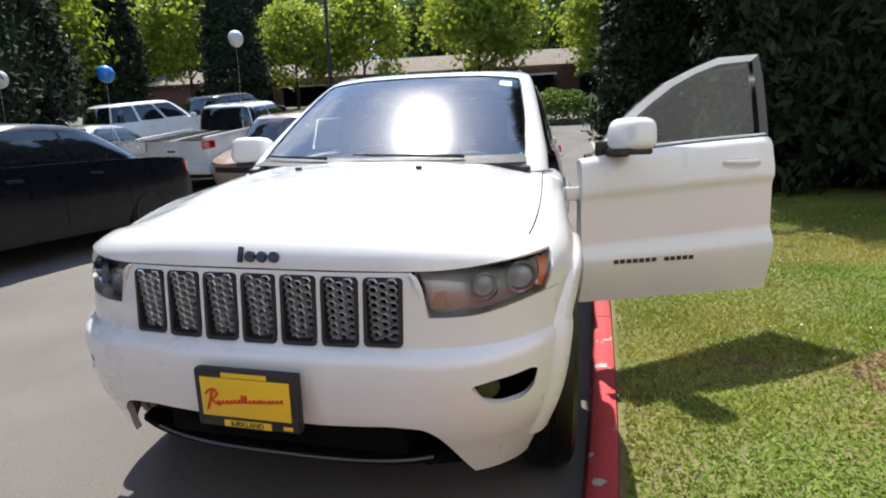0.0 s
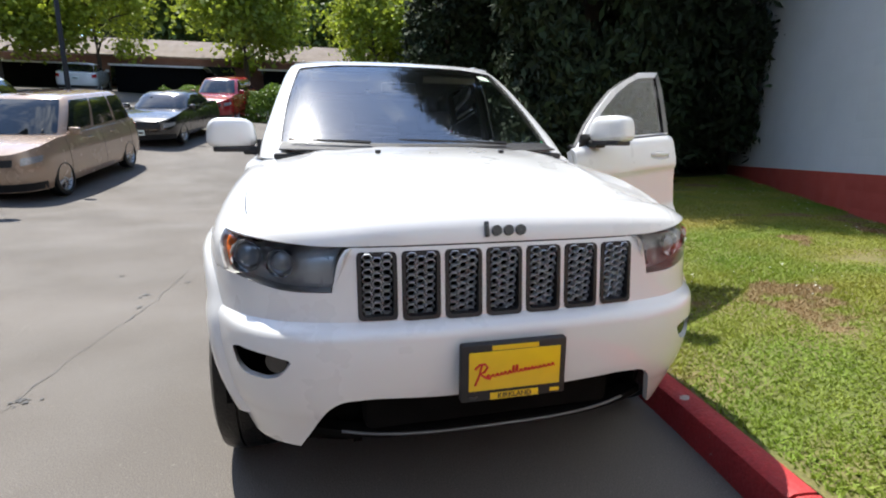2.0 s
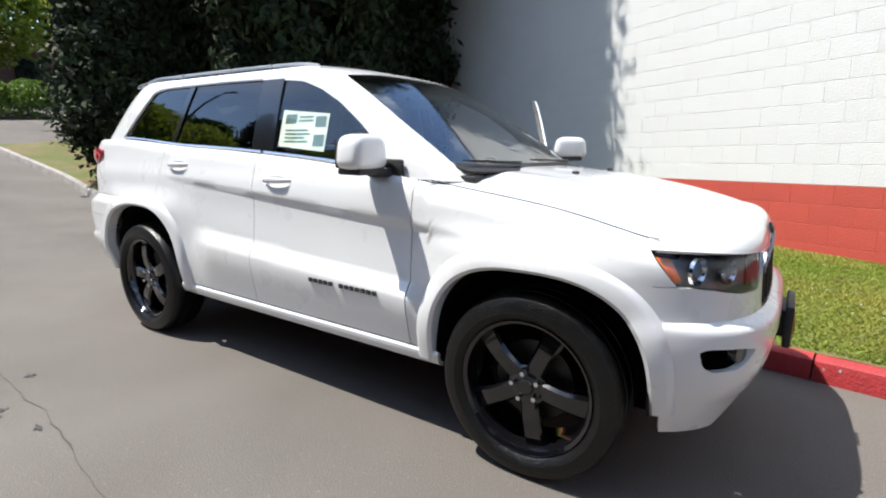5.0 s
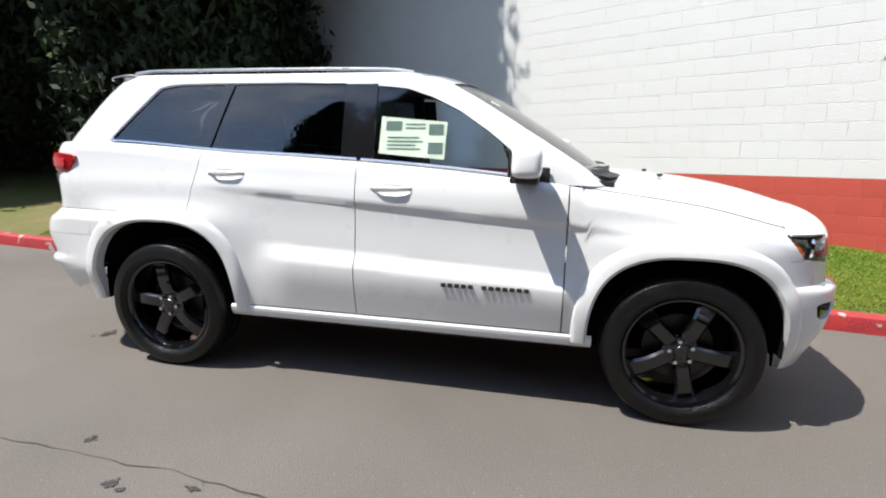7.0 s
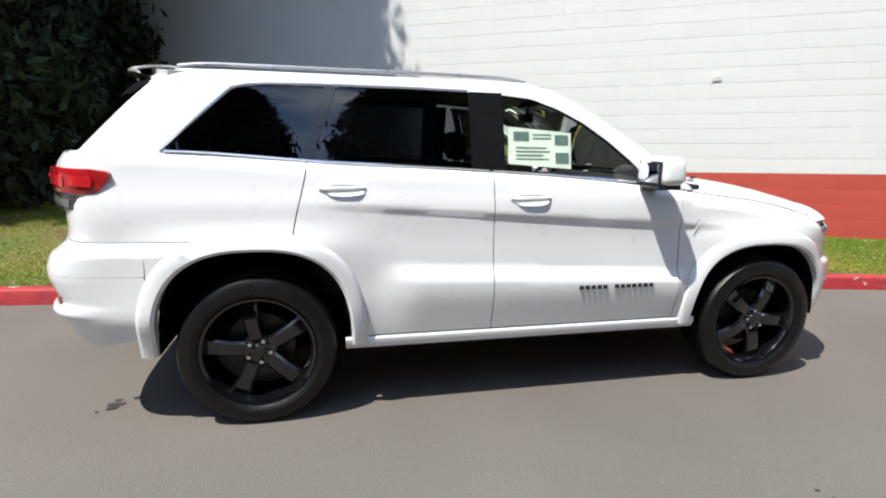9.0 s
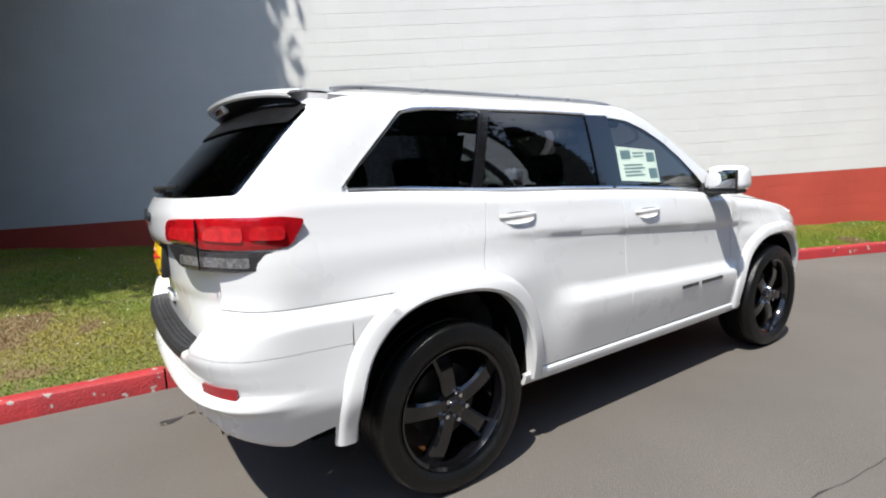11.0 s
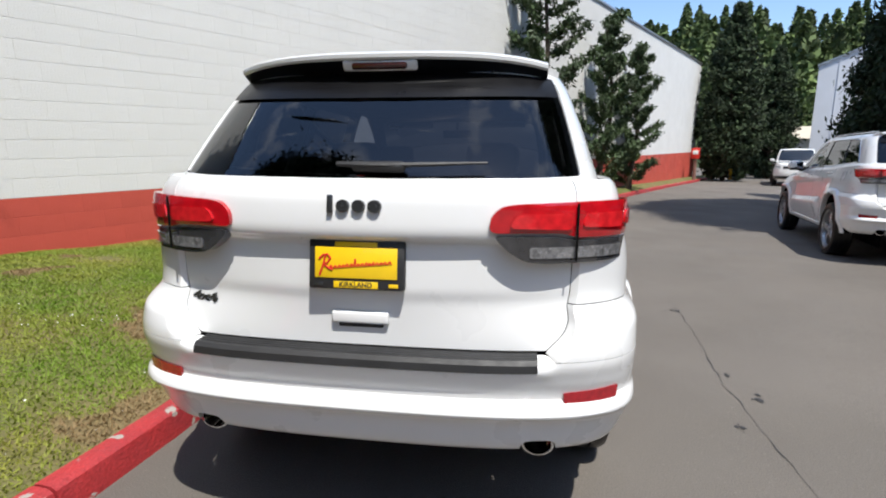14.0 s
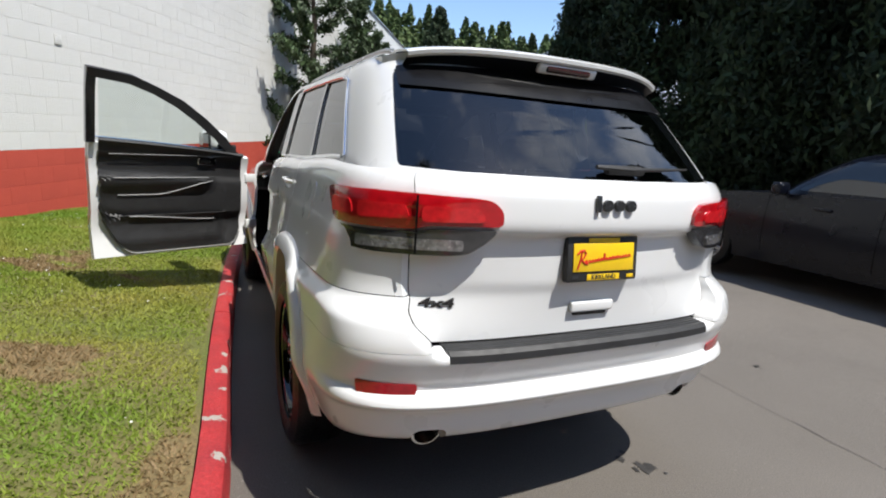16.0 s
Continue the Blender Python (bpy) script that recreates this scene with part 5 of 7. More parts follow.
def make_wheel(parent, R=0.385, rim=0.274, width=0.245, rim_mat=None, spokes=5, tread=True, lugs=True, spoke_w=0.36):
    """A wheel with its outer face to -y: tyre, rim, spokes, hub cap and nuts."""
    rim_mat = rim_mat or RIM_BLACK
    w = width / 2
    wh = thing("wheel", "", "", None)
    wh.parent = parent
    prof = [(rim, w * 0.78), (rim + 0.02, w * 0.98), (R - 0.05, w * 1.04), (R - 0.016, w * 0.92), (R - 0.004, w * 0.75)]
    grooves = [(R, w * 0.55), (R, w * 0.36), (R - 0.008, w * 0.34), (R - 0.008, w * 0.30), (R, w * 0.28), (R, -w * 0.28), (R - 0.008, -w * 0.30), (R - 0.008, -w * 0.34), (R, -w * 0.36), (R, -w * 0.55)]
    prof += grooves + [(R - 0.004, -w * 0.75), (R - 0.016, -w * 0.92), (R - 0.05, -w * 1.04), (rim + 0.045, -w * 1.035), (rim + 0.04, -w * 1.05), (rim + 0.02, -w * 0.98), (rim, -w * 0.80)]
    tyre = fix_normals(link("tyre", *lathe(prof, 56), RUBBER, wh, "black tyre"))
    if tread:
        bm = bmesh.new()
        for k in range(56):
            a = 2 * math.pi * k / 56
            for yy in (-0.86, 0.86):
                m = Matrix.Rotation(a, 4, "Y") @ Matrix.Translation((R - 0.010, yy * w, 0))
                vs = bmesh.ops.create_cube(bm, size=1.0, matrix=m @ Matrix.Diagonal((0.016, 0.036, 0.026, 1)))
        part("tread_lugs", bm, RUBBER, tyre, smooth=False)
    barrel = [(rim + 0.004, -w * 0.92), (rim + 0.006, -w * 0.86), (rim - 0.010, -w * 0.80), (rim - 0.022, -w * 0.60), (rim - 0.03, 0.0), (rim - 0.02, w * 0.8)]
    fix_normals(link("rim", *lathe(barrel, 56), rim_mat, wh, "dark alloy rim" if rim_mat is RIM_BLACK else "alloy rim"))
    bm = bmesh.new()
    bmesh.ops.create_cone(bm, cap_ends=True, segments=32, radius1=rim * 0.62, radius2=rim * 0.62, depth=0.02, matrix=Matrix.Translation((0, 0.01, 0)) @ Matrix.Rotation(radians(90), 4, "X"))
    part("brake_disc", bm, DISC_GREY if rim_mat is RIM_BLACK else DARK, wh)
    bm = bmesh.new()
    for k in range(spokes):
        a = 2 * math.pi * k / spokes + math.pi / 2
        c, sn = math.cos(a), math.sin(a)
        prev = None
        for q in range(7):
            t = q / 6
            r = 0.055 + (rim - 0.012 - 0.055) * t
            hw = rim * (spoke_w * 0.62 + spoke_w * (0.0 if t < 0.5 else 0.42 * (t - 0.5) ** 1.2)) * 0.5
            y0 = -w * 0.62 - 0.018 * math.sin(t * math.pi) + 0.010 * t
            ring = []
            for dy, hh in ((y0, hw * 0.72), (y0 + 0.012, hw), (y0 + 0.05, hw * 0.9)):
                ring.append((r * c - hh * sn, dy, r * sn + hh * c))
            ring2 = []
            for dy, hh in ((y0 + 0.05, hw * 0.9), (y0 + 0.012, hw), (y0, hw * 0.72)):
                ring2.append((r * c + hh * sn, dy, r * sn - hh * c))
            vs = [bm.verts.new(p) for p in ring + ring2]
            if prev:
                for i in range(6):
                    j = (i + 1) % 6
                    bm.faces.new((prev[i], prev[j], vs[j], vs[i]))
            prev = vs
        bm.faces.new(prev)
    spk = part("spokes", bm, rim_mat, wh)
    cap = [(0.0005, -w * 0.66 - 0.012), (0.028, -w * 0.66 - 0.012), (0.034, -w * 0.66 - 0.006), (0.036, -w * 0.66), (0.075, -w * 0.62), (0.085, -w * 0.55), (0.085, -w * 0.1)]
    fix_normals(link("hub_cap", *lathe(cap, 28), rim_mat, wh))
    if lugs:
        for k in range(5):
            bm = bmesh.new()
            a = 2 * math.pi * (k + 0.5) / 5 + math.pi / 2
            bmesh.ops.create_cone(bm, cap_ends=True, segments=6, radius1=0.0125, radius2=0.010, depth=0.03, matrix=Matrix.Translation((0.057 * math.cos(a), -w * 0.66 - 0.004, 0.057 * math.sin(a))) @ Matrix.Rotation(radians(90), 4, "X"))
            part("wheel_nut", bm, CHROME, wh, "bright wheel nut", smooth=False)
    return wh


wheel_0 = make_wheel(suv, spoke_w=0.46, tread=False)
poses = []
for e in (1, -1):
    for s in (-1, 1):
        poses.append(Matrix.Translation((e * AXLE, s * 0.815, HUB_Z)) @ Matrix.Rotation(0 if s < 0 else math.pi, 4, "Z") @ Matrix.Rotation(radians(18 * e + 7), 4, "Y"))
wheel_0.matrix_basis = poses[0]
for m in poses[1:]:
    copy_thing(wheel_0, m)

# cabin inside
bm = bmesh.new()
box(bm, (0.86, 0, 1.08), (0.42, 1.46, 0.20), 0.06, seg=3)
box(bm, (0.95, 0, 1.185), (0.30, 1.46, 0.03), 0.012)
box(bm, (0.68, 0.36, 1.13), (0.10, 0.40, 0.10), 0.03)
box(bm, (0.45, 0, 0.80), (0.7, 0.30, 0.36), 0.04)
part("dashboard", bm, BLACK_PLASTIC, suv, "black dashboard and centre console")
vs, fs = [], []
n1, n2 = 36, 8
for i in range(n1):
    a = 2 * math.pi * i / n1
    for j in range(n2):
        b = 2 * math.pi * j / n2
        r = 0.185 + 0.015 * math.cos(b)
        vs.append((0.015 * math.sin(b), r * math.cos(a), r * math.sin(a)))
fs = [(i * n2 + j, ((i + 1) % n1) * n2 + j, ((i + 1) % n1) * n2 + (j + 1) % n2, i * n2 + (j + 1) % n2) for i in range(n1) for j in range(n2)]
wheel_rim = link("steering_wheel", vs, fs, BLACK_PLASTIC, suv, "black steering wheel")
wheel_rim.matrix_basis = Matrix.Translation((0.50, 0.37, 1.08)) @ Matrix.Rotation(radians(22), 4, "Y")
bm = bmesh.new()
box(bm, (0, 0, 0), (0.05, 0.16, 0.12), 0.02)
box(bm, (0, 0, 0.01), (0.02, 0.36, 0.03), 0.006)
part("steering_boss", bm, BLACK_PLASTIC, wheel_rim)
for x, y, wd in ((-0.05, 0.37, 0.50), (-0.05, -0.37, 0.50), (-1.0, 0.36, 0.58), (-1.0, -0.36, 0.58)):
    seat = thing("car_seat", "", "", None)
    seat.parent = suv
    seat.matrix_basis = Matrix.Translation((x, y, 0.42))
    bm = bmesh.new()
    box(bm, (0.12, 0, 0.24), (0.52, wd, 0.16), 0.05, seg=3)
    part("cushion", bm, SEAT_CLOTH, seat)
    bm = bmesh.new()
    box(bm, (-0.20, 0, 0.58), (0.13, wd, 0.62), 0.05, Matrix.Rotation(radians(-14), 4, "Y"), seg=3)
    part("backrest", bm, SEAT_CLOTH, seat)
    bm = bmesh.new()
    box(bm, (-0.30, 0, 0.98), (0.10, 0.26, 0.17), 0.045, Matrix.Rotation(radians(-8), 4, "Y"), seg=3)
    part("headrest", bm, SEAT_CLOTH, seat)
    for dy in (-0.05, 0.05):
        tube("headrest_post", [(-0.27, dy, 0.84), (-0.295, dy, 0.94)], 0.006, CHROME, seat, 6)
bm = bmesh.new()
box(bm, (0.24, 0, 1.59), (0.03, 0.23, 0.065), 0.012)
box(bm, (0.25, 0, 1.645), (0.02, 0.02, 0.08), 0.005)
part("rear_view_mirror", bm, BLACK_PLASTIC, suv, "black rear-view mirror")
for y in (0.36, -0.36):
    bm = bmesh.new()
    box(bm, (0.13, y, 1.66), (0.02, 0.36, 0.05), 0.008, Matrix.Rotation(radians(40), 4, "Y"))
    part("sun_visor", bm, mat("visor_grey", (0.35, 0.35, 0.34), 0.8, vary=0.1, scale=10), suv)
for x, y, w in ((0.29, -0.755, 1.1), (-0.65, 0.765, 0.75), (-0.65, -0.755, 0.75)):
    bm = bmesh.new()
    box(bm, (x, y, 0.86), (w, 0.03, 0.72), 0.01)
    part("inner_trim", bm, BLACK_PLASTIC, suv)
bm = bmesh.new()
box(bm, (-1.85, 0, 0.86), (0.8, 1.2, 0.05), 0.01)
box(bm, (-2.33, 0, 1.05), (0.03, 1.0, 0.5), 0.01)
part("cargo_trim", bm, BLACK_PLASTIC, suv)

# window sticker with printed blocks
stick = lambda a, b: CABIN.side(a, b, -1)
sticker = disc("window_sticker", densify([(-0.145, 1.318), (0.222, 1.292), (0.228, 1.488), (-0.138, 1.516)], 0.04), stick, PAPER, door_parts[-1], 0, -0.012, 4, "pale green paper window sticker")
for x0, x1, z0, z1 in ((0.13, 0.21, 1.42, 1.475), (0.13, 0.21, 1.32, 1.38), (-0.11, -0.02, 1.44, 1.49), (-0.10, 0.08, 1.40, 1.408), (-0.10, 0.10, 1.38, 1.388), (-0.10, 0.06, 1.36, 1.368), (-0.10, 0.09, 1.34, 1.348), (0.0, 0.11, 1.45, 1.458), (0.0, 0.11, 1.47, 1.478)):
    disc("printed_block", densify([(x0, z0), (x1, z0), (x1, z1), (x0, z1)], 0.05), stick, PAPER_INK, sticker, 0, -0.0105, 2)
tick = lambda a, b: CABIN.nose(a, b)
disc("windshield_sticker", densify(rounded([(0.50, 1.650), (0.61, 1.642), (0.61, 1.675), (0.50, 1.682)], 0.004, 2), 0.04), tick, PAPER, suv, 0, -0.010, 2, "small white windshield sticker")
disc("windshield_tag", densify(rounded([(0.625, 1.250), (0.645, 1.251), (0.645, 1.268), (0.625, 1.267)], 0.004, 2), 0.04), tick, mat("green_tag", (0.02, 0.45, 0.2), 0.5, vary=0.05), suv, 0, -0.010, 2, "small green tag")

# driver's door: frame, dark inner panel, then swung open about its hinges
ld = door_parts[1]
side_l = lambda a, b: CABIN.side(a, b, 1)
outer, inner_o = line(APERTURE, 0.03, 0.04), line(WIN_F, 0.03, 0.04)
top_out = [(0.80, 1.165), (0.66, 1.325), (0.50, 1.455), (0.34, 1.563), (0.17, 1.637), (0.0, 1.698), (-0.255, 1.720)]
top_in = [(0.735, 1.185), (0.60, 1.325), (0.45, 1.442), (0.30, 1.540), (0.15, 1.612), (0.0, 1.662), (-0.225, 1.684)]


def pair(a, b, t):
    return (a[0] + (b[0] - a[0]) * t, a[1] + (b[1] - a[1]) * t)


def strip(name, A, B, d0, d1, m, parent, label=""):
    rows = []
    for k in range(len(A) - 1):
        for q in range(4 if k < len(A) - 2 else 5):
            t = q / 4
            a, b = pair(A[k], A[k + 1], t), pair(B[k], B[k + 1], t)
            rows.append([side_l(*pair(a, b, w)) + Vector((0, d0, 0)) for w in (0, 0.5, 1)])
    return plate(name, rows, d1, m, parent, label, inward=Vector((0, -1, 0)))


strip("window_frame", top_out, top_in, 0.0, 0.012, PAINT, ld, "white door window frame")
strip("window_frame", top_out, [(x - 0.016, z - 0.020) for x, z in top_in], -0.014, 0.03, BLACK_PLASTIC, ld, "black inner window frame")
strip("window_frame", [(-0.258, 1.720), (-0.258, 1.25)], [(-0.205, 1.684), (-0.205, 1.25)], 0.003, 0.04, BLACK_GLOSS, ld, "gloss black door pillar")
def lining_low(x):
    """The lining's lower edge, swept up to the rear."""
    return 0.470 + 0.30 * max(0.0, (0.03 - x) / 0.22) ** 2.2 + 0.10 * max(0.0, (x - 0.70) / 0.10) ** 2


def lining(x, z):
    """The moulded face: an armrest shelf in the middle, a map pocket below."""
    d = 0.080
    if 0.88 < z < 1.015:
        d += 0.040 * ramp(z, 0.88, 0.99) * (1 - ramp(x, 0.50, 0.62))
    if z < 0.735:
        d += 0.030 * (1 - ramp(x, 0.60, 0.68)) * (1 if z > 0.56 else ramp(z, 0.46, 0.56))
    if z > 1.165:
        d += 0.016
    return BODY.side(x, z, 1) + Vector((0, -d, 0))


rows = []
for x in frange(-0.188, 0.805, 36):
    lo = lining_low(x)
    rows.append([lining(x, z) for z in sorted(frange(lo, ZTOP(x) - 0.004, 34) + [max(lo, q) for q in (0.734, 0.736, 1.014, 1.016)])])
trim_l = plate("door_lining", rows, 0.02, BLACK_PLASTIC, ld, "black moulded door lining with armrest and map pocket", inward=Vector((0, 1, 0)))
PIPING = mat("grey_piping", (0.20, 0.20, 0.20), 0.45, vary=0.15, scale=20)
tube("piping", [lining(x, 1.010) + Vector((0, -0.004, 0)) for x in frange(-0.11, 0.53, 14)], 0.005, PIPING, trim_l, 6, "grey line along the armrest")
tube("piping", [lining(x, 0.885 + 0.10 * ramp(x, 0.15, 0.60)) + Vector((0, -0.006, 0)) for x in frange(-0.085, 0.56, 14)], 0.005, PIPING, trim_l, 6, "grey line under the armrest")
tube("piping", [lining(x, 0.732 - 0.05 * ramp(x, -0.05, 0.6)) + Vector((0, -0.006, 0)) for x in frange(-0.02, 0.58, 12)], 0.006, PIPING, trim_l, 6, "grey rim of the map pocket")
tube("piping", [lining(x, 1.172) + Vector((0, -0.004, 0)) for x in frange(-0.13, 0.72, 14)], 0.003, PIPING, trim_l, 6)
tube("door_seal", [BODY.side(x, lining_low(x) - 0.012, 1) + Vector((0, -0.082, 0)) for x in frange(-0.175, 0.80, 40)], 0.007, PIPING, ld, 6, "pale rubber seal round the lining")
rows = [[BODY.side(x, z, 1) + Vector((0, -0.022, 0)) for z in frange(0.435, ZTOP(x) - 0.01, 8)] for x in frange(DOOR_B + 0.006, DOOR_F - 0.006, 14)]
plate("door_shell", rows, 0.035, PAINT, ld, "white inner door edge", inward=Vector((0, -1, 0)))
cup = lining(0.53, 1.135)
bm = bmesh.new()
box(bm, (cup.x, cup.y - 0.006, cup.z), (0.145, 0.016, 0.062), 0.007, seg=3)
grip = part("inner_handle", bm, CHROME, trim_l, "chrome inner door handle")
bm = bmesh.new()
box(bm, (cup.x - 0.018, cup.y - 0.014, cup.z - 0.003), (0.085, 0.006, 0.030), 0.002)
part("handle_pocket", bm, DARK, grip)
for z in (0.62, 1.0):
    bm = bmesh.new()
    box(bm, (0.895, 0.83, z), (0.09, 0.03, 0.07), 0.006)
    part("hinge", bm, PAINT, ld)
ld.matrix_basis = Matrix.Translation(hinge + Vector((-0.05, 0.065, 0.04))) @ Matrix.Rotation(radians(-OPEN), 4, "Z") @ Matrix.Translation(-hinge)


# ---- trees, hedges, grass ----
def leaf_mesh(name, centers, normals_up, size, material, seed, long=1.6, droop=0.3):
    """A crown as one mesh of many small bent leaves round the given points."""
    rng = np.random.default_rng(seed)
    c = np.asarray(centers, float)
    n = len(c)
    d = rng.normal(size=(n, 3))
    d[:, 2] -= droop
    d /= np.linalg.norm(d, axis=1, keepdims=True)
    s = np.cross(d, rng.normal(size=(n, 3)))
    s /= np.linalg.norm(s, axis=1, keepdims=True)
    k = size * rng.uniform(0.6, 1.35, (n, 1))
    a, b = d * k * long / 2, s * k / 2
    up = np.cross(d, s) * k * 0.18
    v = np.stack([c - a, c - b * 0.9 + up * 0.5, c + a, c + b * 0.9 + up * 0.5], 1).reshape(-1, 3)
    me = bpy.data.meshes.new(name)
    me.vertices.add(4 * n)
    me.vertices.foreach_set("co", v.ravel())
    me.loops.add(4 * n)
    me.loops.foreach_set("vertex_index", np.arange(4 * n))
    me.polygons.add(n)
    me.polygons.foreach_set("loop_start", np.arange(n) * 4)
    me.materials.append(material)
    me.update(calc_edges=True)
    return me


def crown_points(rng, n, H, R, base, shape, lumps=40, lump=0.35):
    """Points gathered in clumps over a crown: shape(t) is the radius at the height t from 0 to 1."""
    out = []
    for _ in range(lumps):
        t = rng.uniform(0, 1) ** 0.85
        a = rng.uniform(0, 2 * math.pi)
        r = R * shape(t) * rng.uniform(0.45, 1.0) ** 0.5
        out.append((r * math.cos(a), r * math.sin(a), base + (H - base) * t, max(0.25, shape(t))))
    L = np.array(out)
    pick = rng.integers(0, lumps, n)
    spread_ = rng.normal(size=(n, 3)) * (lump * L[pick, 3:4] + 0.05) * (1, 1, 0.8)
    return L[pick, :3] + spread_


def make_tree(name, label, H, R, base, shape, n, size, leaf, seed, lumps, lump, trunk_r, limbs=7, long=1.6, droop=0.3, category="tree"):
    rng = np.random.default_rng(seed)
    tree = thing(name, label, category)
    vs, fs = tube_pts([(0.04 * math.sin(k * 1.7), 0.04 * math.cos(k), H * 0.86 * k / 7 - (0.25 if k == 0 else 0)) for k in range(8)], [trunk_r * (1 - 0.11 * k) for k in range(8)], 9)
    link("trunk", vs, fs, BARK, tree, "rough brown trunk")
    for k in range(limbs):
        t = 0.25 + 0.6 * k / max(1, limbs - 1)
        z = base + (H - base) * (t - 0.2) if base > 0.5 else H * t * 0.8
        a = k * 2.4 + rng.uniform(-0.3, 0.3)
        r = R * shape(min(1, t)) * 0.8
        tube("limb", [(0, 0, z), (r * 0.5 * math.cos(a), r * 0.5 * math.sin(a), z + r * 0.30), (r * math.cos(a), r * math.sin(a), z + r * 0.42)], [trunk_r * 0.42, trunk_r * 0.25, trunk_r * 0.1], BARK, tree, 6)
    pts = crown_points(rng, n, H, R, base, shape, lumps, lump)
    ob = new("crown", leaf_mesh("crown", pts, None, size, leaf, seed, long, droop))
    ob.parent = tree
    return tree


def stand(tree, places, label=""):
    """The first tree goes to the first place, copies to the others."""
    made = []
    for i, (x, y, k, turn) in enumerate(places):
        z = gz(x, y) + (0.1 if KERB(x) + 0.2 < y < wall_y(x) and -14 < x < 30 else 0.0)
        m = Matrix.Translation((x, y, z)) @ Matrix.Rotation(turn, 4, "Z")
        if i == 0:
            tree.matrix_basis = m @ Matrix.Diagonal((k, k, k, 1))
            made.append(tree)
        else:
            made.append(copy_thing(tree, m))
            made[-1].scale = (k, k, k * (0.95 + 0.1 * ((i * 7) % 3) / 2))
    return made


cone = lambda t: max(0.03, (1 - t) ** 0.75 * min(1.0, 0.35 + 4 * t))
column = lambda t: max(0.05, (1 - t**3) * min(1.0, 0.45 + 3 * t))
globe = lambda t: math.sqrt(max(0.02, 1 - (2 * t - 0.9) ** 2 * 0.85))
oval = lambda t: max(0.06, math.sin(math.pi * min(1, 0.12 + 0.86 * t)) ** 0.7)

cedar = make_tree("cedar_tree", "dense dark cedar with foliage down to the lawn", 11.0, 2.3, 0.4, cone, 70000, 0.085, NEEDLE_DARK, 11, 520, 0.24, 0.22, 6, 2.4, 0.9)
spreading = lambda t: max(0.05, min(0.50 + 1.0 * max(0, t - 0.22) * 1.9, 1.0) * (1 - max(0, t - 0.72) / 0.28) ** 0.6)
big = make_tree("cedar_tree", "tall spreading dark cedar beside the block wall", 13.5, 3.0, 0.4, spreading, 120000, 0.088, NEEDLE_DARK, 12, 700, 0.26, 0.30, 9, 2.4, 0.9)
big.matrix_basis = pose(-5.95, 4.85, gz(-5) + 0.2, 0, 0, 20)
stand(cedar, [(-7.6, 7.0, 1.0, 0.3), (-5.9, 8.2, 1.0, 2.0), (-9.6, 5.0, 0.95, 4.0), (-9.0, 9.4, 1.1, 1.1), (-12.4, 4.6, 0.85, 5.2), (-13.2, 8.6, 1.0, 2.6), (-17.5, 7.5, 1.15, 3.3), (-21, 10.5, 1.2, 0.2)])
shade_tree = copy_thing(big, pose(4.5, -11.3, 0, 0, 0, 130))
shade_tree.scale = (1.35, 1.35, 1.35)
shade_tree["label"] = "tall spreading dark cedar behind the parked cars"
stand(copy_thing(cedar, pose(0, 0, 0)), [(-3.4, -10.6, 0.95, 1.4), (0.4, -10.2, 1.0, 3.0), (4.0, -10.4, 0.95, 0.6), (7.6, -10.3, 1.0, 4.4), (10.6, -10.6, 0.9, 2.2), (2.2, -13.2, 1.1, 5.0), (-7.0, -13.4, 1.0, 0.4), (13.2, -12.4, 0.95, 3.7)])

thuja = make_tree("column_conifer", "tall narrow dark green conifer", 9.0, 1.45, 0.2, column, 26000, 0.12, NEEDLE_DARK, 21, 260, 0.2, 0.16, 4, 2.0, -0.3)
stand(thuja, [(29.8, -13.0, 1.12, 0.2), (34.4, -17.5, 0.95, 1.5), (40.5, -19.0, 0.85, 2.8), (-22.5, -16.5, 1.0, 3.4), (-19.9, -21.9, 0.95, 0.8), (-33.0, -22.0, 1.2, 5.0), (-9.3, 2.75, 0.72, 1.0)])


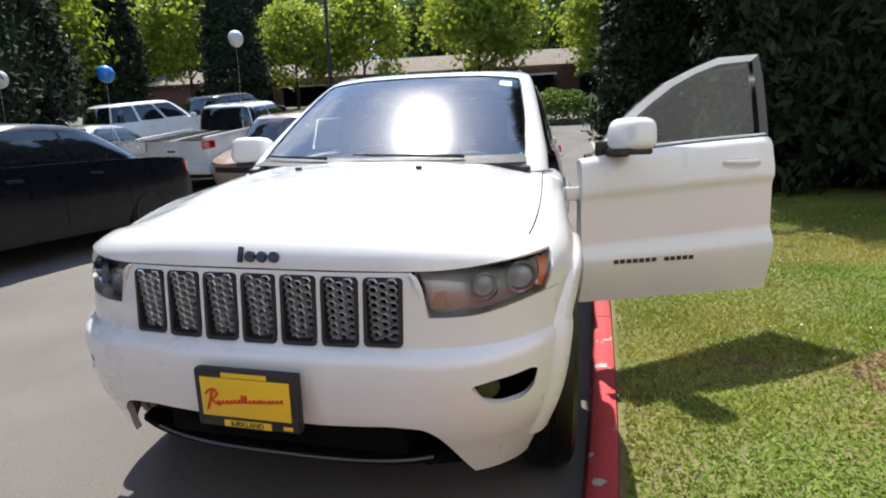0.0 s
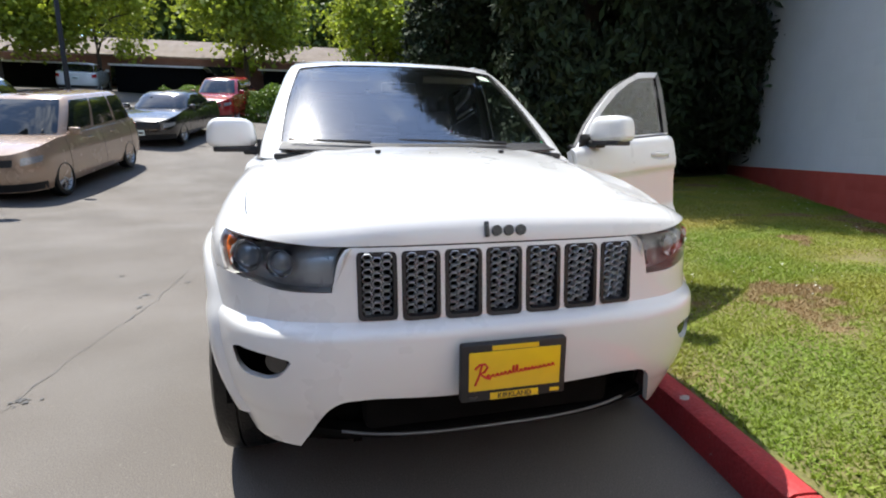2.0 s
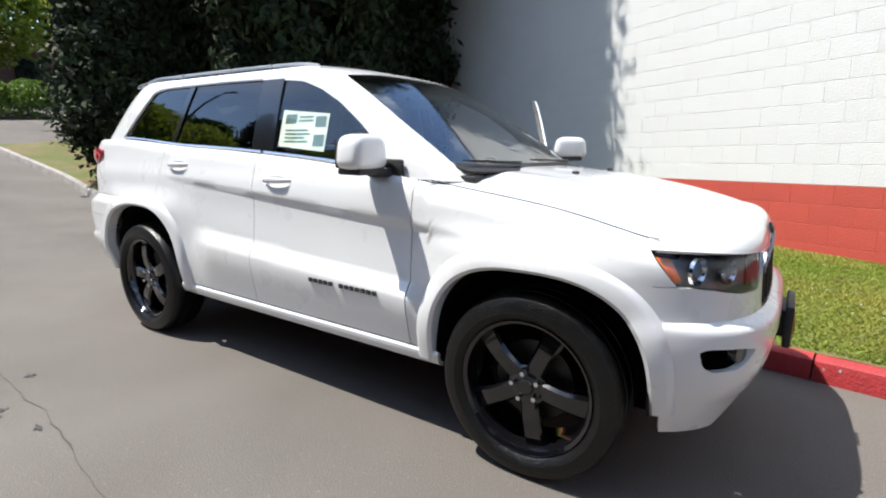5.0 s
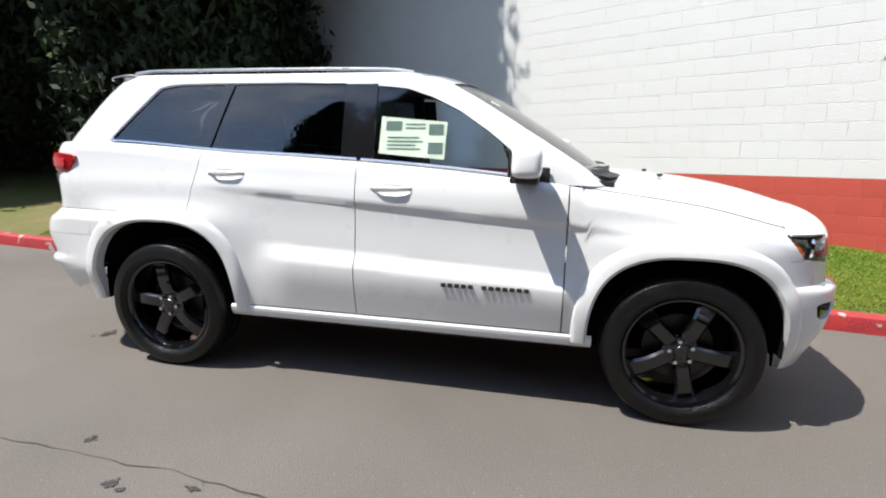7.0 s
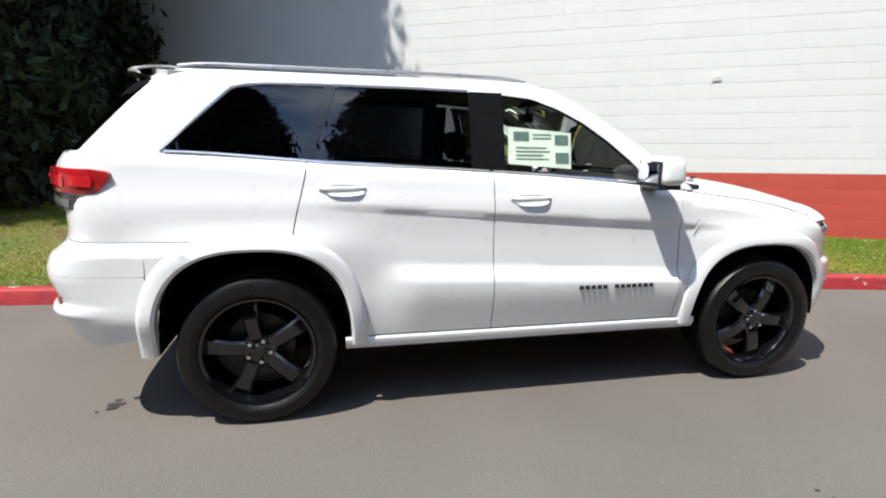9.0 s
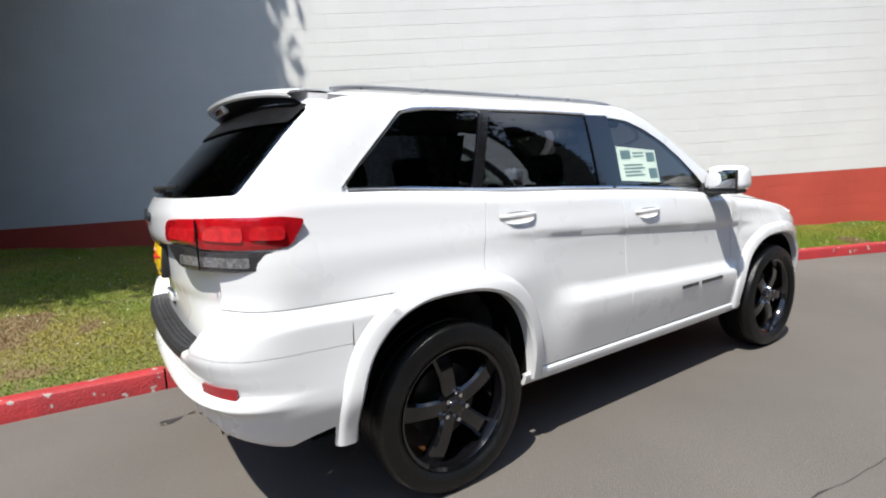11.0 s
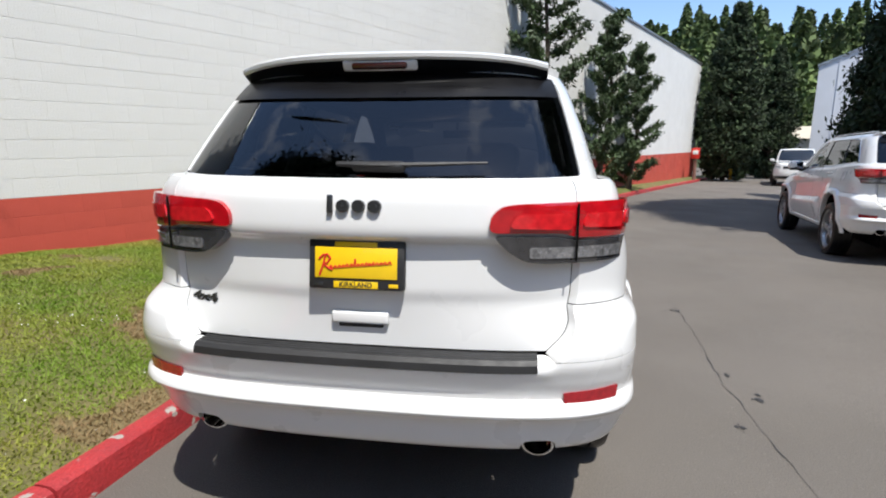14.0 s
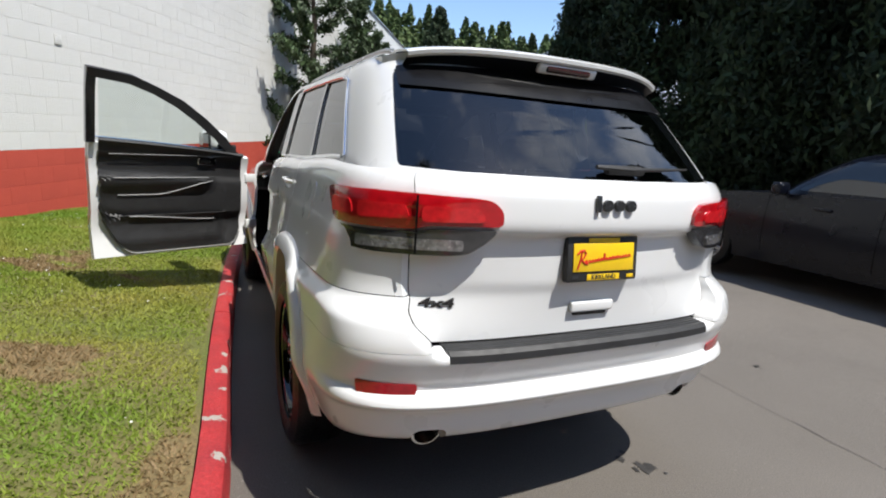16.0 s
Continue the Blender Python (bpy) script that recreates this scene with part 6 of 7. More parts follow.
def make_pine(seed, H):
    """An open pine: tiers of upswept limbs, each with tufts, and gaps between."""
    rng = np.random.default_rng(seed)
    tree = thing("pine_tree", "open-branched young pine with ragged upswept limbs", "tree")
    bend = [(0.10 * math.sin(1.1 * k + seed), 0.10 * math.cos(0.9 * k), H * k / 7 - (0.2 if k == 0 else 0)) for k in range(8)]
    vs, fs = tube_pts(bend, [0.11 * (1 - 0.125 * k) + 0.008 for k in range(8)], 8)
    link("trunk", vs, fs, BARK, tree, "grey-brown trunk")
    pts = []
    for k in range(34):
        t = 0.04 + 0.93 * k / 33
        z = H * t
        a = k * 2.399 + rng.uniform(-0.4, 0.4)
        reach = (1.18 * (1 - t) ** 0.7 + 0.16) * rng.uniform(0.65, 1.15) * H / 5.5
        rise = reach * rng.uniform(0.25, 0.75)
        p = [Vector((0, 0, z)), Vector((0.5 * reach * math.cos(a), 0.5 * reach * math.sin(a), z + 0.25 * rise)), Vector((reach * math.cos(a), reach * math.sin(a), z + rise))]
        tube("limb", p, [0.03 * (1.2 - t), 0.02 * (1.2 - t), 0.006], BARK, tree, 5)
        for q in range(11):
            w = 0.22 + 0.80 * q / 10
            c = p[0].lerp(p[1], min(1, 2 * w)) if w < 0.5 else p[1].lerp(p[2], 2 * w - 1)
            pts.append(np.array(c) + rng.normal(size=(46, 3)) * (0.085, 0.085, 0.07))
    ob = new("crown", leaf_mesh("crown", np.concatenate(pts), None, 0.055, NEEDLE_MID, seed, 2.6, -0.5))
    ob.parent = tree
    return tree


for k, (x, y, H) in enumerate(((9.6, -1.05, 6.7), (14.0, -3.35, 5.7), (17.2, -4.95, 5.4))):
    make_pine(31 + k, H).matrix_basis = pose(x, y, lawn_z(x, y), 0, 0, 40 * k)

maple = make_tree("maple_tree", "young maple with bright yellow-green leaves", 6.6, 2.3, 1.6, oval, 11000, 0.19, LEAF_LIGHT, 41, 75, 0.48, 0.13, 9, 1.2, 0.2)
stand(maple, [(-30.0, -11.9, 1.1, 0.3), (-30.0, -4.2, 1.3, 1.9), (-30.0, 3.3, 1.05, 4.0), (-27.5, -15.5, 1.0, 2.7), (-26.0, -22.0, 1.15, 0.9), (-17.0, -23.5, 1.2, 3.3), (-12.0, -21.5, 1.1, 5.0), (-30.0, 6.5, 1.0, 1.4)])
oak = make_tree("broadleaf_tree", "tall dense broadleaf tree in mid green", 12.5, 4.8, 2.5, globe, 22000, 0.42, LEAF_MID, 51, 170, 0.75, 0.3, 9, 1.2, 0.2)
stand(oak, [(-48, -26, 1.0, 0.4), (-50, -10, 1.05, 2.0), (-50, 4, 1.0, 3.1), (-38, -38, 1.1, 4.4), (-33, -48, 1.0, 1.0), (-20, -50, 1.1, 0.2), (-4, -44, 1.0, 2.2), (12, -46, 1.1, 5.5), (-36, 16, 1.1, 2.5), (-10, -30, 0.8, 1.1), (-18, -34, 0.9, 3.0)])

# far woods
rng = np.random.default_rng(61)
pts, sizes = [], []
spots = [(-60 - 22 * rng.random(), -95 + 170 * rng.random(), 12 + 8 * rng.random(), 3.6, 4.0) for _ in range(120)]
spots += [(78 + 70 * rng.random(), -150 + 165 * rng.random(), 11 + 9 * rng.random(), 3.8, 0.0) for _ in range(280)]
spots += [(-30 + 120 * rng.random(), -75 - 25 * rng.random(), 14 + 8 * rng.random(), 3.6, 0.0) for _ in range(110)]
spots += [(-30 + 90 * rng.random(), 60 + 25 * rng.random(), 14 + 8 * rng.random(), 3.6, 0.0) for _ in range(30)]
for x, y, h, r, g in spots:
    n = 620
    t = rng.random(n) ** 0.8
    a = rng.random(n) * 2 * math.pi
    rr = r * (1 - t) ** 0.7 * rng.uniform(0.5, 1.0, n) * (1 + 0.2 * np.sin(5 * a + x))
    lift = g + (max(0, x - 74) * 0.30 if x > 0 else 0)
    pts.append(np.stack([x + rr * np.cos(a), y + rr * np.sin(a), lift + h * t], 1))
woods = new("far_woods", leaf_mesh("far_woods", np.concatenate(pts), None, 0.80, WOODS_LEAF, 62, 1.5, 0.6))
tagged(woods, "far wooded slopes of dark conifers", "woods", kind="stuff")
vs, fs = sheet([[Vector((x, y, -0.5 + max(0, x - 72) * 0.30 + 1.2 * math.sin(0.11 * y))) for y in frange(-240, 90, 40)] for x in frange(70, 220, 14)])
tagged(link("hillside", vs, fs, mat("hill_green", (0.035, 0.06, 0.02), 0.9, vary=0.5, scale=0.08)), "wooded hillside ground", "hill", kind="structure")

# hedge beyond the drive and an island of grass
hedge_pts = []
rng = np.random.default_rng(71)
for _ in range(30000):
    y = -7.0 + 13.0 * rng.random()
    u = rng.random() * 2 - 1
    x = -21.5 + 0.03 * (y + 1) ** 2 * -1 + u * 1.3
    z = gz(x) + 1.35 * math.sqrt(max(0, 1 - u * u)) * (0.35 + 0.65 * rng.random() ** 0.4) * (1 + 0.12 * math.sin(2.2 * y) + 0.08 * math.sin(5 * y))
    hedge_pts.append((x, y, z))
hedge = new("hedge", leaf_mesh("hedge", hedge_pts, None, 0.11, HEDGE_LEAF, 72, 1.3, 0.0))
tagged(hedge, "low rounded green hedge beyond the drive", "hedge", kind="stuff")


def island(x, y, lx_, ly, turn):
    out = rounded([(-lx_, -ly), (lx_, -ly), (lx_, ly), (-lx_, ly)], 0.7, 8)
    n = len(out)
    ob = thing("planting_island", "grass island edged by a pale concrete kerb", "kerb", Matrix.Translation((x, y, gz(x, y))) @ Matrix.Rotation(turn, 4, "Z"), kind="structure")
    rings = [(1.0, -0.3), (1.0, 0.11), (0.985, 0.13), (0.93, 0.13), (0.92, 0.09)]
    vs = [(a * k, b * k, h) for k, h in rings for a, b in out]
    fs = [(r * n + i, r * n + (i + 1) % n, (r + 1) * n + (i + 1) % n, (r + 1) * n + i) for r in range(4) for i in range(n)]
    fix_normals(link("kerb_ring", vs, fs, CONCRETE, ob))
    fix_normals(link("turf", [(a * 0.925, b * 0.925, 0.11) for a, b in out], [tuple(range(n))], SOIL, ob))


island(-8.0, -9.4, 3.2, 1.0, 0.35)

# grass: blades over the near lawn
rng = np.random.default_rng(81)
N = 400000
bx = rng.uniform(-5.5, 8.5, N)
fr = rng.random(N)
ky = np.array([KERB(v) for v in np.linspace(-5.5, 8.5, 400)])
k0 = np.interp(bx, np.linspace(-5.5, 8.5, 400), ky) + 0.16
by = k0 + (5.05 - 0.54 * bx - k0) * fr
patch = np.array([noise.noise((a * 0.9, b * 0.9, 3.0)) + 0.5 * noise.noise((a * 2.6, b * 2.6, 7.0)) for a, b in zip(bx, by)])
keep = (patch + 0.95) > rng.random(N) * 0.30
bx, by, patch = bx[keep], by[keep], patch[keep]
bz = np.array([lawn_z(a, b) for a, b in zip(bx, by)])
n = len(bx)
ang, hgt = rng.random(n) * 2 * math.pi, rng.uniform(0.009, 0.024, n) * (1 + 0.5 * np.clip(patch, -0.6, 0.6))
wid, lean = rng.uniform(0.004, 0.009, n), rng.uniform(0.0, 0.03, (2, n)) * rng.choice((-1, 1), (2, n))
dx, dy = np.cos(ang) * wid, np.sin(ang) * wid
V = np.stack([np.stack([bx - dx, by - dy, bz - 0.004], 1), np.stack([bx + dx, by + dy, bz - 0.004], 1), np.stack([bx + lean[0], by + lean[1], bz + hgt], 1)], 1).reshape(-1, 3)
me = bpy.data.meshes.new("grass")
me.vertices.add(3 * n)
me.vertices.foreach_set("co", V.ravel())
me.loops.add(3 * n)
me.loops.foreach_set("vertex_index", np.arange(3 * n))
me.polygons.add(n)
me.polygons.foreach_set("loop_start", np.arange(n) * 3)
me.materials.append(GRASS)
me.update(calc_edges=True)
tagged(new("grass", me), "short mown grass, yellowed in patches", "grass", kind="stuff")
fl = [(a, b, c + 0.03) for a, b, c, p in zip(bx[::160], by[::160], bz[::160], patch[::160]) if p > 0.12]
tagged(new("clover", leaf_mesh("clover", fl, None, 0.011, CLOVER, 83, 1.0, 0.0)), "white clover heads in the grass", "clover", kind="stuff")

# oil spots and cracks on the asphalt
for x, y, r, st, sd in ((-2.25, -0.60, 0.075, 1.3, 1), (-2.42, 0.68, 0.06, 1.5, 2), (0.9, -2.0, 0.05, 1.0, 3), (-0.9, -1.95, 0.045, 1.4, 4), (-1.6, -2.35, 0.035, 1.0, 6), (-1.25, -1.72, 0.035, 1.2, 7), (-0.55, -1.9, 0.03, 1.6, 8)):
    vs, fs = [], []
    splash = random.Random(sd)
    for j in range(7):
        cx, cy = (0.0, 0.0) if j == 0 else (splash.gauss(0, r * st * 0.7), splash.gauss(0, r * 0.6))
        rj = r * (0.62 if j == 0 else splash.uniform(0.10, 0.38))
        n0 = len(vs)
        for k in range(30):
            a = 2 * math.pi * k / 30
            q = rj * (0.75 + 0.55 * noise.noise((math.cos(a) * 1.9, math.sin(a) * 1.9, sd * 5.3 + j)) + 0.35 * noise.noise((math.cos(a) * 6, math.sin(a) * 6, sd + j)))
            vs.append((x + cx + st * q * math.cos(a), y + cy + q * math.sin(a), 0.004 + 0.0003 * j))
        fs.append(tuple(range(n0, n0 + 30)))
    ob = link("oil_spot", vs, fs, SPOT)
    tagged(ob, "dark oil stain soaked into the asphalt", "stain", kind="structure")
for path in ([(-2.7, -1.78), (-1.87, -1.79), (-0.62, -1.83), (0.4, -1.98), (1.4, -2.05)],):
    L, Rr = [], []
    for i in range(len(path) - 1):
        for q in range(12):
            t = q / 12
            x = path[i][0] + (path[i + 1][0] - path[i][0]) * t
            y = path[i][1] + (path[i + 1][1] - path[i][1]) * t + 0.03 * noise.noise((x * 6, i, 2.0))
            w = 0.001 + 0.006 * max(0.0, noise.noise((x * 5, y, 5.0)))
            L.append((x, y - w, 0.004))
            Rr.append((x, y + w, 0.004))
    n = len(L)
    tagged(link("asphalt_crack", L + Rr, [(i, i + 1, n + i + 1, n + i) for i in range(n - 1)], SPOT), "fine dark crack in the asphalt", "crack", kind="structure")


# ---- other parked cars ----
PANE = mat("dark_car_window", (0.012, 0.015, 0.018), 0.04, coat=1.0, vary=0.2, scale=3)
SILVER_RIM = mat("silver_rim", (0.42, 0.43, 0.44), 0.3, 0.8, vary=0.15, scale=12)
ring_n = 72


def ring_solid(name, wrap, zs, ztop, material, parent, crown=0.02):
    """A closed body: rings round the car from sill to belt, bridged over the top."""
    vs, fs = [], []
    half = []
    for k in range(ring_n // 2 + 1):
        t = k / (ring_n // 2)
        half.append(("n", t / 0.3) if t < 0.3 else (("t", (1 - t) / 0.3) if t > 0.7 else ("s", (t - 0.3) / 0.4)))
    for v in zs:
        ring = []
        for kind, t in half:
            p = None
            z = ztop(0)[0] + (ztop(0)[1] - ztop(0)[0]) * v
            for _ in range(3):
                if kind == "n":
                    p = wrap.nose(min(1, t), z)
                elif kind == "t":
                    p = wrap.tail(min(1, t), z)
                else:
                    xf, xr = wrap.fx(z) - wrap.af, wrap.rx(z) + wrap.ar
                    p = wrap.side(xf + (xr - xf) * t, z, 1)
                lo, hi = ztop(p.x)
                z = lo + (hi - lo) * v
            ring.append(Vector((p.x, p.y, z)))
        full = ring + [Vector((p.x, -p.y, p.z)) for p in ring[-2:0:-1]]
        vs += full
    n = ring_n
    for r in range(len(zs) - 1):
        fs += [(r * n + i, r * n + (i + 1) % n, (r + 1) * n + (i + 1) % n, (r + 1) * n + i) for i in range(n)]
    top = (len(zs) - 1) * n
    h = n // 2
    mids = {}
    for i in range(1, h):
        p, q = vs[top + i], vs[top + n - i]
        mids[i] = len(vs)
        vs.append((p + q) / 2 + Vector((0, 0, crown)))
    for i in range(1, h - 1):
        fs += [(top + i, top + i + 1, mids[i + 1], mids[i]), (mids[i], mids[i + 1], top + n - i - 1, top + n - i)]
    fs += [(top, top + 1, mids[1]), (top, mids[1], top + n - 1), (top + h - 1, top + h, mids[h - 1]), (mids[h - 1], top + h, top + h + 1)]
    fs.append(tuple(range(n))[::-1])
    return fix_normals(link(name, vs, fs, material, parent))


def parked_car(name, label, material, at, L=4.8, W=1.82, H=1.45, base=2.8, clear=0.22, nose_z=0.72, cowl_z=0.98, deck_z=1.05, tail_z=0.98, cowl_x=0.95, roof_f=0.25, roof_r=-1.05, deck_x=-1.75, R=0.325, rims=None, open_bed=False, lamp="both", wins=2, front_over=0.92):
    """A parked car, its nose to +x, origin on the ground at the middle of its wheelbase."""
    car = thing(name, label, "car", at)
    xf = base / 2 + front_over
    xr = xf - L
    zt = curve([(xr, tail_z), (deck_x, deck_z), (cowl_x, cowl_z), (xf - 0.35, nose_z + 0.12), (xf, nose_z)])
    fx = curve([(clear, xf - 0.08), (clear + 0.22, xf), (nose_z, xf - 0.04), (nose_z + 0.3, xf - 0.12)])
    rx = curve([(clear, xr + 0.12), (clear + 0.25, xr), (deck_z, xr + 0.06), (deck_z + 0.2, xr + 0.1)])
    w = curve([(clear, W / 2 - 0.07), (clear + 0.25, W / 2 - 0.005), (0.7, W / 2), (1.0, W / 2 - 0.04), (1.3, W / 2 - 0.09)])
    body_wrap = Wrap(fx, rx, w, 3.2, 3.6, 0.8, 0.6)
    body = ring_solid("body", body_wrap, (0, 0.12, 0.25, 0.4, 0.55, 0.7, 0.82, 0.91, 0.97, 1.0), lambda x: (clear, zt(x)), material, car)
    cut = []
    for e in (1, -1):
        for s in (1, -1):
            out = [(e * base / 2 + (R + 0.06) * math.cos(2 * math.pi * k / 28), R + (R + 0.06) * math.sin(2 * math.pi * k / 28)) for k in range(28)]
            cut.append(prism(out, "y", s * (W / 2 - 0.28), s * (W / 2 + 0.3)))
    carve(body, cut)
    body["label"] = "painted body"
    bz = lambda x: zt(x)
    top = H
    belt = min(cowl_z, deck_z)
    cw = curve([(belt - 0.1, W / 2 - 0.05), (belt + 0.02, W / 2 - 0.09), ((belt + top) / 2, W / 2 - 0.15), (top - 0.06, W / 2 - 0.24), (top, W / 2 - 0.34)])
    cf = curve([(belt - 0.1, cowl_x + 0.08), (belt, cowl_x), ((belt + top) / 2, (cowl_x + roof_f) / 2 + 0.04), (top - 0.05, roof_f + 0.05), (top, roof_f - 0.12)])
    cr = curve([(belt - 0.1, deck_x - 0.04), (belt, deck_x), ((belt + top) / 2, (deck_x + roof_r) / 2 - 0.05), (top - 0.05, roof_r - 0.06), (top, roof_r + 0.15)])
    cab = Wrap(cf, cr, cw, 3.0, 3.0, 0.5, 0.5)
    ring_solid("cabin", cab, (0, 0.2, 0.4, 0.6, 0.75, 0.88, 0.96, 1.0), lambda x: (belt - 0.08, top - 0.012), material, car, 0.025)
    zl, zh = belt + 0.06, top - 0.10

    def xs(z, f):
        a, b = cr(z) + 0.12, cf(z) - 0.26
        return a + (b - a) * f

    for s in (1, -1):
        for k in range(wins):
            f0, f1 = k / wins + 0.02, (k + 1) / wins - 0.015
            o = rounded([(xs(zl, f0), zl + 0.02), (xs(zl, f1), zl), (xs(zh, f1), zh), (xs(zh, f0), zh)], 0.03, 3)
            disc("side_window", densify(o, 0.12), lambda a, b: cab.side(a, b, s), PANE, car, 0.004, 0.006, 4, "dark side window")
        for xh in (0.25, -0.75):
            p = body_wrap.side(xh, min(zt(xh) - 0.14, belt - 0.06), s)
            bm = bmesh.new()
            box(bm, (p.x, p.y + s * 0.012, p.z), (0.17, 0.03, 0.03), 0.008)
            part("door_handle", bm, material, car)
        for xd in (cowl_x - 0.12, -0.28, deck_x + 0.65):
            rows = [[body_wrap.side(xd + d, z, s) + Vector((0, s * 0.002, 0)) for z in frange(clear + 0.12, min(zt(xd), belt) - 0.01, 8)] for d in (-0.003, 0.003)]
            plate("door_gap", rows, 0.002, DARK, car)
        bm = bmesh.new()
        box(bm, (cowl_x - 0.28, s * (W / 2 + 0.07), belt + 0.07), (0.11, 0.19, 0.14), 0.035, seg=3)
        box(bm, (cowl_x - 0.27, s * (W / 2 - 0.03), belt + 0.02), (0.07, 0.1, 0.04), 0.01)
        part("door_mirror", bm, material, car)
        hl = densify(rounded([(0.40, nose_z - 0.16), (0.74, nose_z - 0.11), (0.78, nose_z - 0.01), (0.42, nose_z - 0.03)], 0.02, 3), 0.06)
        disc("headlight", [(s * a, b) for a, b in hl], lambda a, b: body_wrap.nose(a, b), LENS_OPAQUE, car, 0.02, 0.006, 3, "clear headlight")
        tl = densify(rounded([(0.42, tail_z - 0.20), (0.80, tail_z - 0.18), (0.82, tail_z - 0.02), (0.44, tail_z - 0.03)], 0.02, 3), 0.06)
        disc("tail_lamp", [(s * a, b) for a, b in tl], lambda a, b: body_wrap.tail(a, b), RED_LENS, car, 0.02, 0.006, 3, "red tail lamp")
    ws = [(-0.62, zl - 0.03), (0.62, zl - 0.03), (0.60, zh + 0.02), (-0.60, zh + 0.02)]
    disc("windshield", densify(rounded(ws, 0.05, 3), 0.1), lambda a, b: cab.nose(a, b), PANE, car, 0.004, 0.006, 6, "windshield")
    disc("rear_window", densify(rounded([(a * 0.95, b) for a, b in ws], 0.05, 3), 0.1), lambda a, b: cab.tail(a, b), PANE, car, 0.004, 0.006, 6, "rear window")
    gr = densify(rounded([(-0.30, nose_z - 0.17), (0.30, nose_z - 0.17), (0.32, nose_z - 0.05), (-0.32, nose_z - 0.05)], 0.02, 3), 0.08)
    disc("grille", gr, lambda a, b: body_wrap.nose(a, b), BLACK_PLASTIC, car, 0.01, 0.005, 3, "dark grille")
    for d, x, z in ((1, xf + 0.004, clear + 0.22), (-1, xr - 0.004, tail_z - 0.22)):
        bm = bmesh.new()
        box(bm, (x, 0, z), (0.012, 0.31, 0.155), 0.003)
        part("number_plate", bm, PAPER, car, "pale number plate")
        bm = bmesh.new()
        box(bm, (x + d * 0.007, 0, z), (0.003, 0.22, 0.05), 0.001)
        part("plate_bar", bm, BADGE, car)
    for z0, d in ((clear + 0.10, 1), (clear + 0.12, -1)):
        fn = body_wrap.nose if d > 0 else body_wrap.tail
        rows = [[fn(a, z) + Vector((d * 0.006, 0, 0)) for z in (z0 - 0.08, z0, z0 + 0.06)] for a in frange(-0.8, 0.8, 17)]
        plate("bumper_lower", rows, 0.006, BLACK_PLASTIC, car, "dark lower bumper")
    wh = make_wheel(car, R, R * 0.68, 0.21, rims or SILVER_RIM, 6, False, False, 0.36)
    ps = [Matrix.Translation((e * base / 2, s * (W / 2 - 0.11), R)) @ Matrix.Rotation(0 if s < 0 else math.pi, 4, "Z") for e in (1, -1) for s in (-1, 1)]
    wh.matrix_basis = ps[0]
    for m in ps[1:]:
        copy_thing(wh, m)
    bm = bmesh.new()
    box(bm, (0, 0, clear + 0.06), (base + 1.0, W - 0.62, 0.14), 0.03)
    part("underbody", bm, DARK, car)
    return car


LENS_OPAQUE = mat("headlight_lens", (0.45, 0.46, 0.47), 0.1, 0.3, coat=1.0, vary=0.3, scale=30)


def site(x, y, turn, slope=True):
    z = gz(x, y)
    pitch = math.atan((gz(x + math.cos(turn)) - gz(x - math.cos(turn))) / 2) if slope else 0
    return Matrix.Translation((x, y, z)) @ Matrix.Rotation(turn, 4, "Z") @ Matrix.Rotation(-pitch, 4, "Y")


def paint(name, c, metal=0.0, rough=0.25):
    return mat(name, c, rough, metal, coat=1.0, vary=0.08, scale=2)


NAVY = mat("navy_paint", (0.003, 0.004, 0.009), 0.28, coat=0.15, vary=0.1, scale=2, spec=0.3)
parked_car("sedan", "dark navy sedan with silver wheel covers", NAVY, site(-0.85, -5.45, radians(1)), L=5.1, W=1.86, H=1.5, base=3.05, nose_z=0.76, cowl_z=1.0, deck_z=1.08, tail_z=1.04, roof_r=-1.0, deck_x=-1.85, R=0.345)
parked_car("minivan", "tan minivan with brown lower body", paint("tan_paint", (0.42, 0.30, 0.21), 0.2), site(-8.9, -5.85, radians(-5)), L=4.75, W=1.9, H=1.75, base=2.87, nose_z=0.84, cowl_z=1.06, deck_z=1.08, tail_z=1.05, cowl_x=1.25, roof_f=0.55, roof_r=-1.95, deck_x=-2.28, R=0.33, wins=3)
parked_car("sedan", "black sedan with bright wheels", paint("black_paint", (0.008, 0.008, 0.010)), site(-15.4, -5.05, radians(-9)), L=4.7, base=2.72, R=0.325)
parked_car("sport_utility_car", "red sport utility car with a pale roof load", paint("red_paint", (0.35, 0.012, 0.02)), site(-21.0, -4.2, radians(-10)), L=4.6, W=1.84, H=1.72, base=2.65, nose_z=0.88, cowl_z=1.12, deck_z=1.14, tail_z=1.1, roof_r=-1.7, deck_x=-2.0, R=0.36, wins=3)
WHITE2 = paint("plain_white_paint", (0.74, 0.74, 0.72))
older = copy_thing(suv, site(5.55, -6.35, radians(-14)))
tagged(older, "white older sport utility car with silver wheels and chrome tailgate strip", "car")
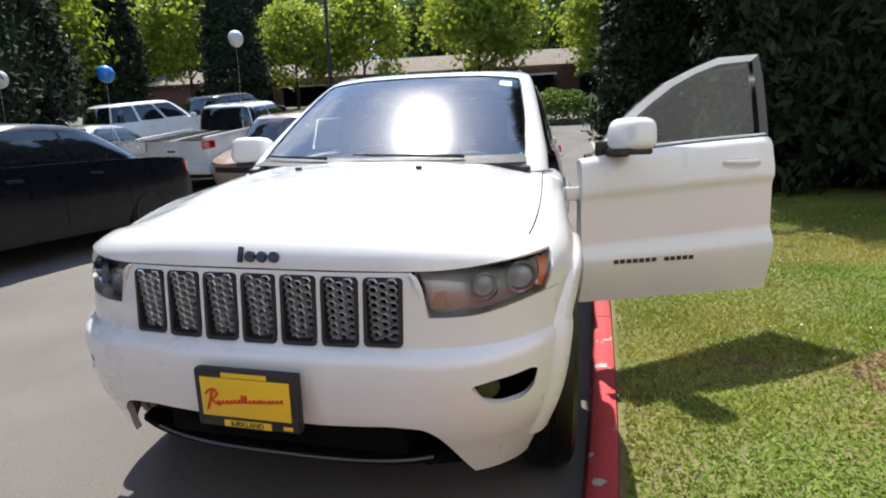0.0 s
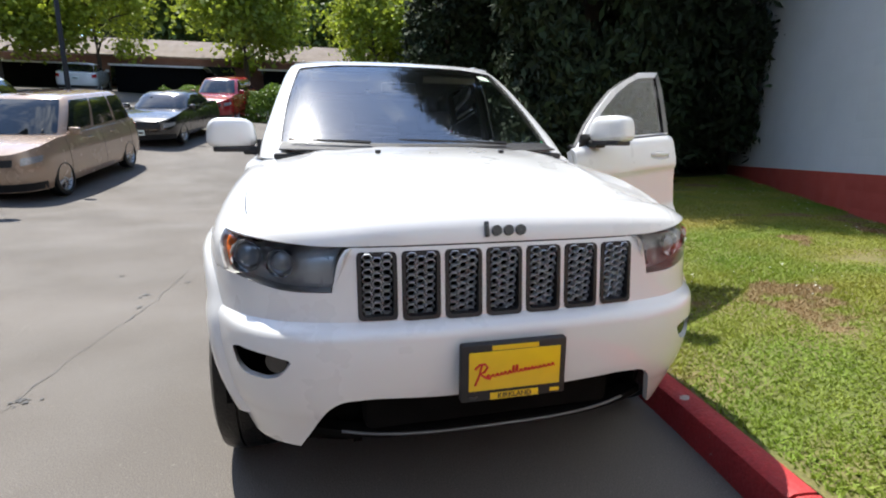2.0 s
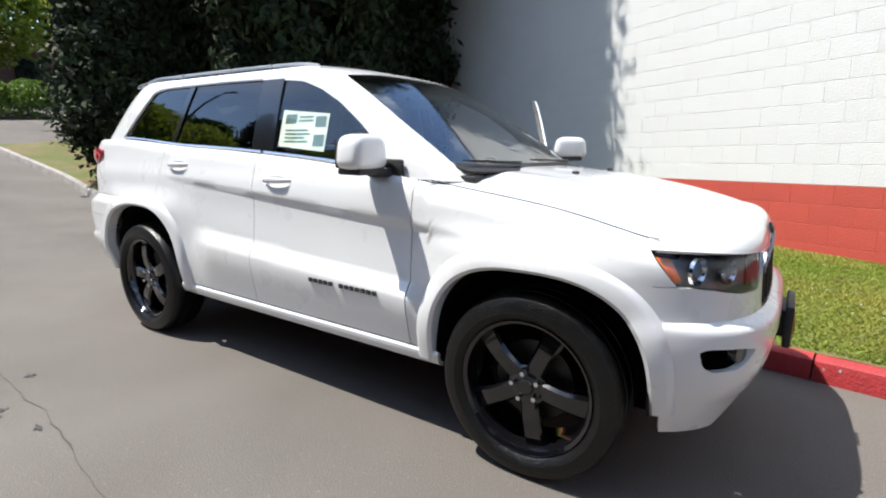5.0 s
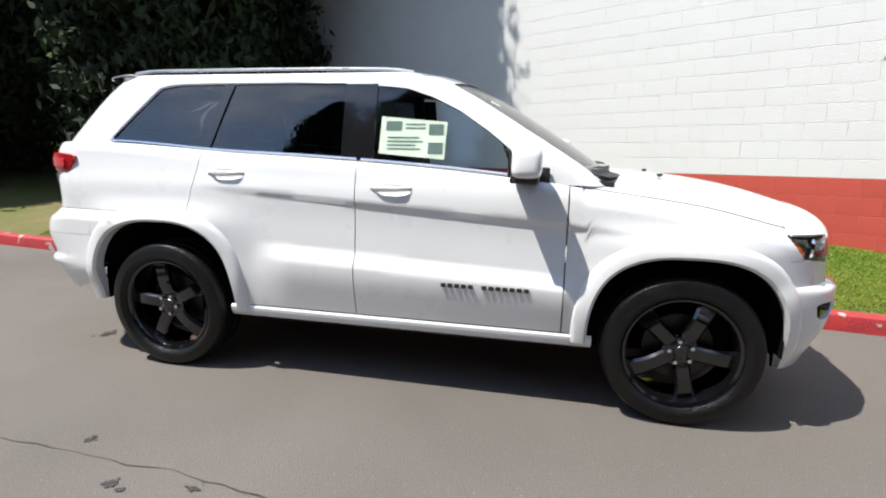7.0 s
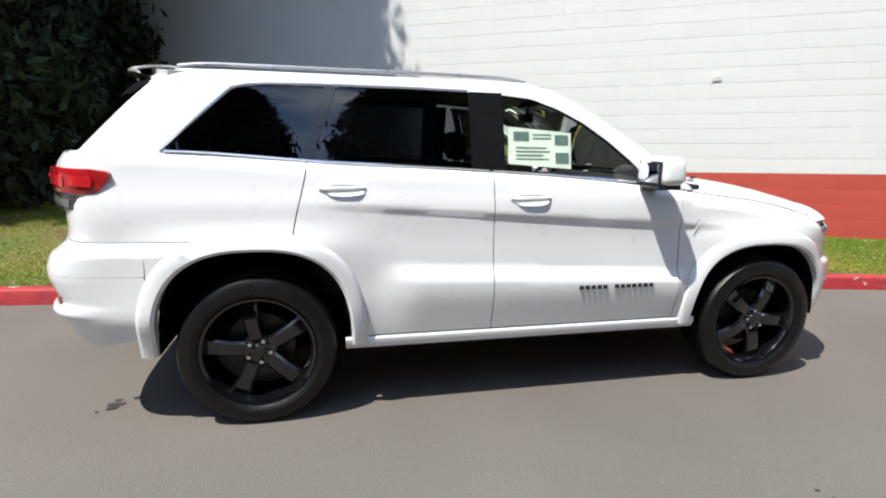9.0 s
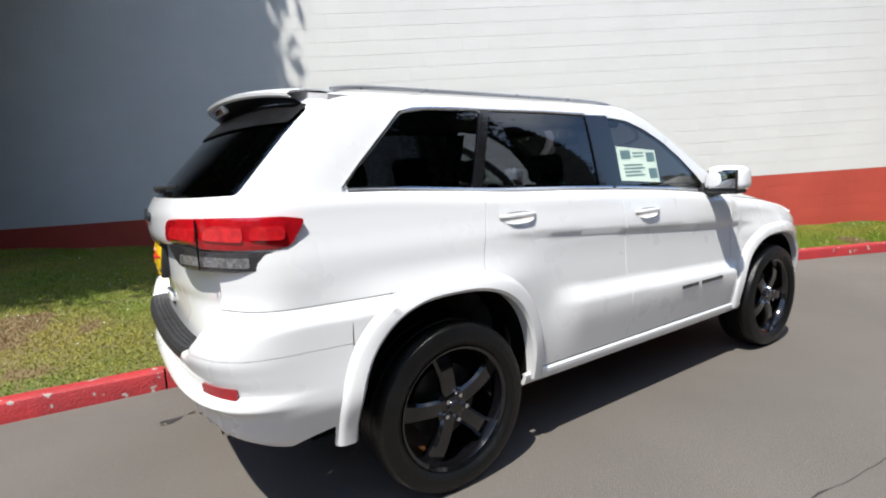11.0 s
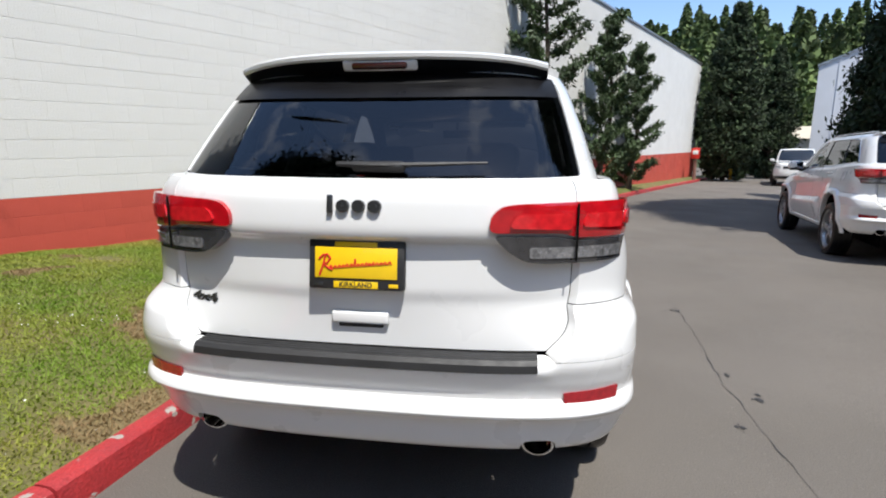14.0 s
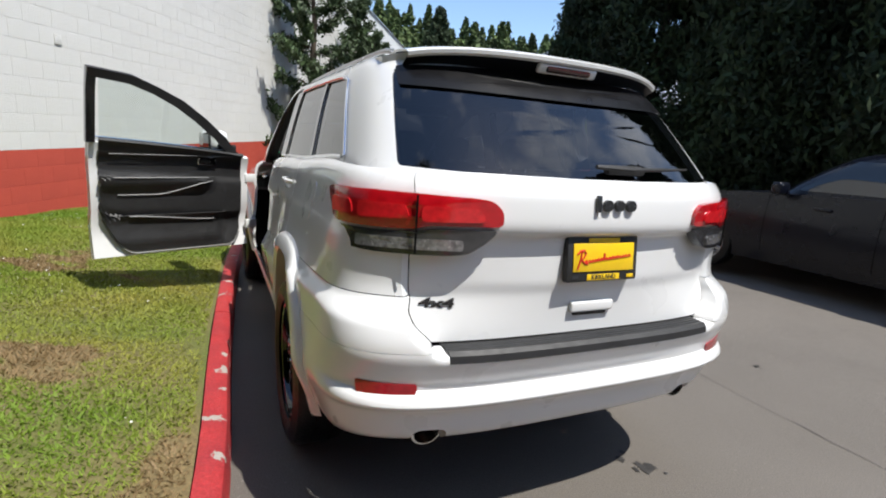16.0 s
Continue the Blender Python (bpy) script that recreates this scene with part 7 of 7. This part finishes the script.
for ob in list(older.children):
    kind = ob.name.split(".")[0]
    if kind in ("front_plate", "rear_plate", "badge_four", "badge_letter", "windshield_sticker", "windshield_tag"):
        for q in list(ob.children_recursive) + [ob]:
            bpy.data.objects.remove(q)
    elif kind == "front_door":
        ob.matrix_basis = Matrix.Identity(4)
        for q in list(ob.children):
            if q.name.split(".")[0] in ("window_sticker", "badge_letter"):
                for c in list(q.children) + [q]:
                    bpy.data.objects.remove(c)
    elif kind == "wheel":
        for q in ob.children:
            if q.name.split(".")[0] in ("rim", "spokes", "hub_cap"):
                q.data = q.data.copy()
                q.data.materials[0] = SILVER_RIM
rows = [[BODY.tail(math.copysign(s_at(BODY, y, z, REAR_M), y), z) + Vector((-0.012, 0, 0)) for z in (1.175, 1.195, 1.215)] for y in frange(-0.40, 0.40, 17)]
plate("tailgate_strip", rows, 0.008, CHROME, older, "chrome tailgate strip", inward=Vector((1, 0, 0)))
bm = bmesh.new()
box(bm, (-2.44, 0, 1.08), (0.012, 0.31, 0.155), 0.003)
part("number_plate", bm, PAPER, older, "pale number plate")
bm = bmesh.new()
box(bm, (-2.447, 0, 1.08), (0.003, 0.22, 0.05), 0.001)
part("plate_bar", bm, BADGE, older)


def pickup(at, label, material):
    """A crew-cab pickup: body with an open bed."""
    car = parked_car("pickup_truck", label, material, at, L=5.8, W=2.0, H=1.9, base=3.55, clear=0.36, nose_z=1.05, cowl_z=1.24, deck_z=1.26, tail_z=1.26, cowl_x=1.35, roof_f=0.7, roof_r=-0.75, deck_x=-0.95, R=0.40, wins=2, front_over=1.0)
    xr = 3.55 / 2 + 1.0 - 5.8
    bm = bmesh.new()
    box(bm, ((xr - 1.0) / 2, 0, 1.272), (abs(xr) - 1.15, 1.6, 0.012))
    part("bed_floor", bm, DARK, car, "dark open bed", smooth=False)
    for s in (1, -1):
        bm = bmesh.new()
        box(bm, ((xr - 1.0) / 2, s * 0.87, 1.30), (abs(xr) - 1.05, 0.07, 0.09), 0.02)
        part("bed_rail", bm, material, car)
    bm = bmesh.new()
    box(bm, (xr - 0.05, 0, 0.62), (0.14, 1.9, 0.2), 0.04)
    part("rear_bumper", bm, material, car)
    return car


pickup(site(-9.85, -7.85, radians(181)), "white pickup truck with its tailgate up", WHITE2)
pickup(site(26.2, -15.2, radians(157)), "white pickup truck far down the drive", WHITE2)
parked_car("sedan", "silver sedan parked in the far row", paint("silver_car_paint", (0.36, 0.37, 0.37), 0.5), site(-6.9, -10.6, radians(8)))
parked_car("sport_utility_car", "white wagon parked in the far row", WHITE2, site(-11.6, -12.2, radians(165)), H=1.75, L=4.9, W=1.9, nose_z=0.9, cowl_z=1.12, deck_z=1.14, tail_z=1.1, roof_r=-1.8, deck_x=-2.1, R=0.36, wins=3)
parked_car("sport_utility_car", "dark blue sport utility car parked in the far row", NAVY, site(-15.2, -11.6, radians(172)), H=1.75, L=4.9, W=1.9, nose_z=0.9, cowl_z=1.12, deck_z=1.14, tail_z=1.1, roof_r=-1.8, deck_x=-2.1, R=0.36, wins=3)
parked_car("sedan", "grey sedan parked by the conifers", paint("grey_car_paint", (0.10, 0.10, 0.11), 0.4), site(37.0, -19.2, radians(150)))
parked_car("sedan", "white sedan near the low building", WHITE2, site(-29.5, -12.5, radians(190)))

# ---- buildings ----
ROOF = mat("brown_shingle", (0.16, 0.125, 0.10), 0.9, vary=0.25, scale=1.5, bump=0.6, bscale=20)
SIDING = mat("white_metal_siding", (0.62, 0.64, 0.68), 0.5, vary=0.08, scale=0.6)
BEIGE = mat("beige_wall", (0.50, 0.44, 0.34), 0.8, vary=0.12, scale=0.8)
BRICKISH = mat("brown_wall", (0.20, 0.10, 0.075), 0.85, vary=0.25, scale=2)


def house(name, label, at, lx_, ly, h, rise, wall_m, roof_m, openings=(), eave=0.4, ribs=0.0):
    """A plain building with a gable roof along x; openings on its -y side as (x, z, w, h, material)."""
    hs = thing(name, label, "building", at)
    vs = [(-lx_, -ly, 0), (lx_, -ly, 0), (lx_, ly, 0), (-lx_, ly, 0), (-lx_, -ly, h), (lx_, -ly, h), (lx_, ly, h), (-lx_, ly, h), (-lx_, 0, h + rise), (lx_, 0, h + rise)]
    fs = [(0, 1, 5, 4), (2, 3, 7, 6), (1, 2, 6, 9, 5), (3, 0, 4, 8, 7), (4, 5, 9, 8), (6, 7, 8, 9)]
    fix_normals(link("wall", vs, fs, wall_m, hs, smooth=False))
    for s in (1, -1):
        k = (ly + eave) / ly
        rows = [[Vector((x, s * ly * k * (1 - t), h + rise - rise * k * (1 - t) + 0.06)) for t in (0, 0.5, 1)] for x in (-lx_ - eave, lx_ + eave)]
        plate("roof", rows, 0.10, roof_m, hs, inward=Vector((0, 0, -1)))
    for x, z, w_, h_, m in openings:
        bm = bmesh.new()
        box(bm, (x, -ly - 0.01, z), (w_, 0.12, h_), 0.01)
        part("door" if h_ > 1.7 else "window", bm, m, hs, smooth=False)
        bm = bmesh.new()
        box(bm, (x, -ly - 0.03, z + h_ / 2 + 0.06), (w_ + 0.2, 0.14, 0.1), 0.01)
        part("lintel", bm, wall_m, hs, smooth=False)
    if ribs:
        for k in range(int(2 * lx_ / ribs)):
            bm = bmesh.new()
            box(bm, (-lx_ + ribs * (k + 0.5), -ly - 0.015, h / 2), (0.05, 0.05, h))
            part("rib", bm, wall_m, hs, smooth=False)
        for k in range(int(2 * ly / ribs)):
            y = -ly + ribs * (k + 0.5)
            hh = h + rise * (1 - abs(y) / ly)
            bm = bmesh.new()
            box(bm, (-lx_ - 0.015, y, hh / 2), (0.05, 0.05, hh))
            part("rib", bm, wall_m, hs, smooth=False)
    return hs


low = [(-20 + 5.0 * k, 1.3, 1.6 if k % 3 else 2.4, 1.3, PANE) for k in range(9)]
house("long_low_house", "long low brown-roofed apartment building", Matrix.Translation((-36.5, -6, gz(-36.5) - 0.3)) @ Matrix.Rotation(radians(90), 4, "Z"), 26, 4.0, 2.5, 1.5, BRICKISH, ROOF, low)
# carports are solid boxes, their near-black walls painting the shade under the roofs
for k, (y, w_) in enumerate(((-1.5, 1.8), (-9.0, 2.2), (-16.0, 2.0), (3.6, 1.6))):
    house("carport", "white-roofed carport before the low building", Matrix.Translation((-31.4, y, gz(-31.4))) @ Matrix.Rotation(radians(90), 4, "Z"), w_, 1.3, 1.7, 0.12, DARK, WHITE2, eave=0.25)
house("metal_shed", "pale ribbed metal shed with a gable end", Matrix.Translation((37.0, -30.2, 0)) @ Matrix.Rotation(radians(-30), 4, "Z"), 9, 7.5, 7.2, 3.0, SIDING, SILVER, [(-4, 4.0, 1.2, 0.9, SIDING)], 0.1, 0.9)
house("garage_house", "low cream garage with an open dark door", Matrix.Translation((56.5, -31.7, 0)) @ Matrix.Rotation(radians(62), 4, "Z"), 4.2, 6.0, 3.3, 1.4, BEIGE, BEIGE, [], 0.3)
# no doorway is cut: a near-black block paints the shade inside it
bm = bmesh.new()
box(bm, (54.4, -32.3, 1.4), (0.3, 3.4, 2.7), 0.02)

part("garage_opening", bm, DARK, None, smooth=False)
tagged(bpy.data.objects["garage_opening"], "near-black block for the shade in the open garage doorway", "door", kind="structure")

# light pole, sign and hydrant
pole = thing("light_pole", "tall dark lamp pole with a box head", "lamp", pose(-18.4, -9.1, gz(-18.4, -9.1)))
tube("pole", [(0, 0, -0.2), (0, 0, 4), (0, 0, 8.2)], [0.09, 0.075, 0.06], BLACK_PLASTIC, pole, 10)
bm = bmesh.new()
box(bm, (0.3, 0, 8.2), (0.7, 0.35, 0.14), 0.03)
part("lamp_head", bm, BLACK_PLASTIC, pole)
sign = thing("road_sign", "small red and white sign on a post", "sign", pose(27.6, -10.6, 0.1, 0, 0, 150))
tube("post", [(0, 0, -0.1), (0, 0, 1.9)], 0.09, BRICKISH, sign, 8)
bm = bmesh.new()
box(bm, (0.12, 0, 1.55), (0.02, 0.45, 0.6), 0.004)
part("sign_face", bm, SCRIPT_RED, sign, "red sign face")
bm = bmesh.new()
box(bm, (0.135, 0, 1.6), (0.01, 0.28, 0.22), 0.003)
part("sign_bar", bm, PAPER, sign)
hyd = thing("fire_hydrant", "yellow fire hydrant by the kerb", "hydrant", pose(29.5, -13.3, 0.1))
fix_normals(link("barrel", [(a, c, b) for a, b, c in [(x, y, z) for x, y, z in lathe([(0.14, 0), (0.14, 0.06), (0.10, 0.08), (0.10, 0.5), (0.13, 0.52), (0.12, 0.58), (0.06, 0.68), (0.001, 0.7)], 16)[0]]], lathe([(0.14, 0), (0.14, 0.06), (0.10, 0.08), (0.10, 0.5), (0.13, 0.52), (0.12, 0.58), (0.06, 0.68), (0.001, 0.7)], 16)[1], YELLOW, hyd))
bm = bmesh.new()
box(bm, (0, 0, 0.4), (0.36, 0.09, 0.09), 0.03)
part("nozzle", bm, YELLOW, hyd)

# balloons on strings over the parked cars
for x, y, z, c, lab in ((-5.05, -7.63, 2.5, (0.02, 0.22, 0.70), "blue balloon tied to a parked car"), (-6.5, -5.73, 3.35, (0.75, 0.75, 0.74), "white balloon tied to a parked car"), (-4.1, -9.0, 2.3, (0.75, 0.75, 0.74), "white balloon tied to a parked car")):
    bl = thing("balloon", lab, "balloon", pose(x, y, gz(x, y)), group="balloons over the lot")
    bm = bmesh.new()
    bmesh.ops.create_uvsphere(bm, u_segments=20, v_segments=14, radius=0.15)
    for v in bm.verts:
        v.co.z *= 1.18 if v.co.z < 0 else 1.0
    bmesh.ops.translate(bm, vec=(0, 0, z), verts=bm.verts)
    part("bag", bm, mat("balloon_skin", c, 0.3, coat=0.5, vary=0.08, scale=6), bl, sharp=180)
    tube("string", [(0, 0, 0.0), (0.03, 0, z * 0.5), (0, 0, z - 0.17)], 0.003, PAPER, bl, 5)

# small plate on the wall
vent = thing("wall_vent", "small white louvred plate on the block wall", "vent", WT @ Matrix.Translation((4.66, -0.006, 2.28)), kind="structure")
bm = bmesh.new()
box(bm, (0, -0.005, 0), (0.11, 0.006, 0.11), 0.002)
part("plate", bm, WALL_WHITE, vent)
for k in range(3):
    bm = bmesh.new()
    box(bm, (0, -0.009, -0.04 + 0.04 * k), (0.08, 0.002, 0.005), 0.0005)
    part("louvre", bm, JOINT, vent)
